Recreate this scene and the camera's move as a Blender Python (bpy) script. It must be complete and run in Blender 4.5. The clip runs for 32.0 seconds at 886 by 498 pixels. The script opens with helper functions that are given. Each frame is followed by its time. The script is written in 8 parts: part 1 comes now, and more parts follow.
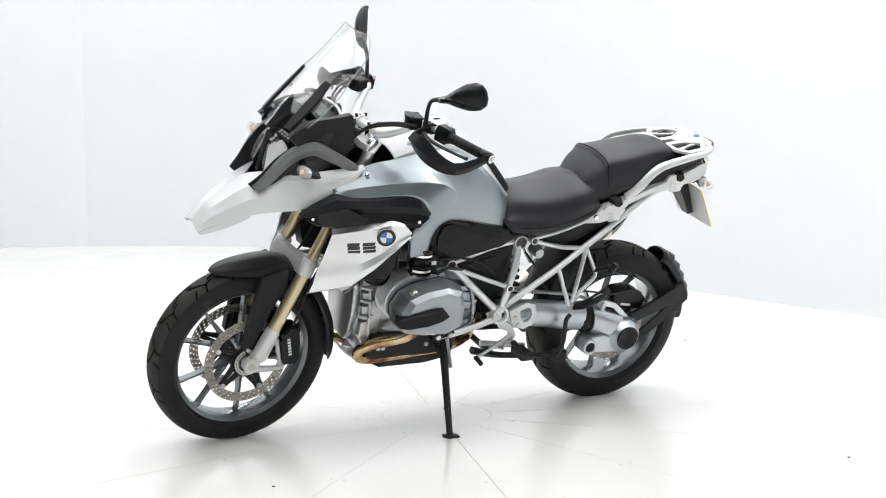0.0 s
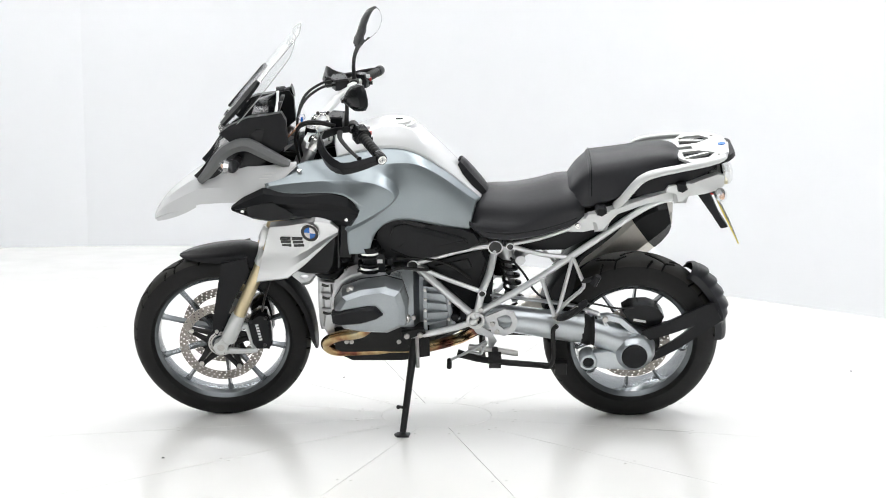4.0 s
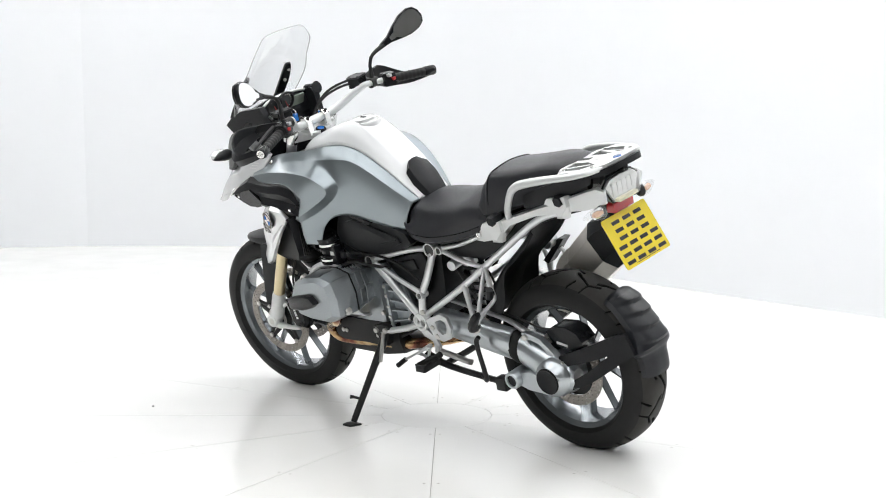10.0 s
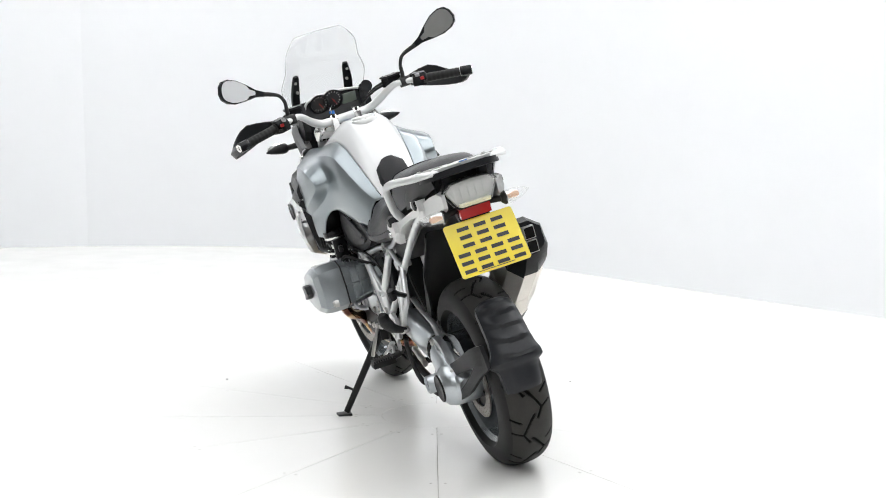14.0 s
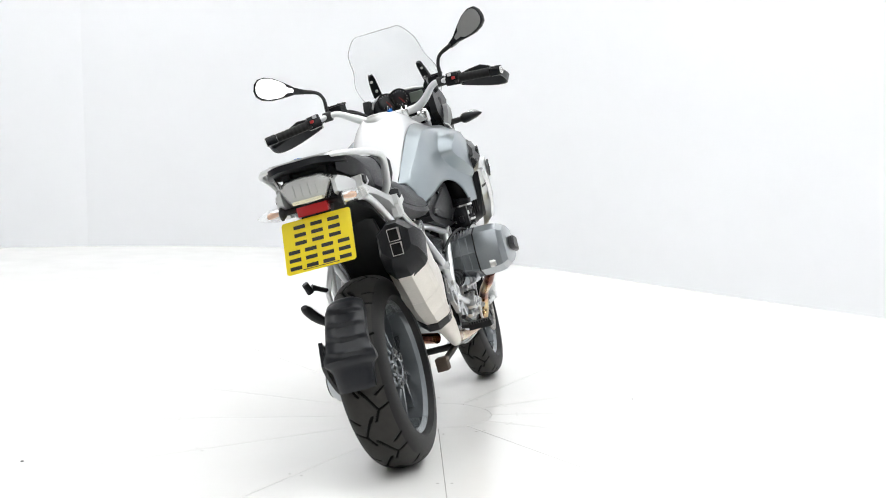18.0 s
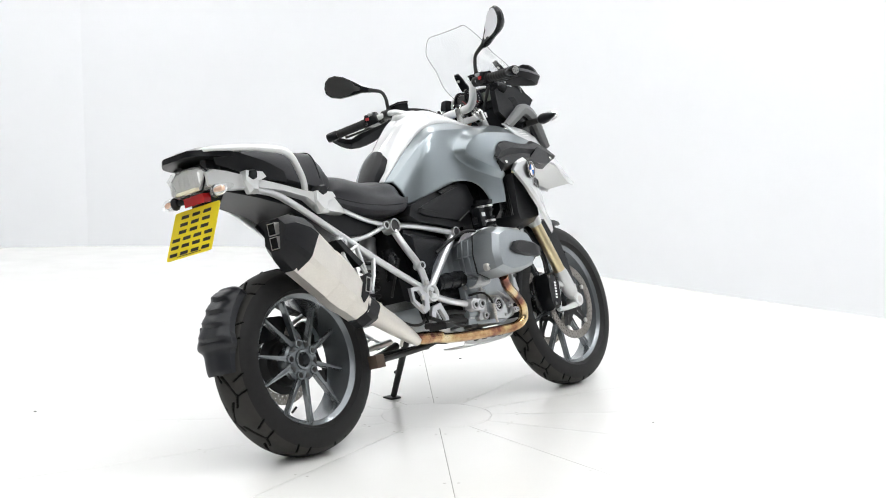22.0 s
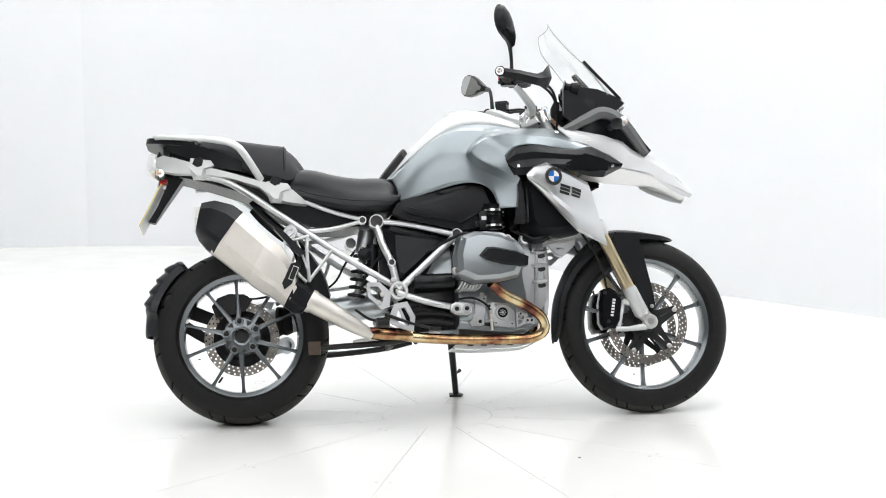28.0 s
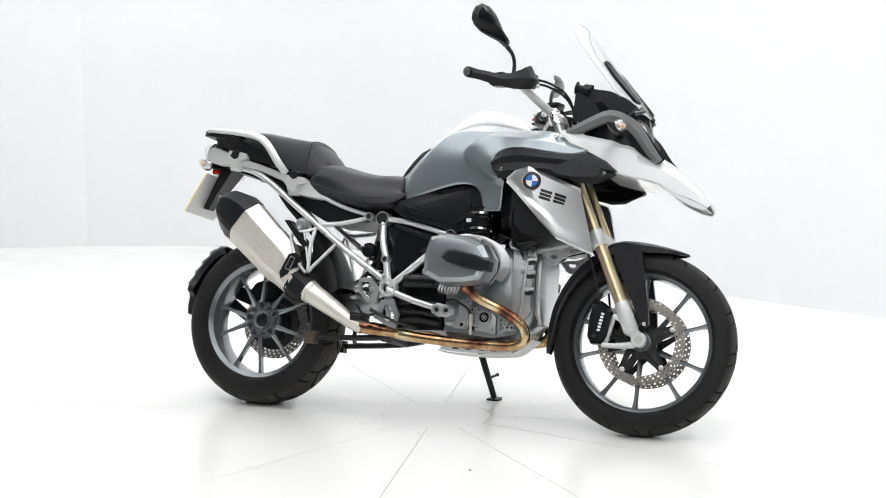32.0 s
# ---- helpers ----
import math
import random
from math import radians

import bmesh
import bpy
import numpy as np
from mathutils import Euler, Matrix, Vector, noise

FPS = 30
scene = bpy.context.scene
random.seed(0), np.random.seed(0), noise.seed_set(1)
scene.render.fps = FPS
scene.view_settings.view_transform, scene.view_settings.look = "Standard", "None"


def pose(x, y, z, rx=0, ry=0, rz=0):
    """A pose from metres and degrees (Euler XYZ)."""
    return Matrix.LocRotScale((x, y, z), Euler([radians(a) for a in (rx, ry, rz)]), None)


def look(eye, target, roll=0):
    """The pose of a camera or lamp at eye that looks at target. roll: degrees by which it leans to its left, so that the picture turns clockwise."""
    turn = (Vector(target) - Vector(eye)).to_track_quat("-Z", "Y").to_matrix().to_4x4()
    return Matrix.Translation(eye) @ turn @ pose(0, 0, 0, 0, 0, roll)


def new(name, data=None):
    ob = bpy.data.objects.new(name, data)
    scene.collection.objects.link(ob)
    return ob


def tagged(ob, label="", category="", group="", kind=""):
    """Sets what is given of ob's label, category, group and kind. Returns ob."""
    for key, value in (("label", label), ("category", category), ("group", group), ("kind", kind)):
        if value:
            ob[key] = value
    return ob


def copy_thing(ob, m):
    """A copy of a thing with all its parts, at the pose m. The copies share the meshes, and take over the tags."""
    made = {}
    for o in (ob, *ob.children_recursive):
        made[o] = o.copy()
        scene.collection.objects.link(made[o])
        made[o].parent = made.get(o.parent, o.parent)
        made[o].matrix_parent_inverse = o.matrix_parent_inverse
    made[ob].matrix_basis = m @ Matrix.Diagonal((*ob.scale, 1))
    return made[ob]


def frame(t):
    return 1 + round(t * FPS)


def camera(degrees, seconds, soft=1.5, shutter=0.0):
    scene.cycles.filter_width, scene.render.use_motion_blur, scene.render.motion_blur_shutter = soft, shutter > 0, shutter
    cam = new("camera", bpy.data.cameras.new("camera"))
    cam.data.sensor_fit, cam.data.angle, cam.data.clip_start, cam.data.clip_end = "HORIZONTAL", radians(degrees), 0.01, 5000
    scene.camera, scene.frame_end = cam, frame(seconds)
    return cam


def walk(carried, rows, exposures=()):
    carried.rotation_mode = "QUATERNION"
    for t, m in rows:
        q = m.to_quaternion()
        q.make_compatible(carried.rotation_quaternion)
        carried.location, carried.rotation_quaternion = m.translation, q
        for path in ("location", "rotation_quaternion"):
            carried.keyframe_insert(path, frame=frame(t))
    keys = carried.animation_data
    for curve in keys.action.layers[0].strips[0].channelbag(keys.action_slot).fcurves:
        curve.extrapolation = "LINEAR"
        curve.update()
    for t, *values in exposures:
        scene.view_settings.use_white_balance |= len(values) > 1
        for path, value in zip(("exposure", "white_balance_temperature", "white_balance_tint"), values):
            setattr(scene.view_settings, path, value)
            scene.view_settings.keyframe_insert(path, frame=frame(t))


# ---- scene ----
# ---------------------------------------------------------------- camera
EYE = look((0.0, -5.877, 1.356), (0.02731, 0.0, 0.6226), -0.311)
cam = camera(30.74, 32.0, soft=1.0)
walk(cam, [(0, EYE), (32, EYE)], [(0, -0.07), (32, -0.07)])

HEADING, SPEED = 207.37, -7.1762      # degrees at the start, degrees a second
LEAN, SIDE = -15.48, 0.0634           # lean on the side stand, offset of its middle plane from the table's axis


def table_pose(t):
    return pose(0, 0, 0, 0, 0, HEADING + SPEED * t)


def bike_pose(t):
    a = radians(HEADING + SPEED * t)
    return pose(SIDE * math.sin(a), -SIDE * math.cos(a), 0, LEAN, 0, HEADING + SPEED * t)


# ---------------------------------------------------------------- world and light
world = bpy.data.worlds.new("studio_world")
scene.world = world
world.use_nodes = True
world.node_tree.nodes["Background"].inputs[0].default_value = (0.9, 0.95, 1.0, 1)
world.node_tree.nodes["Background"].inputs[1].default_value = 0.3


LAMP = 2.0
WALL_FILL = 19.6
FRONT_FILL = 1.0


# ---------------------------------------------------------------- materials
def mat(name, base, rough=0.5, metal=0.0, coat=0.0, grain=0.0, scale=40.0, bump=0.0, bscale=300.0, stain=0.0, coat_rough=0.05,
        spec=0.5, alpha=1.0, trans=0.0, rough_var=0.0, stretch=(1, 1, 1)):
    m = bpy.data.materials.new(name)
    m.use_nodes = True
    nt = m.node_tree
    b = nt.nodes["Principled BSDF"]
    b.inputs["Base Color"].default_value = (*base, 1)
    b.inputs["Roughness"].default_value = rough
    b.inputs["Metallic"].default_value = metal
    b.inputs["Coat Weight"].default_value = coat
    b.inputs["Coat Roughness"].default_value = coat_rough
    b.inputs["Specular IOR Level"].default_value = spec
    b.inputs["Alpha"].default_value = alpha
    b.inputs["Transmission Weight"].default_value = trans
    tc = nt.nodes.new("ShaderNodeTexCoord")
    mp = nt.nodes.new("ShaderNodeMapping")
    mp.inputs["Scale"].default_value = stretch
    nt.links.new(tc.outputs["Object"], mp.inputs["Vector"])

    def noise_at(sc, detail=4.0):
        n = nt.nodes.new("ShaderNodeTexNoise")
        n.inputs["Scale"].default_value, n.inputs["Detail"].default_value = sc, detail
        nt.links.new(mp.outputs["Vector"], n.inputs["Vector"])
        return n
    if grain or stain:
        fine, coarse = noise_at(scale), noise_at(scale * 0.08 + 1.5)
        mixed = nt.nodes.new("ShaderNodeMath")
        mixed.operation = "MULTIPLY_ADD"
        nt.links.new(fine.outputs["Fac"], mixed.inputs[0])
        mixed.inputs[1].default_value = grain * 2
        off = nt.nodes.new("ShaderNodeMath")
        off.operation = "MULTIPLY_ADD"
        nt.links.new(coarse.outputs["Fac"], off.inputs[0])
        off.inputs[1].default_value, off.inputs[2].default_value = stain * 2, 1 - grain - stain
        nt.links.new(off.outputs[0], mixed.inputs[2])
        mul = nt.nodes.new("ShaderNodeMix")
        mul.data_type, mul.blend_type = "RGBA", "MULTIPLY"
        mul.inputs["Factor"].default_value = 1
        mul.inputs["A"].default_value = (*base, 1)
        nt.links.new(mixed.outputs[0], mul.inputs["B"])
        nt.links.new(mul.outputs["Result"], b.inputs["Base Color"])
    if rough_var:
        rn = noise_at(scale * 0.3 + 3)
        ra = nt.nodes.new("ShaderNodeMath")
        ra.operation = "MULTIPLY_ADD"
        nt.links.new(rn.outputs["Fac"], ra.inputs[0])
        ra.inputs[1].default_value, ra.inputs[2].default_value = rough_var * 2, rough - rough_var
        nt.links.new(ra.outputs[0], b.inputs["Roughness"])
    if bump:
        bn = noise_at(bscale, 2)
        bp = nt.nodes.new("ShaderNodeBump")
        bp.inputs["Strength"].default_value, bp.inputs["Distance"].default_value = bump, 0.001
        nt.links.new(bn.outputs["Fac"], bp.inputs["Height"])
        nt.links.new(bp.outputs["Normal"], b.inputs["Normal"])
    return m


def glow(name, colour, strength):
    m = bpy.data.materials.new(name)
    m.use_nodes = True
    b = m.node_tree.nodes["Principled BSDF"]
    b.inputs["Base Color"].default_value = (0.8, 0.8, 0.8, 1)
    b.inputs["Emission Color"].default_value = (*colour, 1)
    b.inputs["Emission Strength"].default_value = strength
    return m


WALL = mat("studio_wall_paint", (0.868, 0.88, 0.902), 0.7, grain=0.01, scale=8, stain=0.012, bump=0.05, bscale=60)
HALL = mat("hall_wall", (0.22, 0.22, 0.215), 0.8, grain=0.15, scale=6, stain=0.2)
ROOF = mat("hall_ceiling", (0.18, 0.18, 0.18), 0.8, grain=0.1, scale=5, stain=0.1)
FLOOR = mat("studio_floor_paint", (0.86, 0.855, 0.83), 0.18, grain=0.012, scale=5, stain=0.02, bump=0.02, bscale=25, rough_var=0.06, spec=0.4)
SEAM = mat("floor_joint", (0.36, 0.35, 0.32), 0.8, grain=0.3, scale=9, stain=0.25)
SCREW = mat("floor_screw", (0.45, 0.44, 0.41), 0.5, metal=0.5)
GREY = mat("grey_metallic_paint", (0.278, 0.316, 0.334), 0.3, metal=0.75, coat=0.6, coat_rough=0.14, grain=0.05, scale=900, stain=0.01)
WHITE = mat("white_gloss_paint", (0.68, 0.69, 0.695), 0.3, coat=1.0, coat_rough=0.03, grain=0.01, scale=30, stain=0.01)
SILVER = mat("silver_metallic_paint", (0.70, 0.71, 0.715), 0.3, metal=0.9, coat=0.8, coat_rough=0.05, grain=0.04, scale=900)
BLACK = mat("black_textured_plastic", (0.0115, 0.012, 0.0135), 0.36, grain=0.15, scale=120, stain=0.12, bump=0.2, bscale=900, spec=0.22)
SATIN = mat("black_satin_plastic", (0.009, 0.0096, 0.011), 0.2, grain=0.1, scale=80, stain=0.1, bump=0.05, bscale=500, spec=0.26)
ANTHRACITE = mat("anthracite_plastic", (0.15, 0.155, 0.155), 0.42, grain=0.08, scale=100, stain=0.06, bump=0.15, bscale=900, spec=0.4)
VINYL = mat("black_seat_vinyl", (0.0185, 0.019, 0.022), 0.4, grain=0.1, scale=60, stain=0.08, bump=0.35, bscale=700, spec=0.36)
TREAD_RUBBER = mat("worn_tread_rubber", (0.025, 0.024, 0.0215), 0.6, grain=0.22, scale=45, stain=0.3, bump=0.25, bscale=400, spec=0.3)
# near-black for tyre grooves and exhaust outlets: their shade put into colour
RECESS_SHADE = mat("recess_shade_black", (0.0095, 0.0095, 0.0095), 0.9, grain=0.1, spec=0.1)
RUBBER = mat("tyre_rubber", (0.013, 0.013, 0.0128), 0.55, grain=0.18, scale=50, stain=0.3, bump=0.2, bscale=500, spec=0.24)
RIM = mat("grey_wheel_paint", (0.20, 0.219, 0.232), 0.26, metal=0.65, coat=0.4, grain=0.06, scale=200, stain=0.08)
ENGINE = mat("grey_engine_paint", (0.33, 0.358, 0.375), 0.28, metal=0.75, coat=0.4, grain=0.06, scale=150, stain=0.08, bump=0.08, bscale=500)
CAST = mat("cast_aluminium", (0.57, 0.58, 0.59), 0.34, metal=0.85, grain=0.08, scale=90, stain=0.12, bump=0.25, bscale=600)
DRIVE = mat("silver_drive_paint", (0.55, 0.585, 0.61), 0.28, metal=0.85, coat=0.3, grain=0.05, scale=120, stain=0.06, bump=0.1, bscale=500)
FRAME = mat("silver_frame_paint", (0.74, 0.75, 0.755), 0.28, metal=0.7, coat=0.2, grain=0.04, scale=150, stain=0.06, bump=0.05)
RAIL = mat("white_aluminium_rail", (0.68, 0.69, 0.685), 0.38, metal=0.45, grain=0.03, scale=150, stain=0.03, bump=0.05)
STEEL = mat("brushed_stainless_steel", (0.76, 0.73, 0.68), 0.55, metal=1.0, grain=0.06, scale=160, stain=0.06, stretch=(1, 1, 1), rough_var=0.06)
DISC = mat("brake_disc_steel", (0.29, 0.27, 0.245), 0.36, metal=0.95, grain=0.14, scale=60, stain=0.15)
CHROME = mat("bright_metal", (0.75, 0.75, 0.74), 0.16, metal=1.0, grain=0.03, scale=60)
BOLT = mat("bolt_steel", (0.58, 0.57, 0.55), 0.35, metal=0.9, grain=0.15, scale=200)
GOLD = mat("gold_anodised_fork", (0.66, 0.56, 0.36), 0.3, metal=0.9, grain=0.04, scale=120, stain=0.04)
IRON = mat("black_coated_steel", (0.012, 0.012, 0.012), 0.5, grain=0.2, scale=70, stain=0.2, bump=0.1, spec=0.35)
RUST = mat("rusty_steel", (0.075, 0.052, 0.036), 0.7, grain=0.4, scale=60, stain=0.3, bump=0.4)
MIRROR = mat("mirror_glass", (0.92, 0.92, 0.92), 0.01, metal=1.0)
RED = mat("red_reflector", (0.45, 0.012, 0.014), 0.25, coat=0.8, bump=0.4, bscale=350)
SWITCH = mat("red_switch", (0.42, 0.02, 0.02), 0.4)
TAILLENS = mat("tail_lens", (0.93, 0.94, 0.93), 0.08, alpha=0.22, coat=1.0, bump=0.15, bscale=90)
LENS = mat("clear_lens", (0.86, 0.87, 0.87), 0.05, alpha=0.10, coat=1.0, bump=0.1, bscale=120)
REFLECTOR = mat("lamp_reflector", (0.95, 0.955, 0.95), 0.12, metal=0.25, coat=0.6, bump=0.6, bscale=110)
GUARD = mat("scuffed_black_plastic", (0.014, 0.0155, 0.019), 0.36, grain=0.15, scale=100, stain=0.15, bump=0.15, bscale=600, spec=0.36)
LAMPWHITE = mat("silvered_lamp_plastic", (0.90, 0.905, 0.90), 0.14, metal=0.7, bump=0.5, bscale=60)
AMBER = mat("amber_bulb", (0.72, 0.46, 0.32), 0.25, coat=0.5)
YELLOW = mat("yellow_plate", (0.83, 0.66, 0.012), 0.28, coat=0.6, coat_rough=0.12, grain=0.02, scale=40, bump=0.05)
# black of print and badges, also the painted shade of holes and pockets
INK_AND_SHADE = mat("black_ink_and_hole_shade", (0.018, 0.018, 0.018), 0.35)
BLUE = mat("blue_enamel", (0.02, 0.16, 0.55), 0.25, coat=0.7)
DIAL = mat("dial_face", (0.035, 0.037, 0.04), 0.25, coat=0.5)
LCD = mat("lcd_face", (0.17, 0.20, 0.17), 0.2, coat=0.5)
PRINT = mat("white_print", (0.75, 0.75, 0.74), 0.45)
TAG = mat("tan_leather_fob", (0.52, 0.27, 0.15), 0.6, grain=0.15, scale=80, stain=0.1, bump=0.3)


def glass_mat():
    """Thin clear sheet: see-through, with a gloss that grows at a slant."""
    m = bpy.data.materials.new("clear_screen")
    m.use_nodes = True
    nt = m.node_tree
    out = nt.nodes["Material Output"]
    nt.nodes.remove(nt.nodes["Principled BSDF"])
    tr, gl, lw, k, mx = (nt.nodes.new(q) for q in ("ShaderNodeBsdfTransparent", "ShaderNodeBsdfGlossy", "ShaderNodeLayerWeight", "ShaderNodeMath", "ShaderNodeMixShader"))
    tr.inputs["Color"].default_value = (0.985, 0.988, 0.988, 1)
    gl.inputs["Roughness"].default_value = 0.03
    gl.inputs["Color"].default_value = (0.9, 0.9, 0.9, 1)
    lw.inputs["Blend"].default_value = 0.35
    k.operation = "MULTIPLY"
    k.inputs[1].default_value = 0.22
    nt.links.new(lw.outputs["Facing"], k.inputs[0])
    nt.links.new(k.outputs[0], mx.inputs[0])
    nt.links.new(tr.outputs[0], mx.inputs[1])
    nt.links.new(gl.outputs[0], mx.inputs[2])
    nt.links.new(mx.outputs[0], out.inputs["Surface"])
    return m


SCREEN = glass_mat()


def header_mat():
    """Heat-tinted exhaust pipe: straw, brown and violet bands along the metal."""
    m = mat("heat_tinted_pipe", (0.62, 0.48, 0.28), 0.2, metal=1.0)
    nt = m.node_tree
    b = nt.nodes["Principled BSDF"]
    tc = nt.nodes.new("ShaderNodeTexCoord")
    n = nt.nodes.new("ShaderNodeTexNoise")
    n.inputs["Scale"].default_value, n.inputs["Detail"].default_value = 11, 6
    r = nt.nodes.new("ShaderNodeValToRGB")
    e = r.color_ramp.elements
    e[0].position, e[0].color = 0.30, (0.74, 0.64, 0.44, 1)
    e[1].position, e[1].color = 0.70, (0.07, 0.035, 0.025, 1)
    for at, tint in ((0.44, (0.62, 0.46, 0.24, 1)), (0.53, (0.42, 0.24, 0.12, 1)), (0.60, (0.20, 0.07, 0.05, 1))):
        k = e.new(at)
        k.color = tint
    nt.links.new(tc.outputs["Object"], n.inputs["Vector"])
    nt.links.new(n.outputs["Fac"], r.inputs["Fac"])
    nt.links.new(r.outputs["Color"], b.inputs["Base Color"])
    return m


HEAT = header_mat()


# ---------------------------------------------------------------- mesh helpers
def finish(bm, name, material, smooth=38):
    bmesh.ops.remove_doubles(bm, verts=bm.verts, dist=1e-5)
    bmesh.ops.recalc_face_normals(bm, faces=bm.faces)
    me = bpy.data.meshes.new(name)
    bm.to_mesh(me)
    bm.free()
    mats = material if isinstance(material, (list, tuple)) else [material]
    for k in mats:
        me.materials.append(k)
    if smooth:
        me.polygons.foreach_set("use_smooth", [True] * len(me.polygons))
        me.set_sharp_from_angle(angle=radians(smooth))
    return me


def part(name, bm, material, parent, label="", smooth=38):
    ob = new(name, finish(bm, name, material, smooth))
    ob.parent = parent
    if label:
        ob["label"] = label
    return ob


def thing(name, bm, material, label, category, kind="", group="", smooth=38):
    ob = new(name, finish(bm, name, material, smooth))
    return tagged(ob, label, category, group, kind)


def ring_faces(bm, a, b, closed=True):
    n = len(a)
    for i in range(n if closed else n - 1):
        j = (i + 1) % n
        bm.faces.new((a[i], a[j], b[j], b[i]))


def curve(pts, n=6, closed=False):
    """Points along a smooth line through pts (Catmull-Rom), n steps a span."""
    p = [Vector(q) for q in pts]
    out, m = [], len(p)
    for i in range(m if closed else m - 1):
        if closed:
            p0, p1, p2, p3 = p[i - 1], p[i], p[(i + 1) % m], p[(i + 2) % m]
        else:
            p1, p2 = p[i], p[i + 1]
            p0 = p[i - 1] if i else p1 * 2 - p2
            p3 = p[i + 2] if i + 2 < m else p2 * 2 - p1
        for k in range(n):
            t = k / n
            out.append(0.5 * ((2 * p1) + (p2 - p0) * t + (2 * p0 - 5 * p1 + 4 * p2 - p3) * t * t + (3 * p1 - p0 - 3 * p2 + p3) * t ** 3))
    if not closed:
        out.append(p[-1])
    return out


def tube(bm, pts, r, seg=12, n=0, caps=True, flat=1.0, up=(0, 1, 0)):
    """A pipe along pts; r a number or one number a point; flat squeezes it along its second axis."""
    if n:
        rr = r if isinstance(r, (list, tuple)) else [r] * len(pts)
        path = curve([(*q, k) for q, k in zip([tuple(Vector(q)) for q in pts], rr)], n) if False else curve(pts, n)
        radii = [rr[min(int(i / n), len(rr) - 2)] * (1 - (i / n - min(int(i / n), len(rr) - 2))) + rr[min(int(i / n), len(rr) - 2) + 1] * (i / n - min(int(i / n), len(rr) - 2))
                 for i in range(len(path))]
    else:
        path = [Vector(q) for q in pts]
        radii = r if isinstance(r, (list, tuple)) else [r] * len(path)
    rings, ref = [], None
    for i, q in enumerate(path):
        d = (path[min(i + 1, len(path) - 1)] - path[max(i - 1, 0)]).normalized()
        if ref is None:
            ref = Vector(up)
            if abs(ref.dot(d)) > 0.9:
                ref = Vector((1, 0, 0)) if abs(d.x) < 0.9 else Vector((0, 0, 1))
        ref = (ref - d * ref.dot(d)).normalized()
        s = d.cross(ref)
        rings.append([bm.verts.new(q + (ref * math.cos(a) + s * math.sin(a) * flat) * radii[i]) for a in (math.tau * k / seg for k in range(seg))])
    for a, b in zip(rings, rings[1:]):
        ring_faces(bm, a, b)
    if caps:
        bm.faces.new(rings[0][::-1])
        bm.faces.new(rings[-1])
    return rings


def prism(bm, outline, y0, y1, bevel=0.0, axis=1, seg=2):
    """The outline (two coordinates) carried along an axis from y0 to y1."""
    def place(u, v, w):
        return {0: (w, u, v), 1: (u, w, v), 2: (u, v, w)}[axis]
    a = [bm.verts.new(place(u, v, y0)) for u, v in outline]
    b = [bm.verts.new(place(u, v, y1)) for u, v in outline]
    f = [bm.faces.new(a), bm.faces.new(b[::-1])]
    ring_faces(bm, b, a)
    if bevel:
        es = {e for q in f for e in q.edges}
        bmesh.ops.bevel(bm, geom=list(es), offset=bevel, segments=seg, profile=0.6, affect="EDGES")


def hole_prism(bm, outer, inner, y0, y1, axis=1):
    """A ring-shaped plate: two outlines with the same number of points."""
    def place(u, v, w):
        return {0: (w, u, v), 1: (u, w, v), 2: (u, v, w)}[axis]
    v = [[bm.verts.new(place(*q, w)) for q in o] for w in (y0, y1) for o in (outer, inner)]
    ring_faces(bm, v[0], v[1])
    ring_faces(bm, v[2], v[3])
    ring_faces(bm, v[0], v[2])
    ring_faces(bm, v[1], v[3])


def circle(r, n=24, cx=0.0, cz=0.0, start=0.0):
    return [(cx + r * math.cos(start + math.tau * k / n), cz + r * math.sin(start + math.tau * k / n)) for k in range(n)]


def box(bm, x0, x1, y0, y1, z0, z1, bevel=0.0):
    prism(bm, [(x0, z0), (x1, z0), (x1, z1), (x0, z1)], y0, y1, bevel)


def revolve(bm, profile, seg=48, centre=(0, 0, 0), axis=1, closed=False, start=0.0):
    """Profile of (radius, along) turned round an axis through the centre."""
    c = Vector(centre)
    rings = []
    for k in range(seg):
        a = start + math.tau * k / seg
        ca, sa = math.cos(a), math.sin(a)
        rings.append([bm.verts.new(c + Vector({0: (w, r * ca, r * sa), 1: (r * ca, w, r * sa), 2: (r * ca, r * sa, w)}[axis])) for r, w in profile])
    for k in range(seg):
        ring_faces(bm, rings[k], rings[(k + 1) % seg], closed)
    return rings


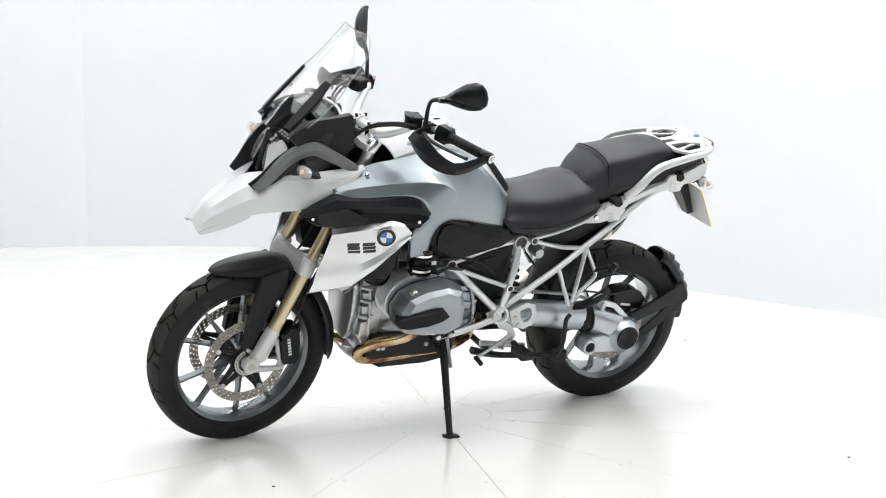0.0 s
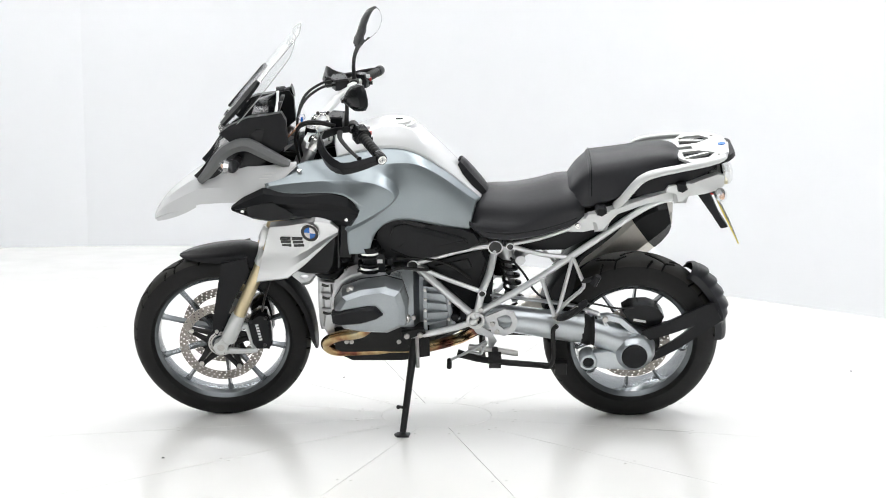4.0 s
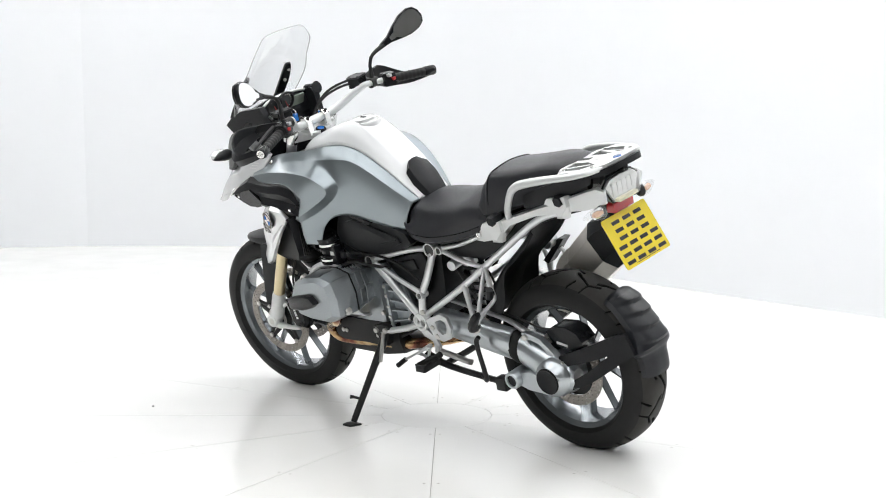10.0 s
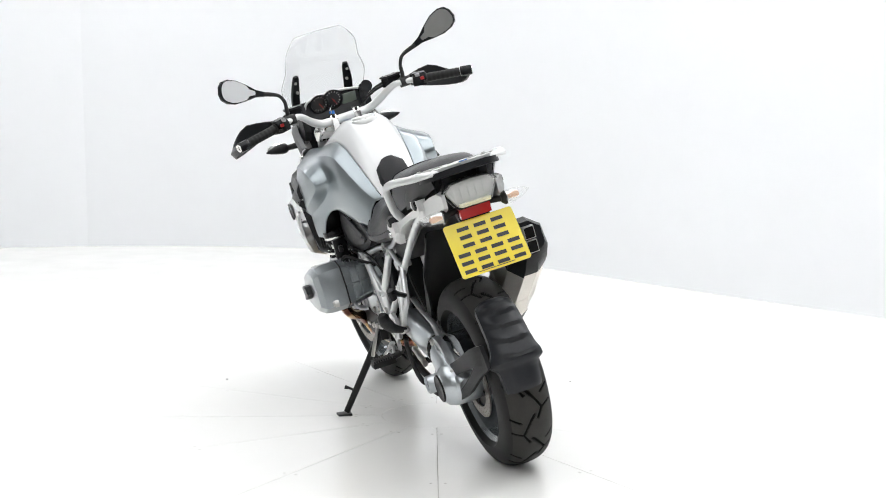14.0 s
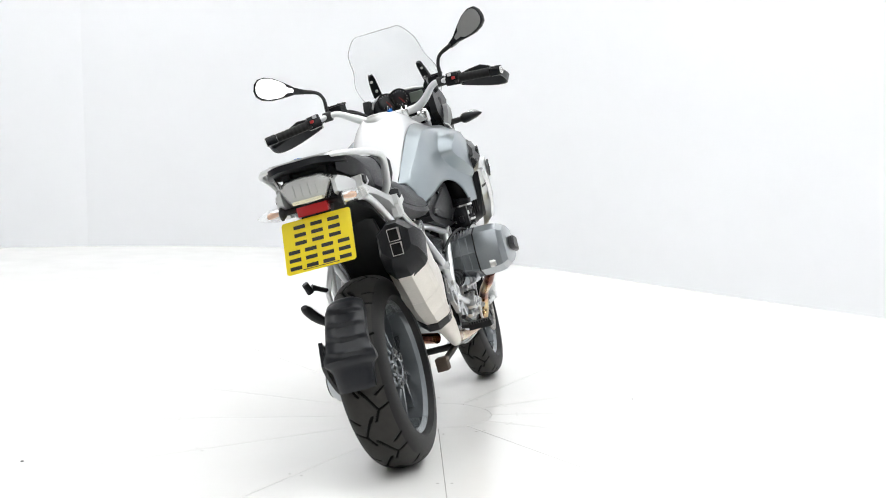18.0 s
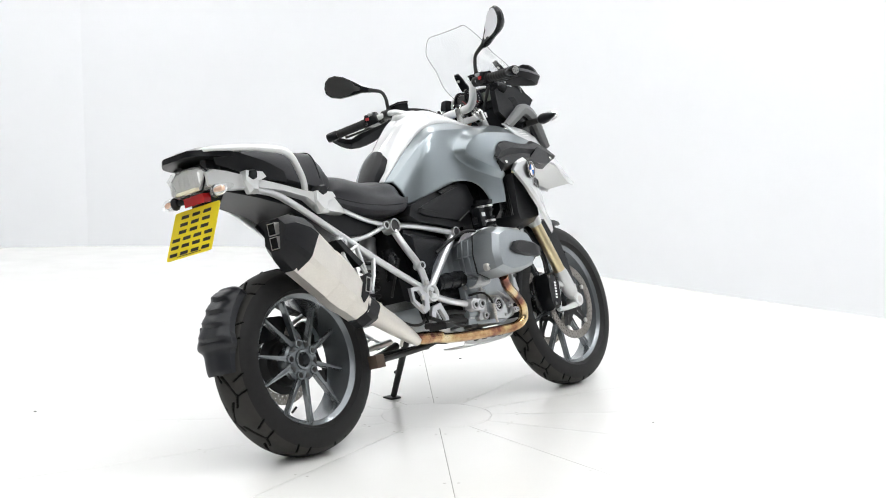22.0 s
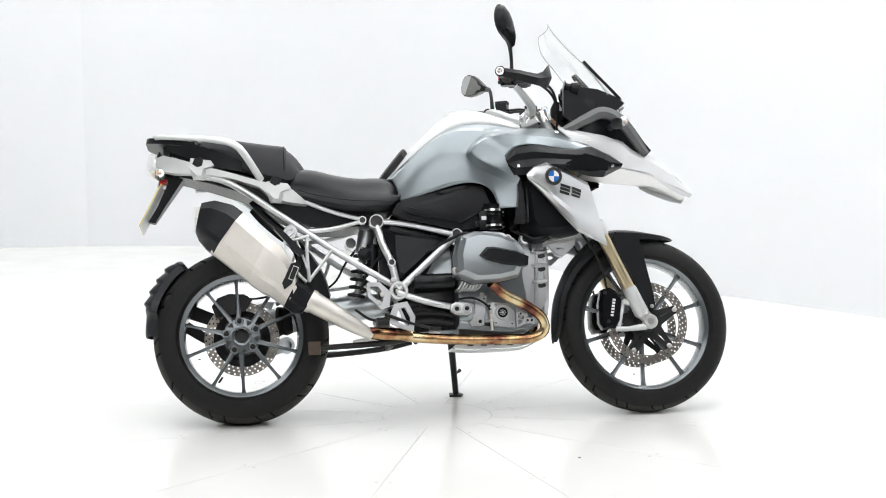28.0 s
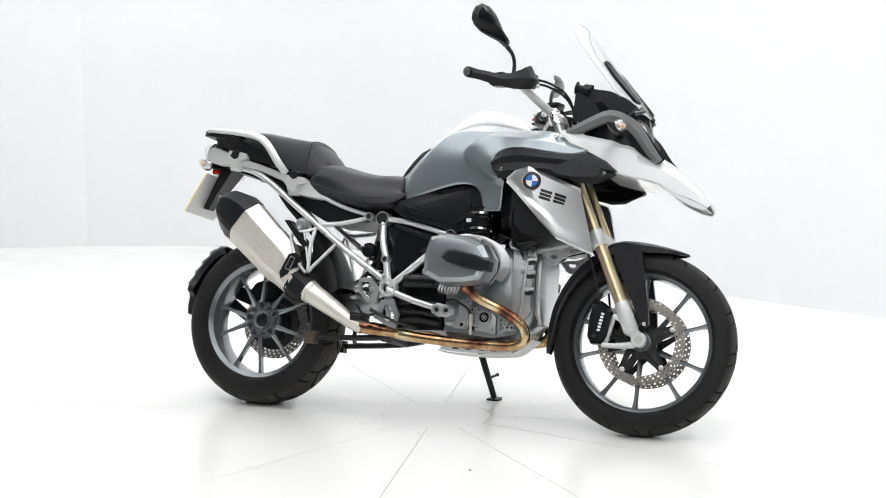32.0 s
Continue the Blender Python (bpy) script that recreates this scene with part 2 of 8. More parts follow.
def sheet(bm, rows, thick=0.0, n=4, m=4, smooth_rows=True):
    """A curved panel through a grid of points (rows of equal length), given a thickness along its normals."""
    g = [curve(r, m) if m > 1 else [Vector(q) for q in r] for r in rows]
    cols = [curve([r[j] for r in g], n) if n > 1 else [r[j] for r in g] for j in range(len(g[0]))]
    nr, nc = len(cols[0]), len(cols)
    P = [[cols[j][i] for j in range(nc)] for i in range(nr)]
    top = [[bm.verts.new(q) for q in r] for r in P]
    for a, b in zip(top, top[1:]):
        ring_faces(bm, a, b, False)
    if thick:
        low = []
        for i in range(nr):
            row = []
            for j in range(nc):
                du = P[i][min(j + 1, nc - 1)] - P[i][max(j - 1, 0)]
                dv = P[min(i + 1, nr - 1)][j] - P[max(i - 1, 0)][j]
                row.append(bm.verts.new(P[i][j] - du.cross(dv).normalized() * thick))
            low.append(row)
        for a, b in zip(low, low[1:]):
            ring_faces(bm, b, a, False)
        ring_faces(bm, top[0], low[0], False)
        ring_faces(bm, low[-1], top[-1], False)
        for a, b, c_, d in zip(top, top[1:], low, low[1:]):
            bm.faces.new((a[0], b[0], d[0], c_[0]))
            bm.faces.new((b[-1], a[-1], c_[-1], d[-1]))


def loft(bm, rings, n=3, m=3, caps=True, closed=True):
    """A body through closed rings of equal count, smoothed along (n) and round (m)."""
    g = [curve(r, m, closed) if m > 1 else [Vector(q) for q in r] for r in rings]
    cols = [curve([r[j] for r in g], n) if n > 1 else [r[j] for r in g] for j in range(len(g[0]))]
    vs = [[bm.verts.new(cols[j][i]) for j in range(len(cols))] for i in range(len(cols[0]))]
    for a, b in zip(vs, vs[1:]):
        ring_faces(bm, a, b, closed)
    if caps:
        bm.faces.new(vs[0][::-1])
        bm.faces.new(vs[-1])


def turned(bm, m):
    bmesh.ops.transform(bm, matrix=m, verts=bm.verts)
    return bm


def flip(pts):
    return [(x, -y, z) for x, y, z in pts]


def both(build, name, material, parent, label="", smooth=38, m=None):
    """The same part on the left and, mirrored, on the right."""
    made = []
    for s in (1, -1):
        bm = bmesh.new()
        build(bm)
        if s < 0:
            bmesh.ops.scale(bm, vec=(1, -1, 1), verts=bm.verts)
        if m is not None:
            turned(bm, m)
        made.append(part(name, bm, material, parent, label, smooth))
    return made


def bolt(bm, c, r, h, d=(0, 1, 0), seg=8):
    c, d = Vector(c), Vector(d).normalized()
    tube(bm, [c - d * h, c + d * h * 0.7, c + d * h], [r, r, r * 0.8], seg)


def cage(name, points, faces, creases, material, parent, label="", mirror=False, m=None, levels=3, thick=0.004):
    """A moulded panel: a coarse cage of named points, rounded by subdivision but for its creased lines."""
    bm = bmesh.new()
    key = {}
    for k, q in points.items():
        key[k] = bm.verts.new((q[0], -q[1] if mirror else q[1], q[2]))
    for f in faces:
        bm.faces.new([key[k] for k in (f[::-1] if mirror else f)])
    layer = bm.edges.layers.float.new("crease_edge")
    for line, w in creases:
        for a, b in zip(line, line[1:]):
            e = bm.edges.get((key[a], key[b]))
            if e:
                e[layer] = w
                e.smooth = w < 0.7
    for e in bm.edges:
        if e.is_boundary:
            e[layer] = 1.0
    if m is not None:
        turned(bm, m)
    me = bpy.data.meshes.new(name)
    bm.to_mesh(me)
    bm.free()
    me.materials.append(material)
    me.polygons.foreach_set("use_smooth", [True] * len(me.polygons))
    ob = new(name, me)
    ob.parent = parent
    if label:
        ob["label"] = label
    sd = ob.modifiers.new("round", "SUBSURF")
    sd.levels = sd.render_levels = levels
    so = ob.modifiers.new("wall", "SOLIDIFY")
    so.thickness, so.offset = thick, -1
    return ob

# ---------------------------------------------------------------- the studio
TABLE_R, HUB_R = 2.566, 0.203
WALL_H = 4.6
CORNERS = [(-7.0, -8.0), (-7.0, 4.75), (-2.42, 5.28), (-0.33, 5.23), (2.25, 2.05), (5.6, -2.08), (5.6, -8.0)]


def build_wall(name, a, b, label, paint):
    """One wall of the room, with thickness outwards, between two corners of the plan."""
    a, b = Vector((*a, 0)), Vector((*b, 0))
    d = (b - a).normalized()
    out = Vector((-d.y, d.x, 0)) * 0.15
    bm = bmesh.new()
    q = [a, b, b + out, a + out]
    low = [bm.verts.new(v + Vector((0, 0, -0.2))) for v in q]
    top = [bm.verts.new(v + Vector((0, 0, WALL_H))) for v in q]
    bm.faces.new(low[::-1])
    bm.faces.new(top)
    ring_faces(bm, low, top)
    return thing(name, bm, paint, label, "wall", "structure", smooth=0)


def build_curved_wall(name, plan, label):
    """A wall that turns the corner in a smooth bend."""
    line = curve([(x, y, 0) for x, y in plan], 8)
    bm = bmesh.new()
    rings = []
    for i, p in enumerate(line):
        d = (line[min(i + 1, len(line) - 1)] - line[max(i - 1, 0)]).normalized()
        o = Vector((-d.y, d.x, 0)) * 0.15
        rings.append([bm.verts.new(q) for q in (p + Vector((0, 0, -0.2)), p + Vector((0, 0, WALL_H)), p + o + Vector((0, 0, WALL_H)), p + o + Vector((0, 0, -0.2)))])
    for q, r in zip(rings, rings[1:]):
        ring_faces(bm, q, r)
    bm.faces.new(rings[0])
    bm.faces.new(rings[-1][::-1])
    return thing(name, bm, WALL, label, "wall", "structure", smooth=40)


BEND = [(-2.42, 5.28), (-1.5, 5.235), (-0.75, 5.02), (-0.05, 4.62), (0.612, 4.055), (1.586, 2.85), (2.25, 2.05), (3.9, 0.02), (5.6, -2.08)]
build_curved_wall("wall_north", BEND, "plain white painted studio wall with a rounded corner")
build_wall("wall_northwest", CORNERS[1], CORNERS[2], "plain white painted studio wall", WALL)
for nm, i, j in (("wall_west", 0, 1), ("wall_southeast", 5, 6), ("wall_south", 6, 0)):
    build_wall(nm, CORNERS[i], CORNERS[j], "plain grey wall of the hall round the studio", HALL)

# the fixed floor, with a round well for the turntable
bm = bmesh.new()
seg = 180
inner = [bm.verts.new(((TABLE_R + 0.006) * math.cos(math.tau * k / seg), (TABLE_R + 0.006) * math.sin(math.tau * k / seg), 0)) for k in range(seg)]
outer = [bm.verts.new((14 * math.cos(math.tau * k / seg), 14 * math.sin(math.tau * k / seg), 0)) for k in range(seg)]
well = [bm.verts.new((v.co.x, v.co.y, -0.08)) for v in inner]
ring_faces(bm, inner, outer)
ring_faces(bm, well, inner)
bm.faces.new(well)
thing("floor", bm, FLOOR, "glossy white painted studio floor", "floor", "structure", smooth=20)

bm = bmesh.new()
prism(bm, CORNERS, WALL_H, WALL_H + 0.2, axis=2)
thing("ceiling", bm, ROOF, "plain grey hall ceiling", "ceiling", "structure", smooth=0)

# softboxes under the ceiling: a white tray and a glowing cloth
DIFFUSER = glow("softbox_cloth", (0.985, 0.99, 1.0), LAMP)
TRAY = mat("softbox_tray", (0.7, 0.7, 0.7), 0.5)
bm = bmesh.new()
box(bm, -0.84, 0.84, -2.9, 2.9, 0.05, 0.16, 0.01)
tray = thing("softbox", bm, TRAY, "long white softbox hung under the ceiling", "studio light", group="ceiling softboxes")
bm = bmesh.new()
box(bm, -0.80, 0.80, -2.85, 2.85, 0.0, 0.048, 0.004)
part("diffuser", bm, DIFFUSER, tray, "glowing white cloth")
for s in (-0.5, 0.5):
    for e in (-2.5, 2.5):
        bm = bmesh.new()
        tube(bm, [(s, e, 0.155), (s, e, 0.305)], 0.008, 8)
        part("hanger", bm, BOLT, tray)
for i, x in enumerate((-3.6, -1.8, 0.0, 1.8)):
    m = pose(x, -0.2 - 0.45 * i, WALL_H - 0.3)
    if i:
        copy_thing(tray, m)
    else:
        tray.matrix_basis = m
# two more, unseen and added over the camera to brighten the foreground floor
for y in (-5.6, -7.1):
    copy_thing(tray, pose(-0.4, y, WALL_H - 0.3, 0, 0, 90))
# unseen strip lamps, added only to brighten the walls
WALL_FILL_CLOTH = glow("wall_fill_cloth", (0.985, 0.99, 1.0), WALL_FILL)
bm = bmesh.new()
box(bm, -1.4, 1.4, -0.14, 0.14, 0.04, 0.16, 0.008)
strip = thing("wall_fill_strip", bm, TRAY, "added unseen strip lamp that brightens the walls", "studio light", group="wall strip lamps")
bm = bmesh.new()
box(bm, -1.36, 1.36, -0.12, 0.12, 0.0, 0.038, 0.004)
part("diffuser", bm, WALL_FILL_CLOTH, strip, "glowing white cloth")
for s_ in (-1.2, 1.2):
    bm = bmesh.new()
    tube(bm, [(s_, 0, 0.155), (s_, 0, 0.405)], 0.008, 8)
    part("hanger", bm, BOLT, strip)
strip.matrix_basis = pose(-4.6, 3.9, WALL_H - 0.4, 0, 0, -6)
for x, y, a_ in ((-1.4, 4.1, 0), (1.0, 2.2, -51), (2.9, -0.1, -51)):
    copy_thing(strip, pose(x, y, WALL_H - 0.4, 0, 0, a_))
# added fill panel, unseen behind and above the camera, lifts surfaces facing it
bm = bmesh.new()
box(bm, -2.6, 2.6, 0.05, 0.16, -0.7, 0.7, 0.01)
fill_panel = thing("front_fill", bm, TRAY, "added unseen front fill panel leaning from the ceiling", "studio light")
bm = bmesh.new()
box(bm, -2.55, 2.55, 0.0, 0.048, -0.65, 0.65, 0.004)
part("diffuser", bm, glow("front_fill_cloth", (0.985, 0.99, 1.0), FRONT_FILL), fill_panel, "glowing white cloth")
for s in (-2.2, 2.2):
    bm = bmesh.new()
    tube(bm, [(s, 0.1, 0.69), (s, 0.52, 1.22)], 0.012, 8)
    part("hanger", bm, BOLT, fill_panel)
fill_panel.matrix_basis = pose(0, -6.9, 3.6, 40, 0, 180)

# ---------------------------------------------------------------- the turntable
table = tagged(new("turntable"), "round white turntable of wedge-shaped floor panels", "turntable")
bm = bmesh.new()
revolve(bm, [(0.0, -0.075), (TABLE_R - 0.01, -0.075), (TABLE_R - 0.01, -0.007), (0.0, -0.007)], 120, axis=2)
part("base", bm, SEAM, table, "dull grey joint base", smooth=0)
bm = bmesh.new()
revolve(bm, [(0.0, -0.0065), (HUB_R, -0.0065), (HUB_R, -0.0004), (HUB_R - 0.0004, 0.0), (0.0, 0.0)], 72, axis=2)
part("hub_panel", bm, FLOOR, table, "round white centre panel", smooth=0)
GAP = 0.0010


def wedge(bm):
    a0, a1 = radians(0), radians(30)
    def rim(r, z, n):
        g = GAP / r
        return [bm.verts.new((r * math.cos(a), r * math.sin(a), z)) for a in (a0 + g + (a1 - a0 - 2 * g) * k / n for k in range(n + 1))]
    lo_i, lo_o, hi_i, hi_o = rim(HUB_R + 0.0012, -0.0065, 24), rim(TABLE_R, -0.0065, 24), rim(HUB_R + 0.0012, 0, 24), rim(TABLE_R, 0, 24)
    ring_faces(bm, lo_i, lo_o, False)
    ring_faces(bm, hi_o, hi_i, False)
    ring_faces(bm, lo_o, hi_o, False)
    ring_faces(bm, hi_i, lo_i, False)
    bm.faces.new((lo_i[0], hi_i[0], hi_o[0], lo_o[0]))
    bm.faces.new((lo_i[-1], lo_o[-1], hi_o[-1], hi_i[-1]))


bm = bmesh.new()
wedge(bm)
wedge_mesh = finish(bm, "panel", FLOOR, 0)
bm = bmesh.new()
revolve(bm, [(0.0, 0.0006), (0.004, 0.0006), (0.005, 0.0), (0.005, -0.002)], 10, axis=2)
screw_mesh = finish(bm, "screw", SCREW, 0)
for k in range(12):
    ob = new("panel", wedge_mesh)
    ob.parent = table
    ob.matrix_basis = pose(0, 0, 0, 0, 0, 13.3 + 30 * k)
    for r, turn in ((0.30, 3.2), (0.30, -3.2), (0.95, 1.35), (0.95, -1.35), (1.68, 0.8), (1.68, -0.8), (2.4, 0.55), (2.4, -0.55)):
        a = radians(13.3 + 30 * k + turn)
        s = new("screw", screw_mesh)
        s.parent = table
        s.location = (r * math.cos(a), r * math.sin(a), 0.0)
SPECKS = [(1.52, 126.8, 0.007), (1.10, 35, 0.006), (0.8, 300, 0.005), (1.9, 205, 0.006)]
for r, a, s in SPECKS:
    bm = bmesh.new()
    revolve(bm, [(0.0, s * 0.5), (s * 0.6, s * 0.4), (s, 0.0)], 7, axis=2)
    sp = part("grit", bm, IRON, table, "tiny dark speck of grit")
    sp.location = (r * math.cos(radians(a)), r * math.sin(radians(a)), 0.0)
# ---------------------------------------------------------------- the motorcycle
bike = tagged(new("motorcycle"), "grey and white adventure touring motorcycle leaning on its side stand", "motorcycle")

# the parts that turn with the handlebar, a little to the left
RAKE = Vector((0.4305, 0, -0.9026))
HEAD = Vector((0.372, 0, 1.15))
STEER = Matrix.Translation(HEAD) @ Matrix.Rotation(radians(-3.6), 4, RAKE) @ Matrix.Translation(-HEAD)
FRONT, REAR = Vector((0.785, 0.0, 0.327)), Vector((-0.713, 0.0, 0.320))


def steered(name, bm, material, parent, label="", smooth=38):
    return part(name, turned(bm, STEER), material, parent, label, smooth)


def groove_depth(s, w, period, lines, width):
    """How deep the tread is cut at s along and w across (-1 to 1)."""
    best = 9.0
    u = s % period
    for (a, b, c, d) in lines:
        for shift in (-period, 0, period):
            ax, ay, bx, by = a * period + shift, b, c * period + shift, d
            px, py = u - ax, (w - ay) * 0.08
            dx, dy = bx - ax, (by - ay) * 0.08
            t = max(0, min(1, (px * dx + py * dy) / (dx * dx + dy * dy + 1e-9)))
            best = min(best, math.hypot(px - dx * t, py - dy * t))
    return max(0.0, min(1.0, (width - best) / (width * 0.5)))


def tyre(name, centre, R, half, bead, wheel, turn, periods, lines, seg, rows=26):
    """A tyre with a rounded crown and a cut tread."""
    bm = bmesh.new()
    prof = []
    drop = R - bead
    for k in range(rows + 1):
        a = math.pi * (k / rows) * 0.98 + math.pi * 0.01
        w = -math.cos(a)
        y = half * math.copysign(abs(w) ** 0.85, w)
        r = bead + drop * (math.sin(a) ** 0.62)
        prof.append((r, y, w))
    prof = [(bead - 0.004, -half * 0.74, -2)] + prof + [(bead - 0.004, half * 0.74, 2)]
    circ = math.tau * R
    period = circ / periods
    rings, cuts = [], {}
    for i in range(seg):
        a = math.tau * i / seg
        row = []
        for r, y, w in prof:
            cut = 0.0
            if abs(w) < 0.8:
                cut = 0.007 * groove_depth(circ * i / seg, w, period, lines, 0.0040)
            q = r - cut
            v = bm.verts.new((centre.x + q * math.cos(a), centre.y + y, centre.z + q * math.sin(a)))
            row.append(v)
            cuts[v] = (cut, abs(w))
        rings.append(row)
    for i in range(seg):
        ring_faces(bm, rings[i], rings[(i + 1) % seg], False)
    # cut faces get the darker material, which paints the grooves' shade
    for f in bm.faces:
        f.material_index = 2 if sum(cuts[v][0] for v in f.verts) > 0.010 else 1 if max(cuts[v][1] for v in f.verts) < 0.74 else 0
    if turn is not None:
        turned(bm, turn)
    return part(name, bm, [RUBBER, TREAD_RUBBER, RECESS_SHADE], wheel, "worn black rubber tyre with zigzag tread", smooth=30)


TREAD = [(0.0, -0.06, 0.40, 0.34), (0.40, 0.34, 0.34, 0.72), (0.40, 0.34, 0.60, 0.14), (0.5, 0.06, 0.90, -0.34), (0.90, -0.34, 0.84, -0.72), (0.90, -0.34, 1.10, -0.14), (0.12, 0.40, 0.02, 0.74), (0.62, -0.40, 0.52, -0.74)]


def rim_profile(bead, half, depth):
    return [(bead + 0.010, half), (bead + 0.008, half - 0.006), (bead - 0.006, half - 0.010), (bead - 0.010, half * 0.6), (bead - depth, half * 0.4),
            (bead - depth, -half * 0.4), (bead - 0.010, -half * 0.6), (bead - 0.006, -half + 0.010), (bead + 0.008, -half + 0.006), (bead + 0.010, -half),
            (bead + 0.002, -half - 0.001), (bead - 0.006, -half + 0.004), (bead - 0.016, -half + 0.012), (bead - depth - 0.008, -half * 0.35),
            (bead - depth - 0.008, half * 0.35), (bead - 0.016, half - 0.012), (bead - 0.006, half - 0.004), (bead + 0.002, half + 0.001)]


def spoke(bm, centre, a0, r0, a1, r1, w0, w1, y0, y1, t=0.012):
    """One ribbed spoke from the hub to the rim."""
    p = Vector((centre.x + r0 * math.cos(a0), centre.y + y0, centre.z + r0 * math.sin(a0)))
    q = Vector((centre.x + r1 * math.cos(a1), centre.y + y1, centre.z + r1 * math.sin(a1)))
    d = (q - p).normalized()
    s = d.cross(Vector((0, 1, 0))).normalized()
    y = s.cross(d)
    rings = []
    for f, w in ((0, w0), (0.3, w0 * 0.75 + w1 * 0.1), (0.72, w1), (0.93, w1 * 1.15), (1, w1 * 1.7)):
        c = p.lerp(q, f)
        rings.append([c + s * (w * u) + y * (t * v) for u, v in ((-1, -1), (-0.55, 1), (0.55, 1), (1, -1), (0.4, -0.75), (-0.4, -0.75))])
    loft(bm, rings, 2, 1)


def drilled_ring(bm, centre, r0, r1, y, thick, cells, rows, hole, skew=0.5):
    """A flat steel ring pierced by staggered round holes."""
    def put(r, a, w):
        return bm.verts.new((centre.x + r * math.cos(a), centre.y + w, centre.z + r * math.sin(a)))
    h = (r1 - r0) / rows
    for w, face in ((y - thick / 2, 0), (y + thick / 2, 1)):
        for j in range(rows):
            for i in range(cells):
                a0, a1 = math.tau * (i + skew * j) / cells, math.tau * (i + 1 + skew * j) / cells
                ra, rb = r0 + h * j, r0 + h * (j + 1)
                am, rm = (a0 + a1) / 2, (ra + rb) / 2
                edge = [(ra, a0), (ra, am), (ra, a1), (rm, a1), (rb, a1), (rb, am), (rb, a0), (rm, a0)]
                outer = [put(*e, w) for e in edge]
                angs = [math.atan2((e[0] - rm) * 1.0, (e[1] - am) * rm) for e in edge]
                ins = [(rm + hole * math.sin(g), am + hole * math.cos(g) / rm) for g in angs]
                inner = [put(*e, w) for e in ins]
                ring_faces(bm, outer, inner)
                if face == 0:
                    top = [put(*e, y + thick / 2) for e in ins]
                    ring_faces(bm, inner, top)
    for r in (r0, r1):
        n = cells * 2
        a = [put(r, math.tau * k / n, y - thick / 2) for k in range(n)]
        b = [put(r, math.tau * k / n, y + thick / 2) for k in range(n)]
        ring_faces(bm, a, b)


def build_front_wheel():
    c = FRONT
    bm = bmesh.new()
    revolve(bm, rim_profile(0.249, 0.046, 0.012), 96, c, closed=True)
    wheel = steered("front_wheel", bm, RIM, bike, "grey cast wheel with ten paired spokes")
    tyre("tyre", c, 0.3265, 0.060, 0.250, wheel, STEER, 14, TREAD, 1100, 80)
    bm = bmesh.new()
    revolve(bm, [(0.018, -0.062), (0.040, -0.062), (0.042, -0.03), (0.034, -0.02), (0.034, 0.02), (0.042, 0.03), (0.040, 0.062), (0.018, 0.062)], 32, c, closed=True)
    steered("hub", bm, RIM, wheel, "grey cast hub")
    for k in range(10):
        bm = bmesh.new()
        base = radians(35 + 72 * (k // 2))
        d = radians(13.3 if k % 2 else -13.3)
        spoke(bm, c, base + d * 0.45, 0.036, base + d * 1.2, 0.231, 0.012, 0.0072, 0.012 if k % 2 else -0.012, 0.0, 0.011)
        steered("spoke", bm, RIM, wheel)
    for s in (1, -1):
        cc = Vector((c.x, c.y, c.z))
        bm = bmesh.new()
        drilled_ring(bm, cc, 0.121, 0.1530, 0.068 * s, 0.0045, 44, 3, 0.0036, 0.34)
        disc = steered("brake_disc", bm, DISC, wheel, "drilled steel brake disc with light wear", smooth=25)
        for k in range(5):
            a = math.tau * k / 5 + 0.42
            bm = bmesh.new()
            spoke(bm, Vector((cc.x, cc.y + 0.064 * s, cc.z)), a - 0.40, 0.045, a - 0.04, 0.124, 0.014, 0.009, 0, 0, 0.003)
            spoke(bm, Vector((cc.x, cc.y + 0.064 * s, cc.z)), a + 0.40, 0.045, a + 0.04, 0.124, 0.014, 0.009, 0, 0, 0.003)
            steered("carrier_arm", bm, IRON, wheel)
        bm = bmesh.new()
        revolve(bm, [(0.036, 0.058 * s), (0.056, 0.058 * s), (0.056, 0.068 * s), (0.036, 0.068 * s)], 32, cc, closed=True)
        steered("disc_carrier", bm, IRON, wheel, "black five-armed carrier")
        for k in range(5):
            a = math.tau * k / 5 + 0.42
            bm = bmesh.new()
            bolt(bm, (cc.x + 0.117 * math.cos(a), cc.y + 0.070 * s, cc.z + 0.117 * math.sin(a)), 0.009, 0.004, (0, s, 0), 12)
            steered("rivet", bm, BOLT, wheel)
    bm = bmesh.new()
    drilled_ring(bm, c, 0.034, 0.048, 0.082, 0.002, 48, 1, 0.0022)
    steered("sensor_ring", bm, BOLT, wheel, "slotted speed sensor ring", smooth=0)
    bm = bmesh.new()
    tube(bm, [(c.x, -0.118, c.z), (c.x, -0.112, c.z), (c.x, 0.112, c.z), (c.x, 0.118, c.z)], [0.013, 0.016, 0.016, 0.013], 20)
    steered("axle", bm, BOLT, wheel, "steel wheel axle")


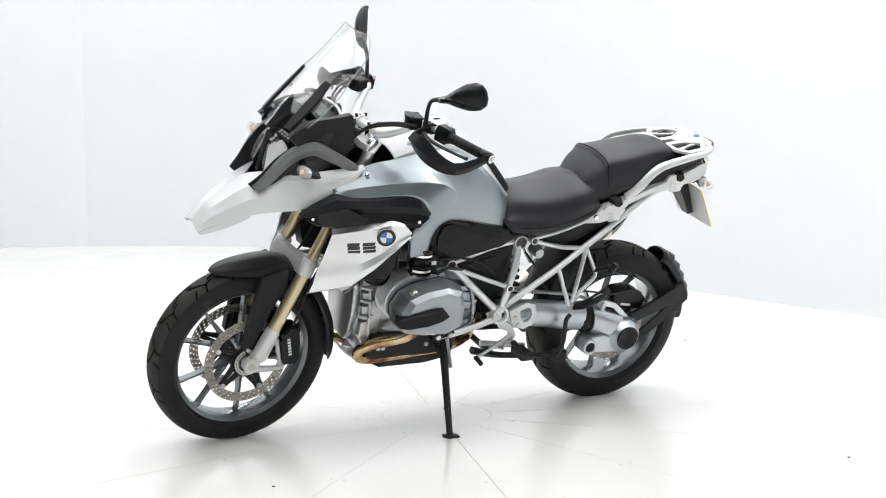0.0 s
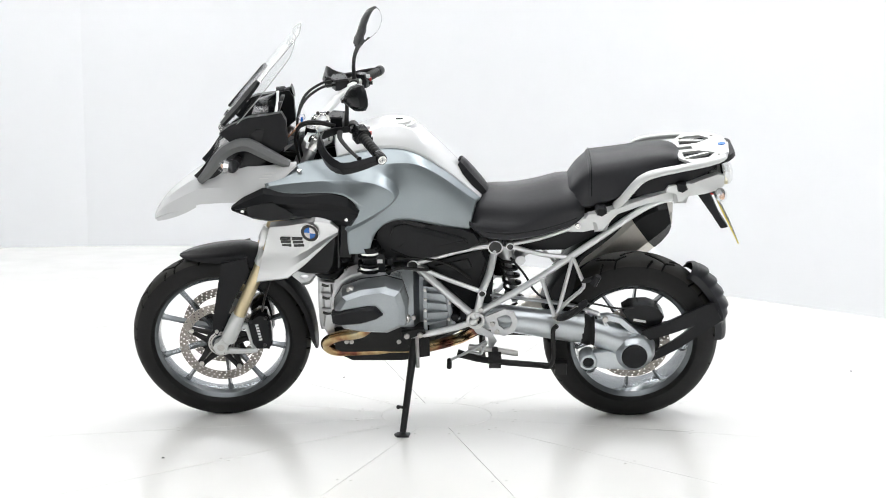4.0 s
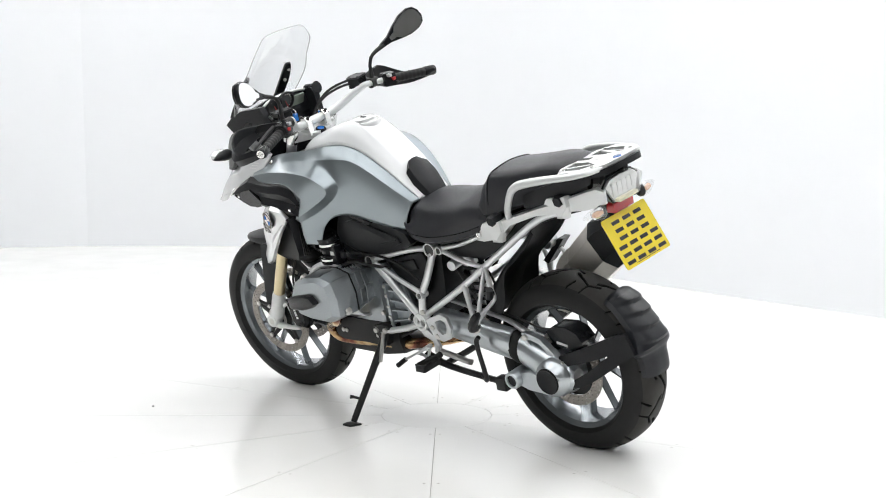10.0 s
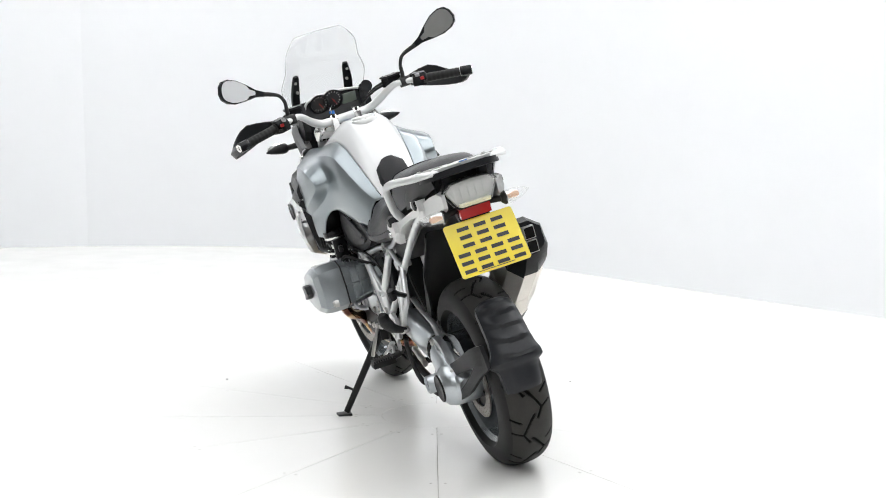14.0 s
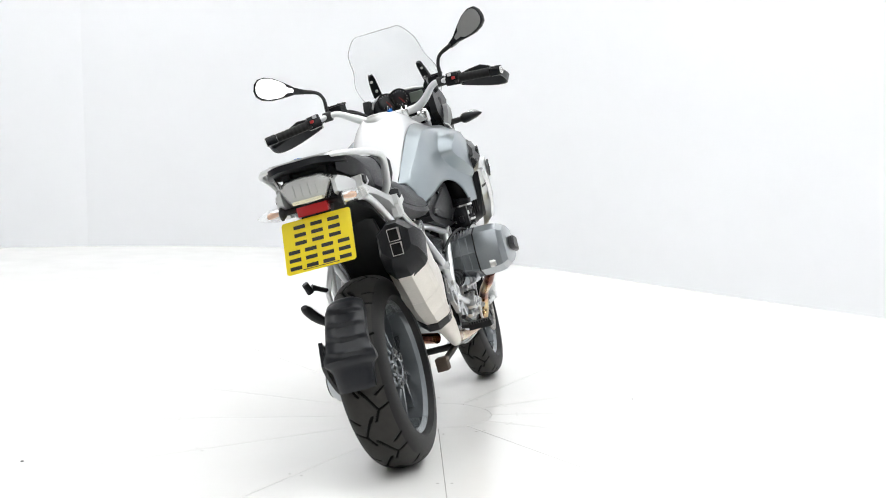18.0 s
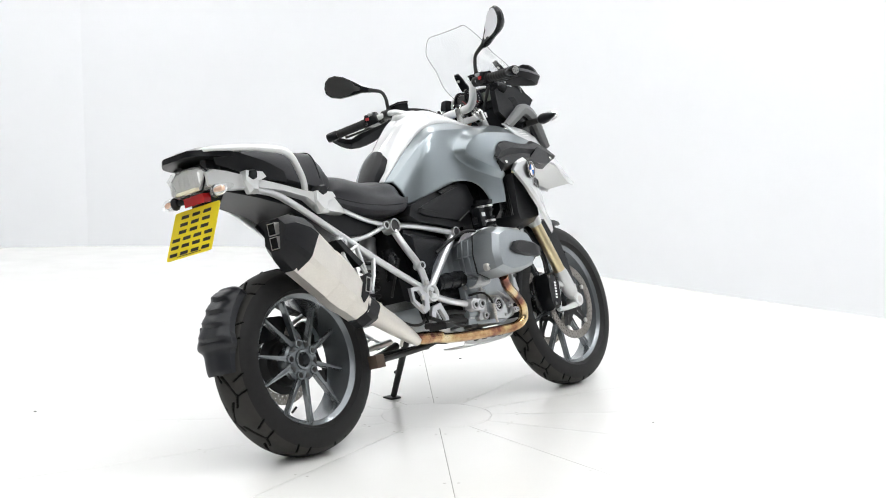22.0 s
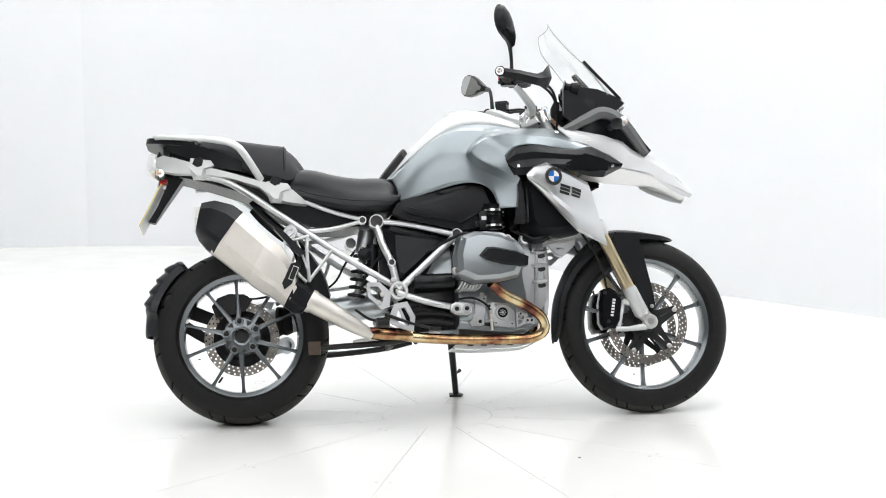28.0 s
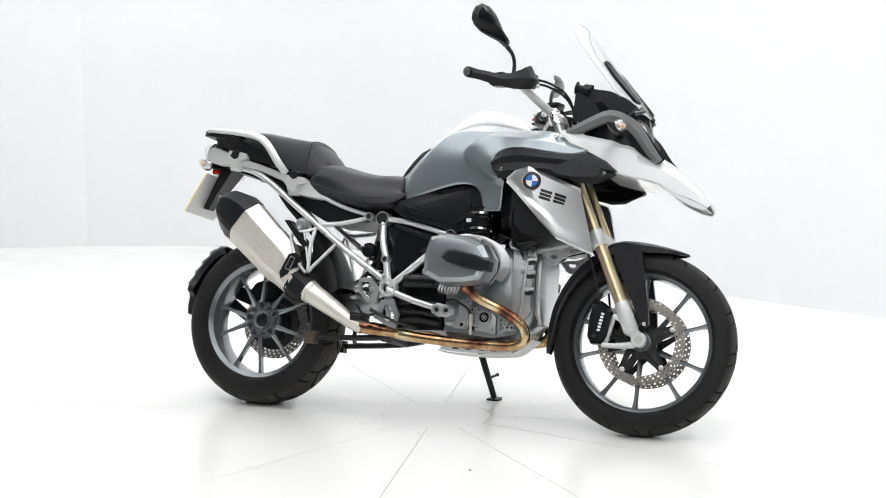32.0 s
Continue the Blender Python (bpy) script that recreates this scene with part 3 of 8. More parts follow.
def build_rear_wheel():
    c = REAR
    bm = bmesh.new()
    revolve(bm, rim_profile(0.223, 0.069, 0.013), 96, c, closed=True)
    wheel = part("rear_wheel", bm, RIM, bike, "grey cast wheel with ten curved spokes")
    tyre("tyre", c, 0.319, 0.087, 0.224, wheel, None, 11, TREAD, 1200, 104)
    bm = bmesh.new()
    revolve(bm, [(0.026, -0.05), (0.034, -0.052), (0.036, -0.046), (0.066, -0.042), (0.072, -0.034), (0.07, -0.01), (0.05, 0.0), (0.05, 0.03), (0.026, 0.03)], 40, c, closed=True)
    part("hub", bm, RIM, wheel, "grey cast hub with five wheel bolts")
    for k in range(10):
        bm = bmesh.new()
        base = radians(39 + 72 * (k // 2))
        d = radians(14 if k % 2 else -14)
        spoke(bm, c, base + d * 0.9, 0.062, base + d * 1.15, 0.204, 0.0095, 0.0055, -0.034, -0.014, 0.012)
        part("spoke", bm, RIM, wheel)
    bm = bmesh.new()
    revolve(bm, [(0.040, 0.030), (0.074, 0.030), (0.080, 0.046), (0.104, 0.056), (0.104, 0.060), (0.040, 0.060)], 40, c, closed=True)
    part("disc_carrier", bm, IRON, wheel, "black disc carrier plate")
    for k in range(5):
        a = radians(26 + 72 * k)
        bm = bmesh.new()
        revolve(bm, [(0.0105, -0.042), (0.0105, -0.050), (0.0150, -0.050), (0.0165, -0.047), (0.0165, -0.036)], 18, (c.x + 0.056 * math.cos(a), 0, c.z + 0.056 * math.sin(a)))
        part("bolt_boss", bm, RIM, wheel)
        # flat black triangles paint the shade of the hub's pockets
        bm = bmesh.new()
        e = a + radians(36)
        prism(bm, [(c.x + r * math.cos(e + q), c.z + r * math.sin(e + q)) for r, q in ((0.043, 0.0), (0.062, -0.20), (0.062, 0.20))], -0.0475, -0.036)
        part("hub_pocket_shade", bm, INK_AND_SHADE, wheel, "black patch for a shaded pocket in the hub")
        bm = bmesh.new()
        bolt(bm, (c.x + 0.056 * math.cos(a), -0.046, c.z + 0.056 * math.sin(a)), 0.0095, 0.006, (0, -1, 0), 12)
        part("wheel_bolt", bm, IRON, wheel)
    bm = bmesh.new()
    drilled_ring(bm, c, 0.102, 0.138, 0.070, 0.005, 38, 3, 0.0038, 0.34)
    part("brake_disc", bm, DISC, wheel, "drilled steel rear brake disc", smooth=25)
    for k in range(5):
        a = math.tau * k / 5
        bm = bmesh.new()
        spoke(bm, Vector((c.x, 0.066, c.z)), a, 0.05, a, 0.104, 0.012, 0.008, 0, 0, 0.003)
        part("carrier_arm", bm, IRON, wheel, "black rear disc carrier arm")
    # black disc closes the bore and paints its shade
    bm = bmesh.new()
    revolve(bm, [(0.0, -0.018), (0.0265, -0.018), (0.0265, 0.0)], 24, c)
    part("hub_bore_shade", bm, INK_AND_SHADE, wheel, "black disc for the shade in the axle bore")
    # valve
    bm = bmesh.new()
    tube(bm, [(c.x - 0.085, -0.03, c.z - 0.165), (c.x - 0.072, -0.045, c.z - 0.148)], 0.004, 8)
    part("valve", bm, IRON, wheel)


build_front_wheel()
build_rear_wheel()


# ---------------------------------------------------------------- tank
TANK_LINE = [(-0.165, 0.072, 0.888), (-0.105, 0.085, 0.945), (-0.045, 0.094, 0.998), (0.04, 0.102, 1.060), (0.11, 0.108, 1.087), (0.18, 0.113, 1.089),
             (0.23, 0.116, 1.083), (0.28, 0.122, 1.071), (0.33, 0.128, 1.058)]
TANK_TOP = [(-0.178, 0.885), (-0.112, 0.962), (-0.054, 1.028), (0.03, 1.112), (0.09, 1.150), (0.15, 1.153), (0.22, 1.138), (0.29, 1.112), (0.345, 1.088)]


def build_tank():
    # white centre cover: flat crown between two soft ridges
    pts, faces = {}, []
    for i, ((x, y, z), (tx, tz)) in enumerate(zip(TANK_LINE, TANK_TOP)):
        d = tz - z
        for j, (f, g, w) in enumerate(((1.0, -0.012 / max(d, 0.02), 0.0), (0.985, 0.10, 0.0), (0.80, 0.60, 0.4), (0.52, 0.96, 0.75), (0.26, 0.985, 0.9), (0.0, 0.975, 1.0))):
            for s in (1, -1) if j < 5 else (1,):
                pts[(i, j * s if j else 10 * s)] = (x + (tx - x) * w, y * f * s, z + d * g)
    cols = [10, 1, 2, 3, 4, 5, -4, -3, -2, -1, -10]
    for i in range(len(TANK_LINE) - 1):
        for a, b in zip(cols, cols[1:]):
            faces.append([(i, a), (i + 1, a), (i + 1, b), (i, b)])
    n = range(len(TANK_LINE))
    cage("tank_cover", pts, [f[::-1] for f in faces], [([(i, c) for i in n], w) for c, w in ((3, 0.62), (-3, 0.62), (1, 0.8), (-1, 0.8))], WHITE, bike, "white gloss tank centre cover")
    # grey side panels: a tank flank with a raised shield in front and a tongue below it
    P = dict(
        T0=(-0.168, 0.074, 0.884), T1=(-0.105, 0.087, 0.943), T2=(-0.045, 0.096, 0.996), T3=(0.04, 0.104, 1.058), T4=(0.11, 0.109, 1.084), T5=(0.18, 0.115, 1.086),
        T6=(0.26, 0.121, 1.074), T7=(0.34, 0.136, 1.056), T8=(0.46, 0.160, 1.060), T9=(0.578, 0.182, 0.984),
        S0=(-0.152, 0.098, 0.880), S1=(-0.104, 0.124, 0.928), S2=(-0.030, 0.147, 0.994), S3=(0.045, 0.158, 1.043), S4=(0.10, 0.162, 1.050), S5=(0.172, 0.170, 1.046),
        S6=(0.25, 0.180, 1.044), S7=(0.34, 0.190, 1.040), S8=(0.455, 0.190, 1.028), S9=(0.576, 0.189, 0.981),
        M0=(-0.140, 0.124, 0.846), M1=(-0.098, 0.144, 0.872), M2=(-0.03, 0.167, 0.930), M3=(0.045, 0.181, 0.965), K4=(0.098, 0.186, 0.948),
        B0=(-0.126, 0.134, 0.790), B1=(-0.092, 0.148, 0.798), B2=(-0.03, 0.164, 0.815), B3=(0.035, 0.175, 0.833), B4=(0.104, 0.183, 0.851),
        F5=(0.146, 0.192, 1.004), F6=(0.205, 0.192, 1.036), R4=(0.110, 0.232, 0.947), R5=(0.160, 0.250, 0.994), R6=(0.225, 0.249, 1.015), R7=(0.34, 0.238, 1.012), R8=(0.45, 0.226, 1.003), R9=(0.570, 0.198, 0.976),
        h9=(0.585, 0.203, 0.964), h8=(0.480, 0.228, 0.956), h7=(0.342, 0.257, 0.979), h6=(0.283, 0.267, 0.964), h5=(0.250, 0.272, 0.926), h4=(0.263, 0.270, 0.884),
        l1=(0.172, 0.256, 0.908), l2=(0.236, 0.266, 0.874), l3=(0.300, 0.264, 0.846),
        k1=(0.165, 0.206, 0.890), k2=(0.226, 0.234, 0.856), k3=(0.292, 0.250, 0.828),
        b5=(0.170, 0.200, 0.843), b6=(0.206, 0.224, 0.806), b7=(0.221, 0.235, 0.743), c1=(0.294, 0.250, 0.785), c2=(0.288, 0.247, 0.744))
    F = [("T%d" % i, "T%d" % (i + 1), "S%d" % (i + 1), "S%d" % i) for i in range(9)]
    F += [("S%d" % i, "S%d" % (i + 1), "M%d" % (i + 1), "M%d" % i) for i in range(3)] + [("M%d" % i, "M%d" % (i + 1), "B%d" % (i + 1), "B%d" % i) for i in range(3)]
    F += [("S3", "S4", "K4", "M3"), ("M3", "K4", "B4", "B3"), ("S4", "S5", "F5", "K4"), ("K4", "F5", "R5", "R4"), ("S5", "S6", "F6", "F5"), ("F5", "F6", "R6", "R5"), ("S6", "S7", "R7", "R6", "F6")]
    F += [("S%d" % i, "S%d" % (i + 1), "R%d" % (i + 1), "R%d" % i) for i in (7, 8)]
    F += [("R8", "R9", "h9", "h8"), ("R7", "R8", "h8", "h7"), ("R6", "R7", "h7", "h6"), ("R5", "R6", "h6", "h5"), ("R4", "R5", "h5", "l1"), ("l1", "h5", "h4", "l2"), ("l2", "h4", "l3"),
          ("K4", "R4", "l1", "k1"), ("k1", "l1", "l2", "k2"), ("k2", "l2", "l3", "k3"), ("B4", "K4", "k1", "b5"), ("b5", "k1", "k2", "b6"), ("b6", "k2", "k3", "c1"), ("b7", "b6", "c1", "c2")]
    C = [(["S%d" % i for i in range(10)], 0.75), (["R4", "R5", "R6", "R7", "R8", "R9"], 0.88), (["R4", "l1", "l2", "l3"], 0.95), (["K4", "k1", "k2", "k3"], 0.85), (["K4", "F5", "F6"], 0.85),
         (["S3", "S4", "S5"], 0.75)]
    for mir in (False, True):
        cage("tank_side_panel", P, F, C, GREY, bike, "grey metallic tank side panel", mir)
    # inner body so that nothing shows through
    bm = bmesh.new()
    rings = []
    for x, w, z0, z1 in ((-0.15, 0.085, 0.80, 0.875), (-0.05, 0.12, 0.78, 0.97), (0.08, 0.14, 0.78, 1.05), (0.2, 0.15, 0.76, 1.06), (0.3, 0.13, 0.78, 1.03)):
        rings.append([(x, -w, z0), (x, w, z0), (x, w, (z0 + z1) / 2), (x, w * 0.6, z1), (x, -w * 0.6, z1), (x, -w, (z0 + z1) / 2)])
    loft(bm, rings, 2, 1)
    part("fuel_tank", bm, SATIN, bike, "dark inner fuel tank")
    # filler cap
    bm = bmesh.new()
    revolve(bm, [(0.0, 0.012), (0.036, 0.012), (0.042, 0.009), (0.044, 0.0), (0.056, 0.0), (0.060, -0.006), (0.060, -0.02)], 40, axis=2)
    turned(bm, Matrix.Translation((0.118, 0, 1.141)) @ Matrix.Rotation(radians(4), 4, "Y"))
    cap = part("filler_cap", bm, RAIL, bike, "silver tank filler cap with screws")
    bm = bmesh.new()
    box(bm, -0.012, 0.012, -0.004, 0.004, 0.0, 0.0035, 0.001)
    turned(bm, Matrix.Translation((0.118, 0, 1.153)))
    part("key_slot", bm, IRON, cap)
    for k in range(6):
        a = math.tau * k / 6
        bm = bmesh.new()
        bolt(bm, (0.118 + 0.050 * math.cos(a), 0.050 * math.sin(a), 1.142 - 0.0035 * math.cos(a)), 0.0035, 0.002, (0, 0, 1))
        part("screw", bm, BOLT, cap)
    # knee pad on the tank's end
    bm = bmesh.new()
    rows = []
    for x, z, w in ((-0.090, 0.998, 0.022), (-0.106, 0.981, 0.048), (-0.135, 0.946, 0.053), (-0.165, 0.910, 0.046), (-0.182, 0.884, 0.040)):
        rows.append([(x + 0.004, w, z - 0.016), (x - 0.004, w * 0.92, z + 0.004), (x - 0.008, 0, z + 0.012), (x - 0.004, -w * 0.92, z + 0.004), (x + 0.004, -w, z - 0.016)])
    sheet(bm, rows, 0.006, 1, 2)
    part("tank_pad", bm, BLACK, bike, "black rubber tank pad")


build_tank()


# ---------------------------------------------------------------- seats
def build_seats():
    def body(rows, name, label, drops):
        bm = bmesh.new()
        rings = []
        a, b, c = drops
        for x, zt, zb, w, wb in rows:
            h = zt - zb
            half = [(0.55, w, zt - a), (0.86, w, zt - b), (1.0, w, zt - c)]
            left = [(x, f * q, z) for f, q, z in half] + [(x, wb, zb + h * 0.3), (x, wb * 0.93, zb)]
            rings.append([(x, 0, zt)] + left + [(x, 0, zb - 0.004)] + [(x, -y, z) for x, y, z in left[::-1]])
        loft(bm, rings, 4, 3)
        return part(name, bm, VINYL, bike, label)
    rider = body(((-0.125, 0.868, 0.80, 0.112, 0.132), (-0.16, 0.896, 0.770, 0.126, 0.150), (-0.21, 0.902, 0.760, 0.140, 0.166), (-0.28, 0.902, 0.760, 0.150, 0.172), (-0.36, 0.914, 0.770, 0.156, 0.166),
                  (-0.44, 0.934, 0.790, 0.158, 0.158), (-0.50, 0.936, 0.812, 0.150, 0.148), (-0.525, 0.922, 0.830, 0.135, 0.138)), "rider_seat", "black vinyl rider seat", (0.014, 0.032, 0.066))
    pillion = body(((-0.462, 0.914, 0.900, 0.080, 0.092), (-0.476, 0.942, 0.888, 0.104, 0.116), (-0.505, 0.980, 0.872, 0.118, 0.132), (-0.535, 1.007, 0.866, 0.122, 0.136), (-0.547, 1.020, 0.868, 0.123, 0.136),
                    (-0.61, 1.029, 0.886, 0.122, 0.132), (-0.70, 1.043, 0.915, 0.116, 0.122), (-0.77, 1.055, 0.945, 0.110, 0.112), (-0.83, 1.053, 0.965, 0.100, 0.100), (-0.866, 1.034, 0.985, 0.086, 0.088)),
                   "pillion_seat", "black vinyl pillion seat with a raised front edge", (0.006, 0.018, 0.046))
    # welted seams along the seats
    for pts in ([(-0.15, 0.148, 0.79), (-0.21, 0.169, 0.790), (-0.28, 0.175, 0.790), (-0.36, 0.168, 0.80), (-0.44, 0.160, 0.818), (-0.50, 0.149, 0.838)],):
        for q in (pts, flip(pts)):
            bm = bmesh.new()
            tube(bm, q, 0.0022, 6, 4)
            part("seam", bm, SATIN, rider)
    bm = bmesh.new()
    edge = [(-0.548, y, z) for y, z in ((0.136, 0.913), (0.126, 0.970), (0.107, 1.004), (0.068, 1.016), (0.0, 1.022))]
    tube(bm, edge + [(x, -y, z) for x, y, z in edge[-2::-1]], 0.0022, 6, 4)
    part("seam", bm, SATIN, pillion)


build_seats()


# ---------------------------------------------------------------- frame
def build_frame():
    bm = bmesh.new()
    loft(bm, [[(0.02, y, 0.62), (0.02, y, 0.70), (-0.22, y * 0.8, 0.72), (-0.20, y * 0.9, 0.45), (-0.10, y * 0.9, 0.42)] for y in (-0.095, 0.095)], 1, 1)
    frame_body = part("frame", bm, BLACK, bike, "silver tubular frame round a dark middle")
    tubes = [([(0.074, 0.140, 0.664), (-0.10, 0.122, 0.708), (-0.216, 0.108, 0.722)], 0.0115),
             ([(0.066, 0.142, 0.655), (-0.146, 0.160, 0.462)], 0.0135),
             ([(0.060, 0.140, 0.650), (-0.05, 0.150, 0.606), (-0.169, 0.158, 0.562)], 0.0085),
             ([(-0.216, 0.110, 0.715), (-0.196, 0.140, 0.630), (-0.169, 0.158, 0.562), (-0.150, 0.162, 0.470)], 0.0135),
             ([(-0.150, 0.164, 0.452), (-0.05, 0.162, 0.418), (0.085, 0.158, 0.386)], 0.0120),
             ([(-0.165, 0.150, 0.482), (-0.36, 0.146, 0.604), (-0.56, 0.136, 0.744), (-0.74, 0.122, 0.868), (-0.86, 0.110, 0.905)], 0.0120),
             ([(-0.262, 0.122, 0.724), (-0.38, 0.132, 0.694), (-0.485, 0.140, 0.685)], 0.0085),
             ([(-0.262, 0.120, 0.728), (-0.37, 0.130, 0.755), (-0.475, 0.138, 0.795)], 0.0085)]
    for pts, r in tubes:
        def one(bm, pts=pts, r=r):
            tube(bm, pts, r, 14, 4 if len(pts) > 2 else 0)
        if pts[0] == (0.060, 0.140, 0.650):
            bm = bmesh.new()
            one(bm)
            part("frame_tube", bm, FRAME, frame_body, "silver painted steel tube")
        else:
            both(one, "frame_tube", FRAME, frame_body, "silver painted steel tube")
    for c, r0, r1, h in (((0.074, 0.140, 0.664), 0.0205, 0.0165, 0.021), ((-0.216, 0.108, 0.720), 0.027, 0.0225, 0.024), ((-0.169, 0.160, 0.562), 0.0145, 0.0105, 0.018),
                         ((-0.268, 0.121, 0.725), 0.0150, 0.0110, 0.018)):
        def ringed(bm, c=c, r0=r0, r1=r1, h=h):
            revolve(bm, [(r1, -h), (r0, -h), (r0, h * 0.85), (r0 * 0.95, h), (r1, h), (r1, h * 0.5)], 28, c)
        both(ringed, "frame_node", FRAME, frame_body, "open-ended silver frame node")
        # black discs paint the shade inside the open tube ends
        def dark(bm, c=c, r1=r1, h=h):
            revolve(bm, [(0.0, h * 0.78), (r1, h * 0.78), (r1, 0.0), (0.0, 0.0)], 24, c)
        both(dark, "node_hole_shade", INK_AND_SHADE, frame_body, "black insert")
    def pivot(bm):
        revolve(bm, [(0.020, 0.0), (0.034, 0.0), (0.034, 0.024), (0.032, 0.028), (0.024, 0.028), (0.022, 0.022), (0.020, 0.018)], 32, (-0.146, 0.150, 0.458))
    both(pivot, "pivot_ring", RAIL, frame_body, "pale swing arm pivot ring")
    def core(bm):
        revolve(bm, [(0.0, 0.012), (0.004, 0.012), (0.004, 0.018), (0.010, 0.018), (0.012, 0.012), (0.0125, 0.004)], 24, (-0.146, 0.150, 0.458))
    both(core, "pivot_bolt", BOLT, frame_body, "hollow steel pivot bolt")
    # black disc behind the bolt, the recess's shade as colour
    def well(bm):
        revolve(bm, [(0.0, 0.010), (0.0225, 0.010), (0.0225, 0.0)], 24, (-0.146, 0.150, 0.458))
    both(well, "pivot_well_shade", INK_AND_SHADE, frame_body)
    # foot rest plates
    def plate(bm):
        out = [(-0.178, 0.472), (-0.215, 0.488), (-0.248, 0.502), (-0.282, 0.492), (-0.296, 0.452), (-0.282, 0.412), (-0.248, 0.398), (-0.205, 0.408)]
        inn = [(-0.222, 0.470), (-0.235, 0.476), (-0.252, 0.482), (-0.270, 0.474), (-0.276, 0.452), (-0.268, 0.432), (-0.248, 0.424), (-0.228, 0.440)]
        hole_prism(bm, out, inn, 0.166, 0.178)
        prism(bm, [(-0.128, 0.440), (-0.170, 0.432), (-0.205, 0.408), (-0.222, 0.376), (-0.208, 0.350), (-0.192, 0.352), (-0.192, 0.392), (-0.150, 0.405)], 0.164, 0.174, 0.002)
    bm = bmesh.new()
    plate(bm)
    part("foot_rest_plate", bm, CAST, frame_body, "cast aluminium foot rest plate")
    bm = bmesh.new()
    hole_prism(bm, [(-0.262, 0.488), (-0.216, 0.490), (-0.176, 0.452), (-0.182, 0.402), (-0.210, 0.390), (-0.260, 0.440)], [(-0.250, 0.474), (-0.222, 0.475), (-0.200, 0.446), (-0.206, 0.418), (-0.214, 0.414), (-0.248, 0.446)], -0.180, -0.166)
    hole_prism(bm, [(-0.165, 0.410), (-0.118, 0.418), (-0.090, 0.362), (-0.098, 0.308), (-0.136, 0.318), (-0.192, 0.346)], [(-0.150, 0.392), (-0.128, 0.396), (-0.108, 0.358), (-0.112, 0.330), (-0.138, 0.336), (-0.162, 0.352)], -0.178, -0.164)
    prism(bm, [(-0.150, 0.392), (-0.142, 0.394), (-0.116, 0.334), (-0.126, 0.333)], -0.175, -0.167)
    part("foot_rest_plate", bm, CAST, frame_body, "cast aluminium heel plate with openings")
    for c in ((-0.206, 0.178, 0.446), (-0.222, 0.178, 0.415), (-0.165, 0.172, 0.498)):
        def bl(bm, c=c):
            bolt(bm, c, 0.0095, 0.005, (0, 1, 0), 12)
        both(bl, "plate_bolt", BOLT, frame_body)
    # foot rests
    def peg(bm):
        tube(bm, [(-0.215, 0.175, 0.345), (-0.215, 0.205, 0.340)], 0.012, 10)
        box(bm, -0.235, -0.192, 0.200, 0.285, 0.322, 0.342, 0.004)
        for k in range(9):
            box(bm, -0.237, -0.190, 0.206 + 0.0088 * k, 0.2105 + 0.0088 * k, 0.341, 0.350, 0.0)
    both(peg, "foot_rest", IRON, frame_body, "toothed black rider foot rest")
    # shift lever
    bm = bmesh.new()
    tube(bm, [(-0.185, 0.188, 0.380), (-0.12, 0.194, 0.345), (-0.052, 0.200, 0.312)], [0.012, 0.0075, 0.0065], 10, 3, flat=0.7)
    tube(bm, [(-0.185, 0.188, 0.380), (-0.165, 0.188, 0.332), (-0.12, 0.194, 0.345)], 0.006, 8)
    lever = part("gear_lever", bm, CAST, frame_body, "aluminium gear lever")
    bm = bmesh.new()
    tube(bm, [(-0.052, 0.196, 0.312), (-0.052, 0.240, 0.306)], 0.009, 12)
    part("toe_rubber", bm, RUBBER, lever, "black toe rubber")
    bm = bmesh.new()
    tube(bm, [(-0.20, -0.185, 0.372), (-0.10, -0.19, 0.335), (-0.03, -0.20, 0.315)], [0.01, 0.007, 0.008], 10, 3, flat=0.7)
    box(bm, -0.045, -0.005, -0.235, -0.195, 0.306, 0.318, 0.003)
    part("brake_pedal", bm, IRON, frame_body, "black brake pedal")
    # pillion brackets and pegs
    def bracket(bm):
        tube(bm, [(-0.378, 0.152, 0.615), (-0.400, 0.166, 0.550), (-0.426, 0.182, 0.478)], [0.012, 0.010, 0.012], 10, 3, flat=0.7)
        tube(bm, [(-0.487, 0.148, 0.690), (-0.515, 0.166, 0.625), (-0.526, 0.174, 0.586), (-0.474, 0.180, 0.538), (-0.432, 0.182, 0.488)], 0.0100, 10, 3, flat=0.7)
        tube(bm, [(-0.487, 0.148, 0.690), (-0.464, 0.166, 0.60), (-0.437, 0.182, 0.495)], 0.0100, 10, 3, flat=0.7)
    bm = bmesh.new()
    bracket(bm)
    part("pillion_bracket", bm, FRAME, frame_body, "silver cast pillion foot rest bracket")
    bm = bmesh.new()
    for pts, r in (([(-0.532, -0.160, 0.672), (-0.556, -0.178, 0.632), (-0.546, -0.188, 0.592), (-0.512, -0.192, 0.530), (-0.478, -0.192, 0.494)], 0.0085),
                   ([(-0.550, -0.176, 0.648), (-0.510, -0.172, 0.652), (-0.470, -0.165, 0.664)], 0.008), ([(-0.470, -0.160, 0.668), (-0.474, -0.178, 0.600), (-0.468, -0.190, 0.505)], 0.0095),
                   ([(-0.384, -0.148, 0.612), (-0.425, -0.172, 0.556), (-0.470, -0.190, 0.498)], 0.009), ([(-0.510, -0.172, 0.650), (-0.486, -0.184, 0.580), (-0.474, -0.190, 0.540)], 0.006)):
        tube(bm, pts, r, 8, 3, flat=0.7)
    part("pillion_bracket", bm, RAIL, frame_body, "open silver pillion bracket")
    bm = bmesh.new()
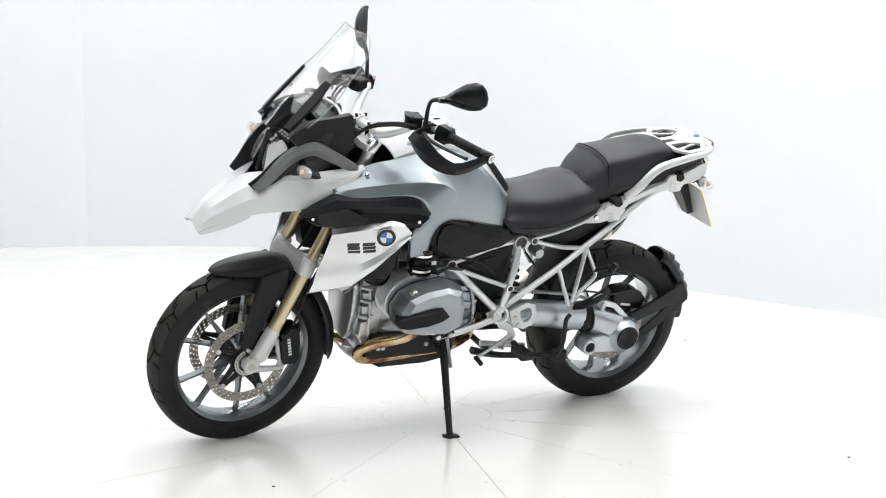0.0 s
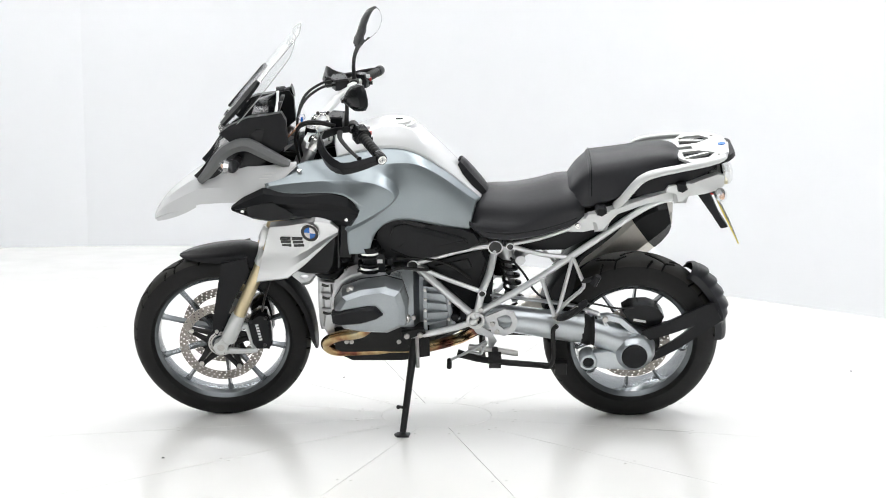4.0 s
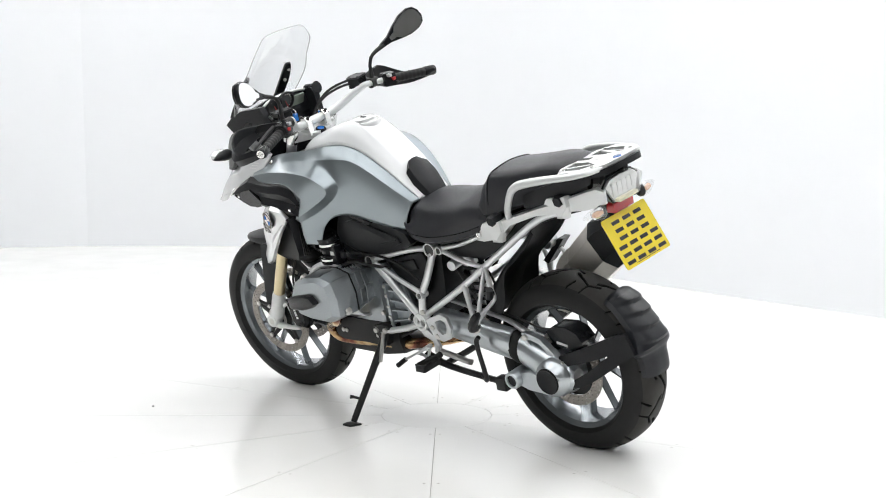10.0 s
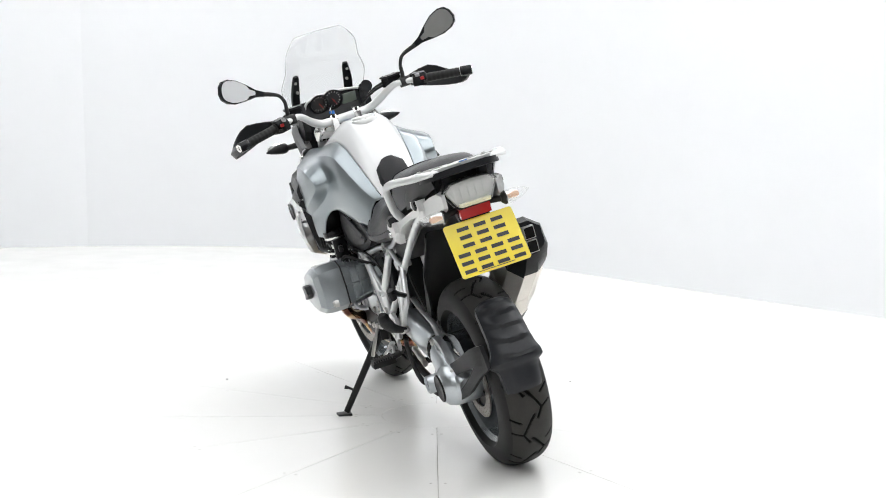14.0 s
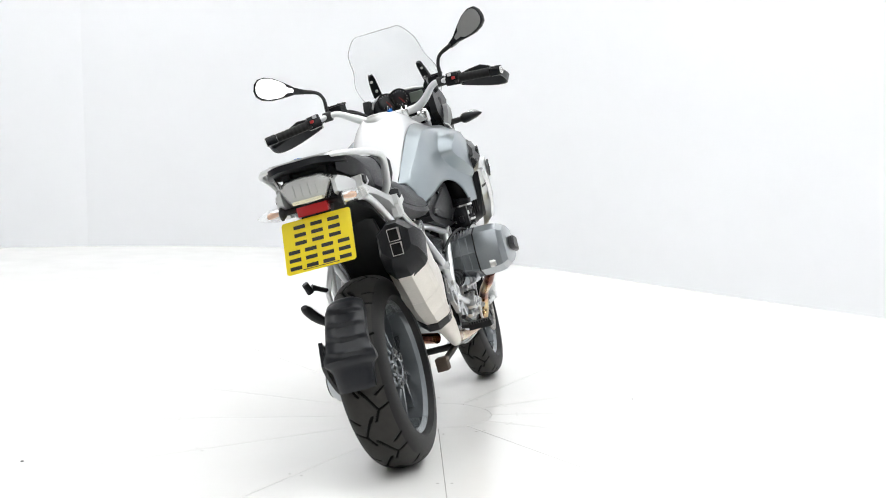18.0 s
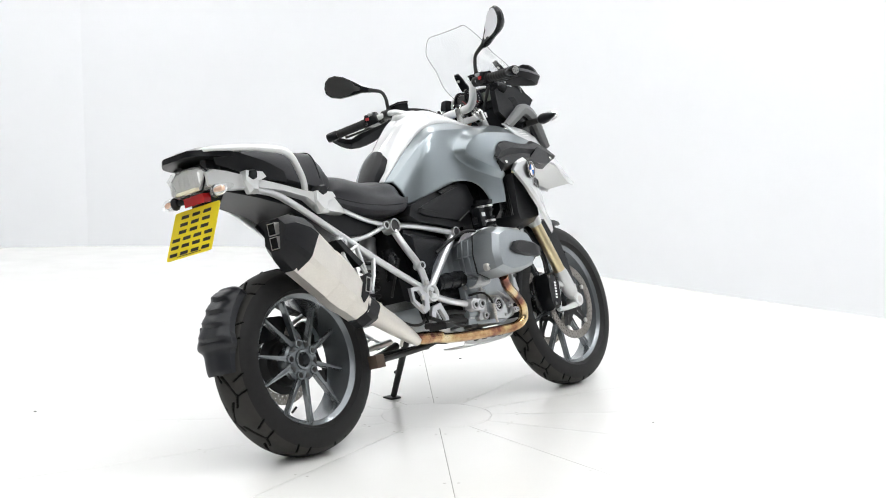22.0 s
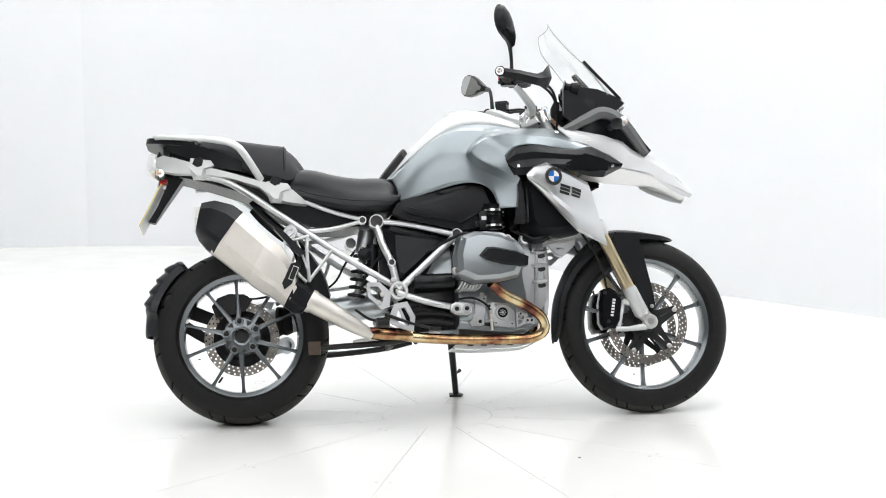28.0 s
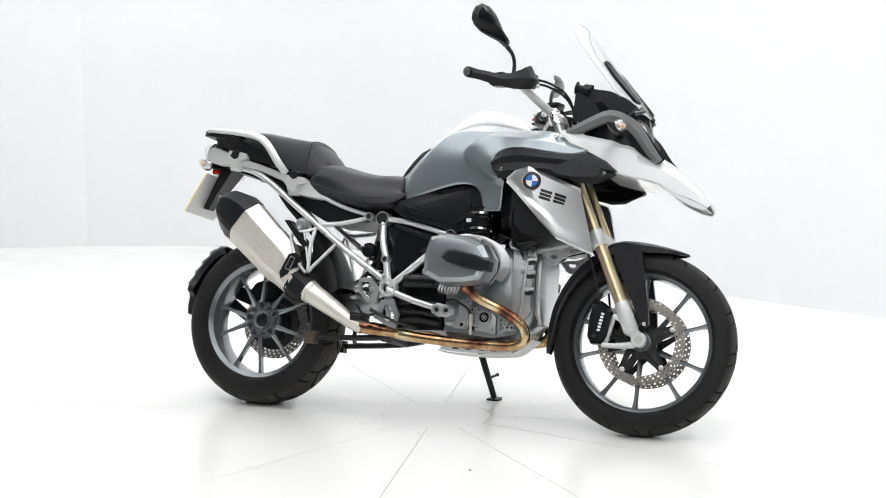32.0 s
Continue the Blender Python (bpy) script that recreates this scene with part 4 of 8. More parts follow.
    tube(bm, [(-0.436, 0.186, 0.474), (-0.458, 0.226, 0.496), (-0.490, 0.254, 0.530), (-0.520, 0.266, 0.562), (-0.532, 0.268, 0.574)], [0.013, 0.019, 0.022, 0.020, 0.012], 10, 2, flat=0.62)
    peg_ = part("pillion_foot_rest", bm, BLACK, frame_body, "folded black pillion foot rest")
    bm = bmesh.new()
    tube(bm, [(-0.470, 0.252, 0.512), (-0.486, 0.268, 0.528), (-0.508, 0.279, 0.552), (-0.498, 0.272, 0.558), (-0.478, 0.256, 0.536), (-0.470, 0.252, 0.512)], 0.0022, 6)
    part("foot_rest_inlay", bm, BOLT, peg_, "thin bright frame of the foot rest")
    bm = bmesh.new()
    tube(bm, [(-0.428, 0.176, 0.476), (-0.440, 0.198, 0.476)], 0.013, 12)
    part("foot_rest_pivot", bm, BOLT, peg_)
    bm = bmesh.new()
    tube(bm, [(-0.522, 0.170, 0.606), (-0.548, 0.200, 0.626), (-0.558, 0.214, 0.634)], [0.008, 0.009, 0.012], 10)
    tube(bm, [(-0.556, 0.222, 0.618), (-0.572, 0.230, 0.652)], [0.014, 0.012], 8)
    part("case_stay", bm, BLACK, frame_body, "black case stay with a rubber end")
    for s, dx, dz in ((-1, -0.058, 0.012),):
        bm = bmesh.new()
        loft(bm, [[(-0.50 + dx, s * y, z), (-0.474 + dx, s * y, z + 0.02), (-0.440 + dx, s * y, z + 0.085), (-0.448 + dx, s * y, z + 0.098), (-0.475 + dx, s * y, z + 0.092), (-0.508 + dx, s * y, z + 0.022)]
                  for y, z in ((0.190, 0.446 + dz), (0.206, 0.450 + dz), (0.226, 0.452 + dz), (0.232, 0.453 + dz))], 1, 1)
        peg_ = part("pillion_foot_rest", bm, BLACK, frame_body, "folded black pillion foot rest")
        bm = bmesh.new()
        hole_prism(bm, [(-0.486 + dx, 0.490 + dz), (-0.466 + dx, 0.482 + dz), (-0.446 + dx, 0.530 + dz), (-0.466 + dx, 0.538 + dz)], [(-0.483 + dx, 0.4915 + dz), (-0.4675 + dx, 0.4855 + dz), (-0.450 + dx, 0.528 + dz), (-0.4655 + dx, 0.535 + dz)], s * 0.2325, s * 0.2345)
        part("foot_rest_inlay", bm, BOLT, peg_, "thin bright frame of the foot rest")
        bm = bmesh.new()
        tube(bm, [(-0.480 + dx * 0.5, s * 0.180, 0.478 + dz), (-0.486 + dx, s * 0.198, 0.470 + dz)], [0.011, 0.013], 10)
        part("foot_rest_pivot", bm, BOLT, peg_)
    # side trim inside the frame triangle
    def trim(bm):
        prism(bm, [(0.035, 0.655), (-0.165, 0.705), (-0.182, 0.66), (-0.160, 0.575), (-0.118, 0.52), (-0.095, 0.515), (-0.02, 0.60)], 0.095, 0.118, 0.006)
        prism(bm, [(0.0, 0.648), (-0.12, 0.675), (-0.135, 0.64), (-0.06, 0.62)], 0.112, 0.126, 0.006)
    both(trim, "frame_trim", BLACK, frame_body, "black plastic frame infill")
    bm = bmesh.new()
    loft(bm, [[(0.040, y, 0.648), (-0.188, y, 0.690), (-0.176, y, 0.60), (-0.150, y, 0.505), (-0.118, y, 0.50)] for y in (-0.105, -0.128)] +
         [[(0.010, -0.140, 0.640), (-0.150, -0.140, 0.668), (-0.150, -0.140, 0.60), (-0.138, -0.140, 0.53), (-0.118, -0.140, 0.525)]], 1, 1)
    part("frame_trim", bm, SATIN, frame_body, "faceted black plastic frame infill", 20)


build_frame()


# ---------------------------------------------------------------- engine
HEAD_OUT = [(0.345, 0.536), (0.347, 0.578), (0.318, 0.624), (0.251, 0.650), (0.164, 0.662), (0.106, 0.644), (0.087, 0.575), (0.091, 0.505), (0.155, 0.476), (0.253, 0.480), (0.318, 0.494)]


def build_engine():
    bm = bmesh.new()
    rings = []
    for x, w, z0, z1 in ((-0.09, 0.075, 0.36, 0.60), (0.00, 0.094, 0.315, 0.625), (0.055, 0.100, 0.31, 0.63), (0.075, 0.136, 0.300, 0.635), (0.12, 0.138, 0.300, 0.635), (0.22, 0.138, 0.300, 0.630), (0.33, 0.125, 0.305, 0.625), (0.385, 0.105, 0.345, 0.605), (0.405, 0.085, 0.38, 0.575)):
        rings.append([(x, -w * 0.7, z0), (x, w * 0.7, z0), (x, w, z0 + 0.05), (x, w, z1 - 0.06), (x, w * 0.75, z1), (x, -w * 0.75, z1), (x, -w, z1 - 0.06), (x, -w, z0 + 0.05)])
    loft(bm, rings, 2, 1)
    eng = part("engine", bm, ENGINE, bike, "grey painted boxer engine")
    # ribbed gearbox side on the left
    bm = bmesh.new()
    prism(bm, [(0.040, 0.580), (0.026, 0.580), (0.026, 0.386), (0.040, 0.386)], 0.085, 0.150, 0.002)
    box_l = part("gearbox_flange", bm, ENGINE, eng, "cast aluminium gearbox flange")
    bm = bmesh.new()
    loft(bm, [[(0.030, y, 0.582 - d), (-0.022 + d, y, 0.574 - d), (-0.046 + d, y, 0.535), (-0.058 + d, y, 0.470), (-0.050 + d, y, 0.405 + d), (0.030, y, 0.384 + d)] for y, d in ((0.070, 0.0), (0.108, 0.0), (0.122, 0.010))], 1, 1)
    part("gearbox", bm, ENGINE, eng, "cast aluminium gearbox", 25)
    for z0, z1, x1 in ((0.572, 0.566, -0.020), (0.548, 0.538, -0.036), (0.512, 0.496, -0.052), (0.470, 0.468, -0.054), (0.428, 0.440, -0.052), (0.396, 0.412, -0.046)):
        bm = bmesh.new()
        loft(bm, [[(0.028, y0, z0 - 0.003), (0.028, y1, z0 - 0.0025), (0.028, y1, z0 + 0.0025), (0.028, y0, z0 + 0.003)] for y0, y1 in ((0.08, 0.143),)] +
             [[(x1, 0.08, z1 - 0.003), (x1, 0.128, z1 - 0.0025), (x1, 0.128, z1 + 0.0025), (x1, 0.08, z1 + 0.003)]], 1, 1)
        part("rib", bm, ENGINE, eng, "cast gearbox rib")
    bm = bmesh.new()
    tube(bm, [(-0.030, 0.118, 0.565), (-0.048, 0.126, 0.52), (-0.056, 0.126, 0.46), (-0.050, 0.120, 0.405)], [0.007, 0.009, 0.009, 0.007], 8, 3)
    tube(bm, [(-0.010, 0.100, 0.57), (-0.016, 0.112, 0.49), (-0.012, 0.105, 0.40)], 0.010, 8, 3)
    part("gearbox_edge", bm, ENGINE, eng, "rounded gearbox edge")
    for x, z in ((0.033, 0.566), (0.033, 0.530), (0.033, 0.488), (0.033, 0.448), (0.033, 0.402), (-0.054, 0.508), (-0.050, 0.444)):
        bm = bmesh.new()
        bolt(bm, (x, 0.150 if x > 0 else 0.134, z), 0.0065, 0.005, (0, 1, 0), 6)
        part("gearbox_bolt", bm, BOLT, eng)
    bm = bmesh.new()
    revolve(bm, [(0.0, 0.142), (0.012, 0.142), (0.015, 0.138), (0.018, 0.120), (0.018, 0.08)], 18, (-0.073, 0, 0.452))
    tube(bm, [(-0.073, 0.135, 0.452), (-0.082, 0.14, 0.43), (-0.10, 0.12, 0.41)], 0.006, 8, 2)
    part("clutch_cylinder", bm, SATIN, eng, "black clutch cylinder")
    # added dark plate over the grey block, and the lower casing, on the right
    bm = bmesh.new()
    prism(bm, [(-0.150, 0.440), (-0.064, 0.500), (0.060, 0.500), (0.062, 0.318), (-0.084, 0.308), (-0.13, 0.36)], -0.124, -0.085, 0.006)
    part("gearbox_dark_plate", bm, SATIN, eng, "black plate beside the gearbox")
    for z, r in ((0.410, 0.012), (0.372, 0.009), (0.342, 0.010)):
        bm = bmesh.new()
        tube(bm, [(-0.11, -0.126, z), (-0.03, -0.134, z + 0.006), (0.052, -0.132, z - 0.004)], r, 10, 3)
        part("hose", bm, IRON, eng, "black hose")
    bm = bmesh.new()
    prism(bm, [(0.066, 0.318), (0.090, 0.374), (0.150, 0.450), (0.275, 0.450), (0.350, 0.372), (0.346, 0.322), (0.264, 0.302)], -0.128, -0.105, 0.006)
    part("lower_casing", bm, ENGINE, eng, "cast lower engine casing")
    bm = bmesh.new()
    prism(bm, [(0.127, 0.430), (0.179, 0.438), (0.171, 0.402), (0.164, 0.330), (0.118, 0.326), (0.106, 0.340), (0.128, 0.352), (0.137, 0.374)], -0.148, -0.120, 0.004)
    part("bracket_plate", bm, CAST, eng, "cast plate with a bolt boss")
    bm = bmesh.new()
    prism(bm, [(0.193, 0.412), (0.250, 0.406), (0.276, 0.374), (0.278, 0.314), (0.197, 0.324)], -0.150, -0.120, 0.005)
    part("plug_panel", bm, CAST, eng, "cast panel round the oil plug")
    bm = bmesh.new()
    hole_prism(bm, [(0.284, 0.392), (0.326, 0.362), (0.312, 0.328), (0.284, 0.316)], [(0.289, 0.378), (0.315, 0.358), (0.305, 0.335), (0.289, 0.326)], -0.142, -0.120)
    prism(bm, [(0.312, 0.352), (0.345, 0.352), (0.350, 0.330), (0.314, 0.328)], -0.146, -0.120, 0.003)
    part("pocket_frame", bm, CAST, eng, "cast frame of a pocket")
    for x0, z0, x1, z1 in ((0.095, 0.372, 0.130, 0.366), (0.080, 0.345, 0.104, 0.340), (0.181, 0.424, 0.192, 0.340), (0.255, 0.432, 0.330, 0.386), (0.284, 0.352, 0.312, 0.346), (0.200, 0.430, 0.250, 0.425)):
        bm = bmesh.new()
        tube(bm, [(x0, -0.130, z0), (x1, -0.130, z1)], 0.0042, 6)
        part("rib", bm, CAST, eng)
    # dark panel paints the shade of the gap between the cast plates
    bm = bmesh.new()
    prism(bm, [(0.168, 0.400), (0.191, 0.404), (0.194, 0.322), (0.166, 0.328)], -0.1300, -0.118)
    part("casing_gap_shade", bm, IRON, eng, "dark panel for the shade in the casing gap")
    for x, z, r in ((0.148, 0.341, 0.015), (0.323, 0.341, 0.009), (0.338, 0.341, 0.009), (0.184, 0.397, 0.011), (0.298, 0.366, 0.009), (0.265, 0.330, 0.006), (0.206, 0.334, 0.006), (0.208, 0.400, 0.006), (0.165, 0.424, 0.007)):
        bm = bmesh.new()
        revolve(bm, [(0.0, -0.150), (r * 0.45, -0.150), (r * 0.5, -0.156), (r * 0.9, -0.156), (r, -0.152), (r, -0.12)], 18, (x, 0, z))
        part("boss", bm, CAST, eng, "cast boss with a bolt")
        bm = bmesh.new()
        revolve(bm, [(0.0, -0.1535), (r * 0.44, -0.1535), (r * 0.44, -0.149)], 12, (x, 0, z))
        part("boss_bolt", bm, IRON, eng)
    # lug with two bolt eyes at the end of the lower frame tube
    bm = bmesh.new()
    prism(bm, [(0.058, 0.412), (0.100, 0.405), (0.116, 0.392), (0.116, 0.372), (0.100, 0.362), (0.058, 0.364), (0.038, 0.376), (0.038, 0.400)], -0.186, -0.150, 0.005)
    part("frame_lug", bm, FRAME, eng, "silver frame lug with two bolts")
    for x in (0.060, 0.097):
        bm = bmesh.new()
        revolve(bm, [(0.0, -0.187), (0.009, -0.187), (0.010, -0.192), (0.016, -0.192), (0.017, -0.185)], 20, (x, 0, 0.386))
        part("eye_ring", bm, CAST, eng, "raised eye ring")
        bm = bmesh.new()
        bolt(bm, (x, -0.187, 0.386), 0.0085, 0.003, (0, -1, 0), 6)
        part("eye_bolt", bm, IRON, eng)
    # silver radiator bracket behind the fork
    def rbr(bm):
        hole_prism(bm, [(0.415, 0.620), (0.485, 0.628), (0.524, 0.650), (0.516, 0.618), (0.467, 0.574), (0.442, 0.581)], [(0.450, 0.612), (0.470, 0.612), (0.478, 0.606), (0.466, 0.598), (0.454, 0.600), (0.447, 0.606)], 0.112, 0.120)
        tube(bm, [(0.418, 0.119, 0.615), (0.444, 0.123, 0.583), (0.468, 0.123, 0.577)], 0.004, 6)
    both(rbr, "radiator_bracket", CAST, eng, "silver radiator bracket")
    # front cover with its scoops
    bm = bmesh.new()
    prism(bm, [(-0.085, 0.62), (0.085, 0.62), (0.108, 0.58), (0.102, 0.48), (0.085, 0.40), (0.05, 0.365), (-0.05, 0.365), (-0.085, 0.40), (-0.102, 0.48), (-0.108, 0.58)], 0.392, 0.418, 0.008, axis=0)
    part("front_cover", bm, CAST, eng, "cast front engine cover")
    def flange(bm):
        prism(bm, [(0.31, 0.645), (0.392, 0.635), (0.402, 0.60), (0.388, 0.555), (0.398, 0.50), (0.384, 0.455), (0.402, 0.415), (0.372, 0.368), (0.33, 0.36), (0.315, 0.5)], 0.108, 0.132, 0.006)
        for z in (0.594, 0.545, 0.485):
            tube(bm, [(0.350, 0.130, z), (0.378, 0.140, z - 0.002), (0.402, 0.132, z + 0.002)], [0.006, 0.009, 0.006], 10, 2)
        tube(bm, [(0.372, 0.131, 0.62), (0.366, 0.137, 0.53), (0.362, 0.136, 0.44), (0.352, 0.130, 0.38)], [0.004, 0.007, 0.007, 0.004], 8, 3)
    both(flange, "crankcase_flange", CAST, eng, "scalloped cast crankcase flange")
    # no hollows here: black patches paint the shade of the pockets
    for z in (0.580, 0.531, 0.471):
        def pocket(bm, z=z):
            prism(bm, [(0.371, z + 0.009), (0.399, z + 0.006), (0.401, z - 0.004), (0.386, z - 0.010), (0.371, z - 0.008)], 0.126, 0.1335)
        both(pocket, "pocket_shade", INK_AND_SHADE, eng, "black patch for a shaded cast pocket")
    for s, dx, dz in ((1, 0.0, 0.0), (-1, -0.046, -0.010)):
        out = [(x + dx, z + dz) for x, z in HEAD_OUT]
        cx, cz = sum(q[0] for q in out) / len(out), sum(q[1] for q in out) / len(out)
        def ring(y, f, gx=0.0):
            return [(cx + gx + (x - cx) * f, s * y, cz + (z - cz) * f) for x, z in out]
        # cylinder barrel
        bm = bmesh.new()
        loft(bm, [ring(0.12, 0.72, -0.02), ring(0.16, 0.80, -0.012), ring(0.20, 0.90), ring(0.235, 0.97)], 2, 1)
        cyl = part("cylinder", bm, ENGINE, eng, "grey finned cylinder")
        for k in range(7):
            bm = bmesh.new()
            u = 0.150 + 0.0125 * k
            pts = [(cx - 0.095, s * u, cz + 0.062), (cx - 0.045, s * u, cz + 0.090), (cx + 0.03, s * u, cz + 0.092), (cx + 0.085, s * u, cz + 0.072), (cx + 0.118, s * u, cz + 0.034), (cx + 0.124, s * u, cz - 0.015), (cx + 0.106, s * u, cz - 0.052)]
            tube(bm, pts, [0.006, 0.010, 0.011, 0.011, 0.011, 0.010, 0.004], 8, 3, flat=0.2, up=(0, 0, 1))
            part("fin", bm, CAST, eng)
            bm = bmesh.new()
            pts = [(cx - 0.02 - 0.012 * k, s * (0.215 + 0.0 * k), cz - 0.070), (cx - 0.035 - 0.012 * k, s * 0.205, cz - 0.098), (cx - 0.050 - 0.011 * k, s * 0.175, cz - 0.106)]
            tube(bm, pts, 0.0042, 8, 2)
            part("fin", bm, CAST, eng)
        # cast webs round and along the barrel
        for y_, f_ in ((0.150, 0.800), (0.178, 0.862), (0.206, 0.925)):
            bm = bmesh.new()
            web = ring(y_, f_, -0.010 if y_ < 0.19 else 0.0)
            tube(bm, web + web[:1], 0.0034, 6)
            part("web", bm, ENGINE, eng)
        for i_ in (5, 6, 7, 8, 4):
            bm = bmesh.new()
            tube(bm, [ring(0.13, 0.75, -0.018)[i_], ring(0.16, 0.81, -0.012)[i_], ring(0.20, 0.91)[i_], ring(0.234, 0.98)[i_]], 0.0042, 6)
            part("web", bm, ENGINE, eng)
        # gasket line and head cover
        bm = bmesh.new()
        loft(bm, [ring(0.235, 1.0), ring(0.240, 1.0)], 1, 1)
        part("gasket", bm, IRON, eng, "dark gasket line")
        bm = bmesh.new()
        loft(bm, [ring(0.2402, 0.985), ring(0.262, 1.0), ring(0.300, 0.985), ring(0.324, 0.93), ring(0.343, 0.78), ring(0.347, 0.60)], 1, 1)
        cover = part("cylinder_head_cover", bm, ENGINE, eng, "faceted grey metallic cylinder head cover", 22)
        bm = bmesh.new()
        pad = [(0.350, 0.572), (0.300, 0.592), (0.225, 0.606), (0.196, 0.605), (0.172, 0.578), (0.195, 0.562), (0.250, 0.546), (0.318, 0.536), (0.346, 0.540)]
        loft(bm, [[(x + dx, s * (y - 0.10 * max(0, x - 0.27) * 2.2), z + dz - 0.012) for x, z in pad] for y in (0.318, 0.362)] +
             [[(0.26 + dx + (x - 0.26) * 0.9, s * (0.368 - 0.10 * max(0, x - 0.27) * 2.2), 0.57 + dz - 0.012 + (z - 0.57) * 0.8) for x, z in pad]], 1, 1)
        part("crash_pad", bm, BLACK, eng, "black plastic head cover pad")
        for bx, bz, by in ((0.168, 0.640, 0.318), (0.094, 0.520, 0.292), (0.285, 0.632, 0.300)):
            bm = bmesh.new()
            revolve(bm, [(0.0, 0.006), (0.004, 0.006), (0.0055, 0.010), (0.0095, 0.010), (0.011, 0.006), (0.0135, 0.004), (0.0145, -0.012)], 18, (0, 0, 0))
            if s < 0:
                bmesh.ops.scale(bm, vec=(1, -1, 1), verts=bm.verts)
            turned(bm, Matrix.Translation((bx + dx, s * by, bz + dz)))
            part("cover_bolt", bm, BOLT, eng, "flanged cover bolt")
        # throttle body and intake pipe
        bm = bmesh.new()
        tube(bm, [(0.218 + dx * 0.4, s * 0.185, 0.64), (0.222 + dx * 0.4, s * 0.195, 0.70), (0.224 + dx * 0.4, s * 0.205, 0.765)], [0.036, 0.034, 0.036], 20, 3)
        for z in (0.668, 0.695, 0.722, 0.748):
            revolve(bm, [(0.032, z - 0.005), (0.041, z - 0.003), (0.041, z + 0.003), (0.032, z + 0.005)], 24, (0.222 + dx * 0.4, s * 0.198, 0), axis=2)
        intake = part("intake_pipe", bm, SATIN, eng, "black ribbed intake pipe")
        for z in (0.682, 0.738):
            bm = bmesh.new()
            revolve(bm, [(0.036, z - 0.004), (0.0415, z - 0.004), (0.0415, z + 0.004), (0.036, z + 0.004)], 28, (0.222 + dx * 0.4, s * 0.198, 0), axis=2, closed=True)
            part("hose_clamp", bm, CHROME, eng, "bright hose clamp")
        bm = bmesh.new()
        box(bm, 0.168 + dx * 0.4, 0.20 + dx * 0.4, min(s * 0.175, s * 0.225), max(s * 0.175, s * 0.225), 0.665, 0.735, 0.005)
        box(bm, 0.15 + dx * 0.4, 0.262 + dx * 0.4, min(s * 0.15, s * 0.215), max(s * 0.15, s * 0.215), 0.628, 0.662, 0.008)
        part("throttle_body", bm, SATIN, eng, "black throttle body")
        bm = bmesh.new()
        box(bm, 0.176 + dx * 0.4, 0.194 + dx * 0.4, min(s * 0.2245, s * 0.2275), max(s * 0.2245, s * 0.2275), 0.702, 0.716, 0.001)
        part("sticker", bm, PRINT, eng, "white label")
    # engine mount eyes in front
    def eye(bm):
        revolve(bm, [(0.0, 0.010), (0.013, 0.010), (0.013, 0.018), (0.0185, 0.018), (0.0205, 0.014), (0.0205, -0.035), (0.0, -0.035)], 24, (0.326, 0.150, 0.640))
    both(eye, "mount_eye", FRAME, eng, "open silver engine mount")
    # black disc in the open eye stands for the shade within
    def eyehole(bm):
        revolve(bm, [(0.0, 0.0125), (0.0128, 0.0125), (0.0128, 0.008)], 20, (0.326, 0.150, 0.640))
    both(eyehole, "eye_hole_shade", INK_AND_SHADE, eng)
    # black sump side, darkened as well for the shade under the left cylinder
    bm = bmesh.new()
    loft(bm, [[(x, 0.05, z0), (x, 0.128, z0 + 0.01), (x, 0.144, 0.345), (x, 0.142, 0.415), (x, 0.05, 0.42)] for x, z0 in ((0.02, 0.285), (0.12, 0.268), (0.30, 0.268), (0.36, 0.30))], 1, 1)
    part("sump", bm, IRON, eng, "black sump side, the shade under the cylinder included")
    # starter on the right
    bm = bmesh.new()
    tube(bm, [(0.06, -0.145, 0.492), (-0.088, -0.145, 0.488)], 0.030, 18)
    for x in (-0.07, -0.02, 0.03):
        revolve(bm, [(0.029, x - 0.004), (0.0325, x - 0.003), (0.0325, x + 0.003), (0.029, x + 0.004)], 20, (0, -0.145, 0.490), axis=0)
    part("starter_motor", bm, SATIN, eng, "black starter motor")
    # sump, oil windows, spark lead
    bm = bmesh.new()
    revolve(bm, [(0.018, -0.002), (0.0195, -0.009), (0.0255, -0.009), (0.0275, -0.004), (0.0275, 0.02)], 28, (0.232, -0.150, 0.372))
    part("plug_ring", bm, CAST, eng, "cast ring round the oil plug")
    bm = bmesh.new()
    revolve(bm, [(0.0, -0.003), (0.019, -0.003), (0.019, 0.01)], 28, (0.232, -0.150, 0.372))
    part("oil_plug", bm, SATIN, eng, "round black oil plug")
    for k in range(8):
        bm = bmesh.new()
        a = math.tau * k / 8
        bolt(bm, (0.232 + 0.0095 * math.cos(a), -0.153, 0.372 + 0.0095 * math.sin(a)), 0.0026, 0.003, (0, -1, 0), 8)
        part("plug_stud", bm, CAST, eng)
    bm = bmesh.new()
    bolt(bm, (0.232, -0.153, 0.372), 0.0048, 0.004, (0, -1, 0), 10)
    part("plug_stud", bm, CAST, eng)
    for x, z in ((0.30, 0.36), (0.318, 0.36), (0.13, 0.36), (0.09, 0.40), (0.075, 0.455), (0.16, 0.44)):
        def bl(bm, x=x, z=z):
            bolt(bm, (x, 0.142, z), 0.0085, 0.006, (0, 1, 0), 10)
        both(bl, "case_bolt", BOLT, eng)
    bm = bmesh.new()
    tube(bm, [(0.075, -0.15, 0.425), (0.12, -0.178, 0.425), (0.168, -0.17, 0.402), (0.186, -0.165, 0.378)], 0.004, 8, 5)
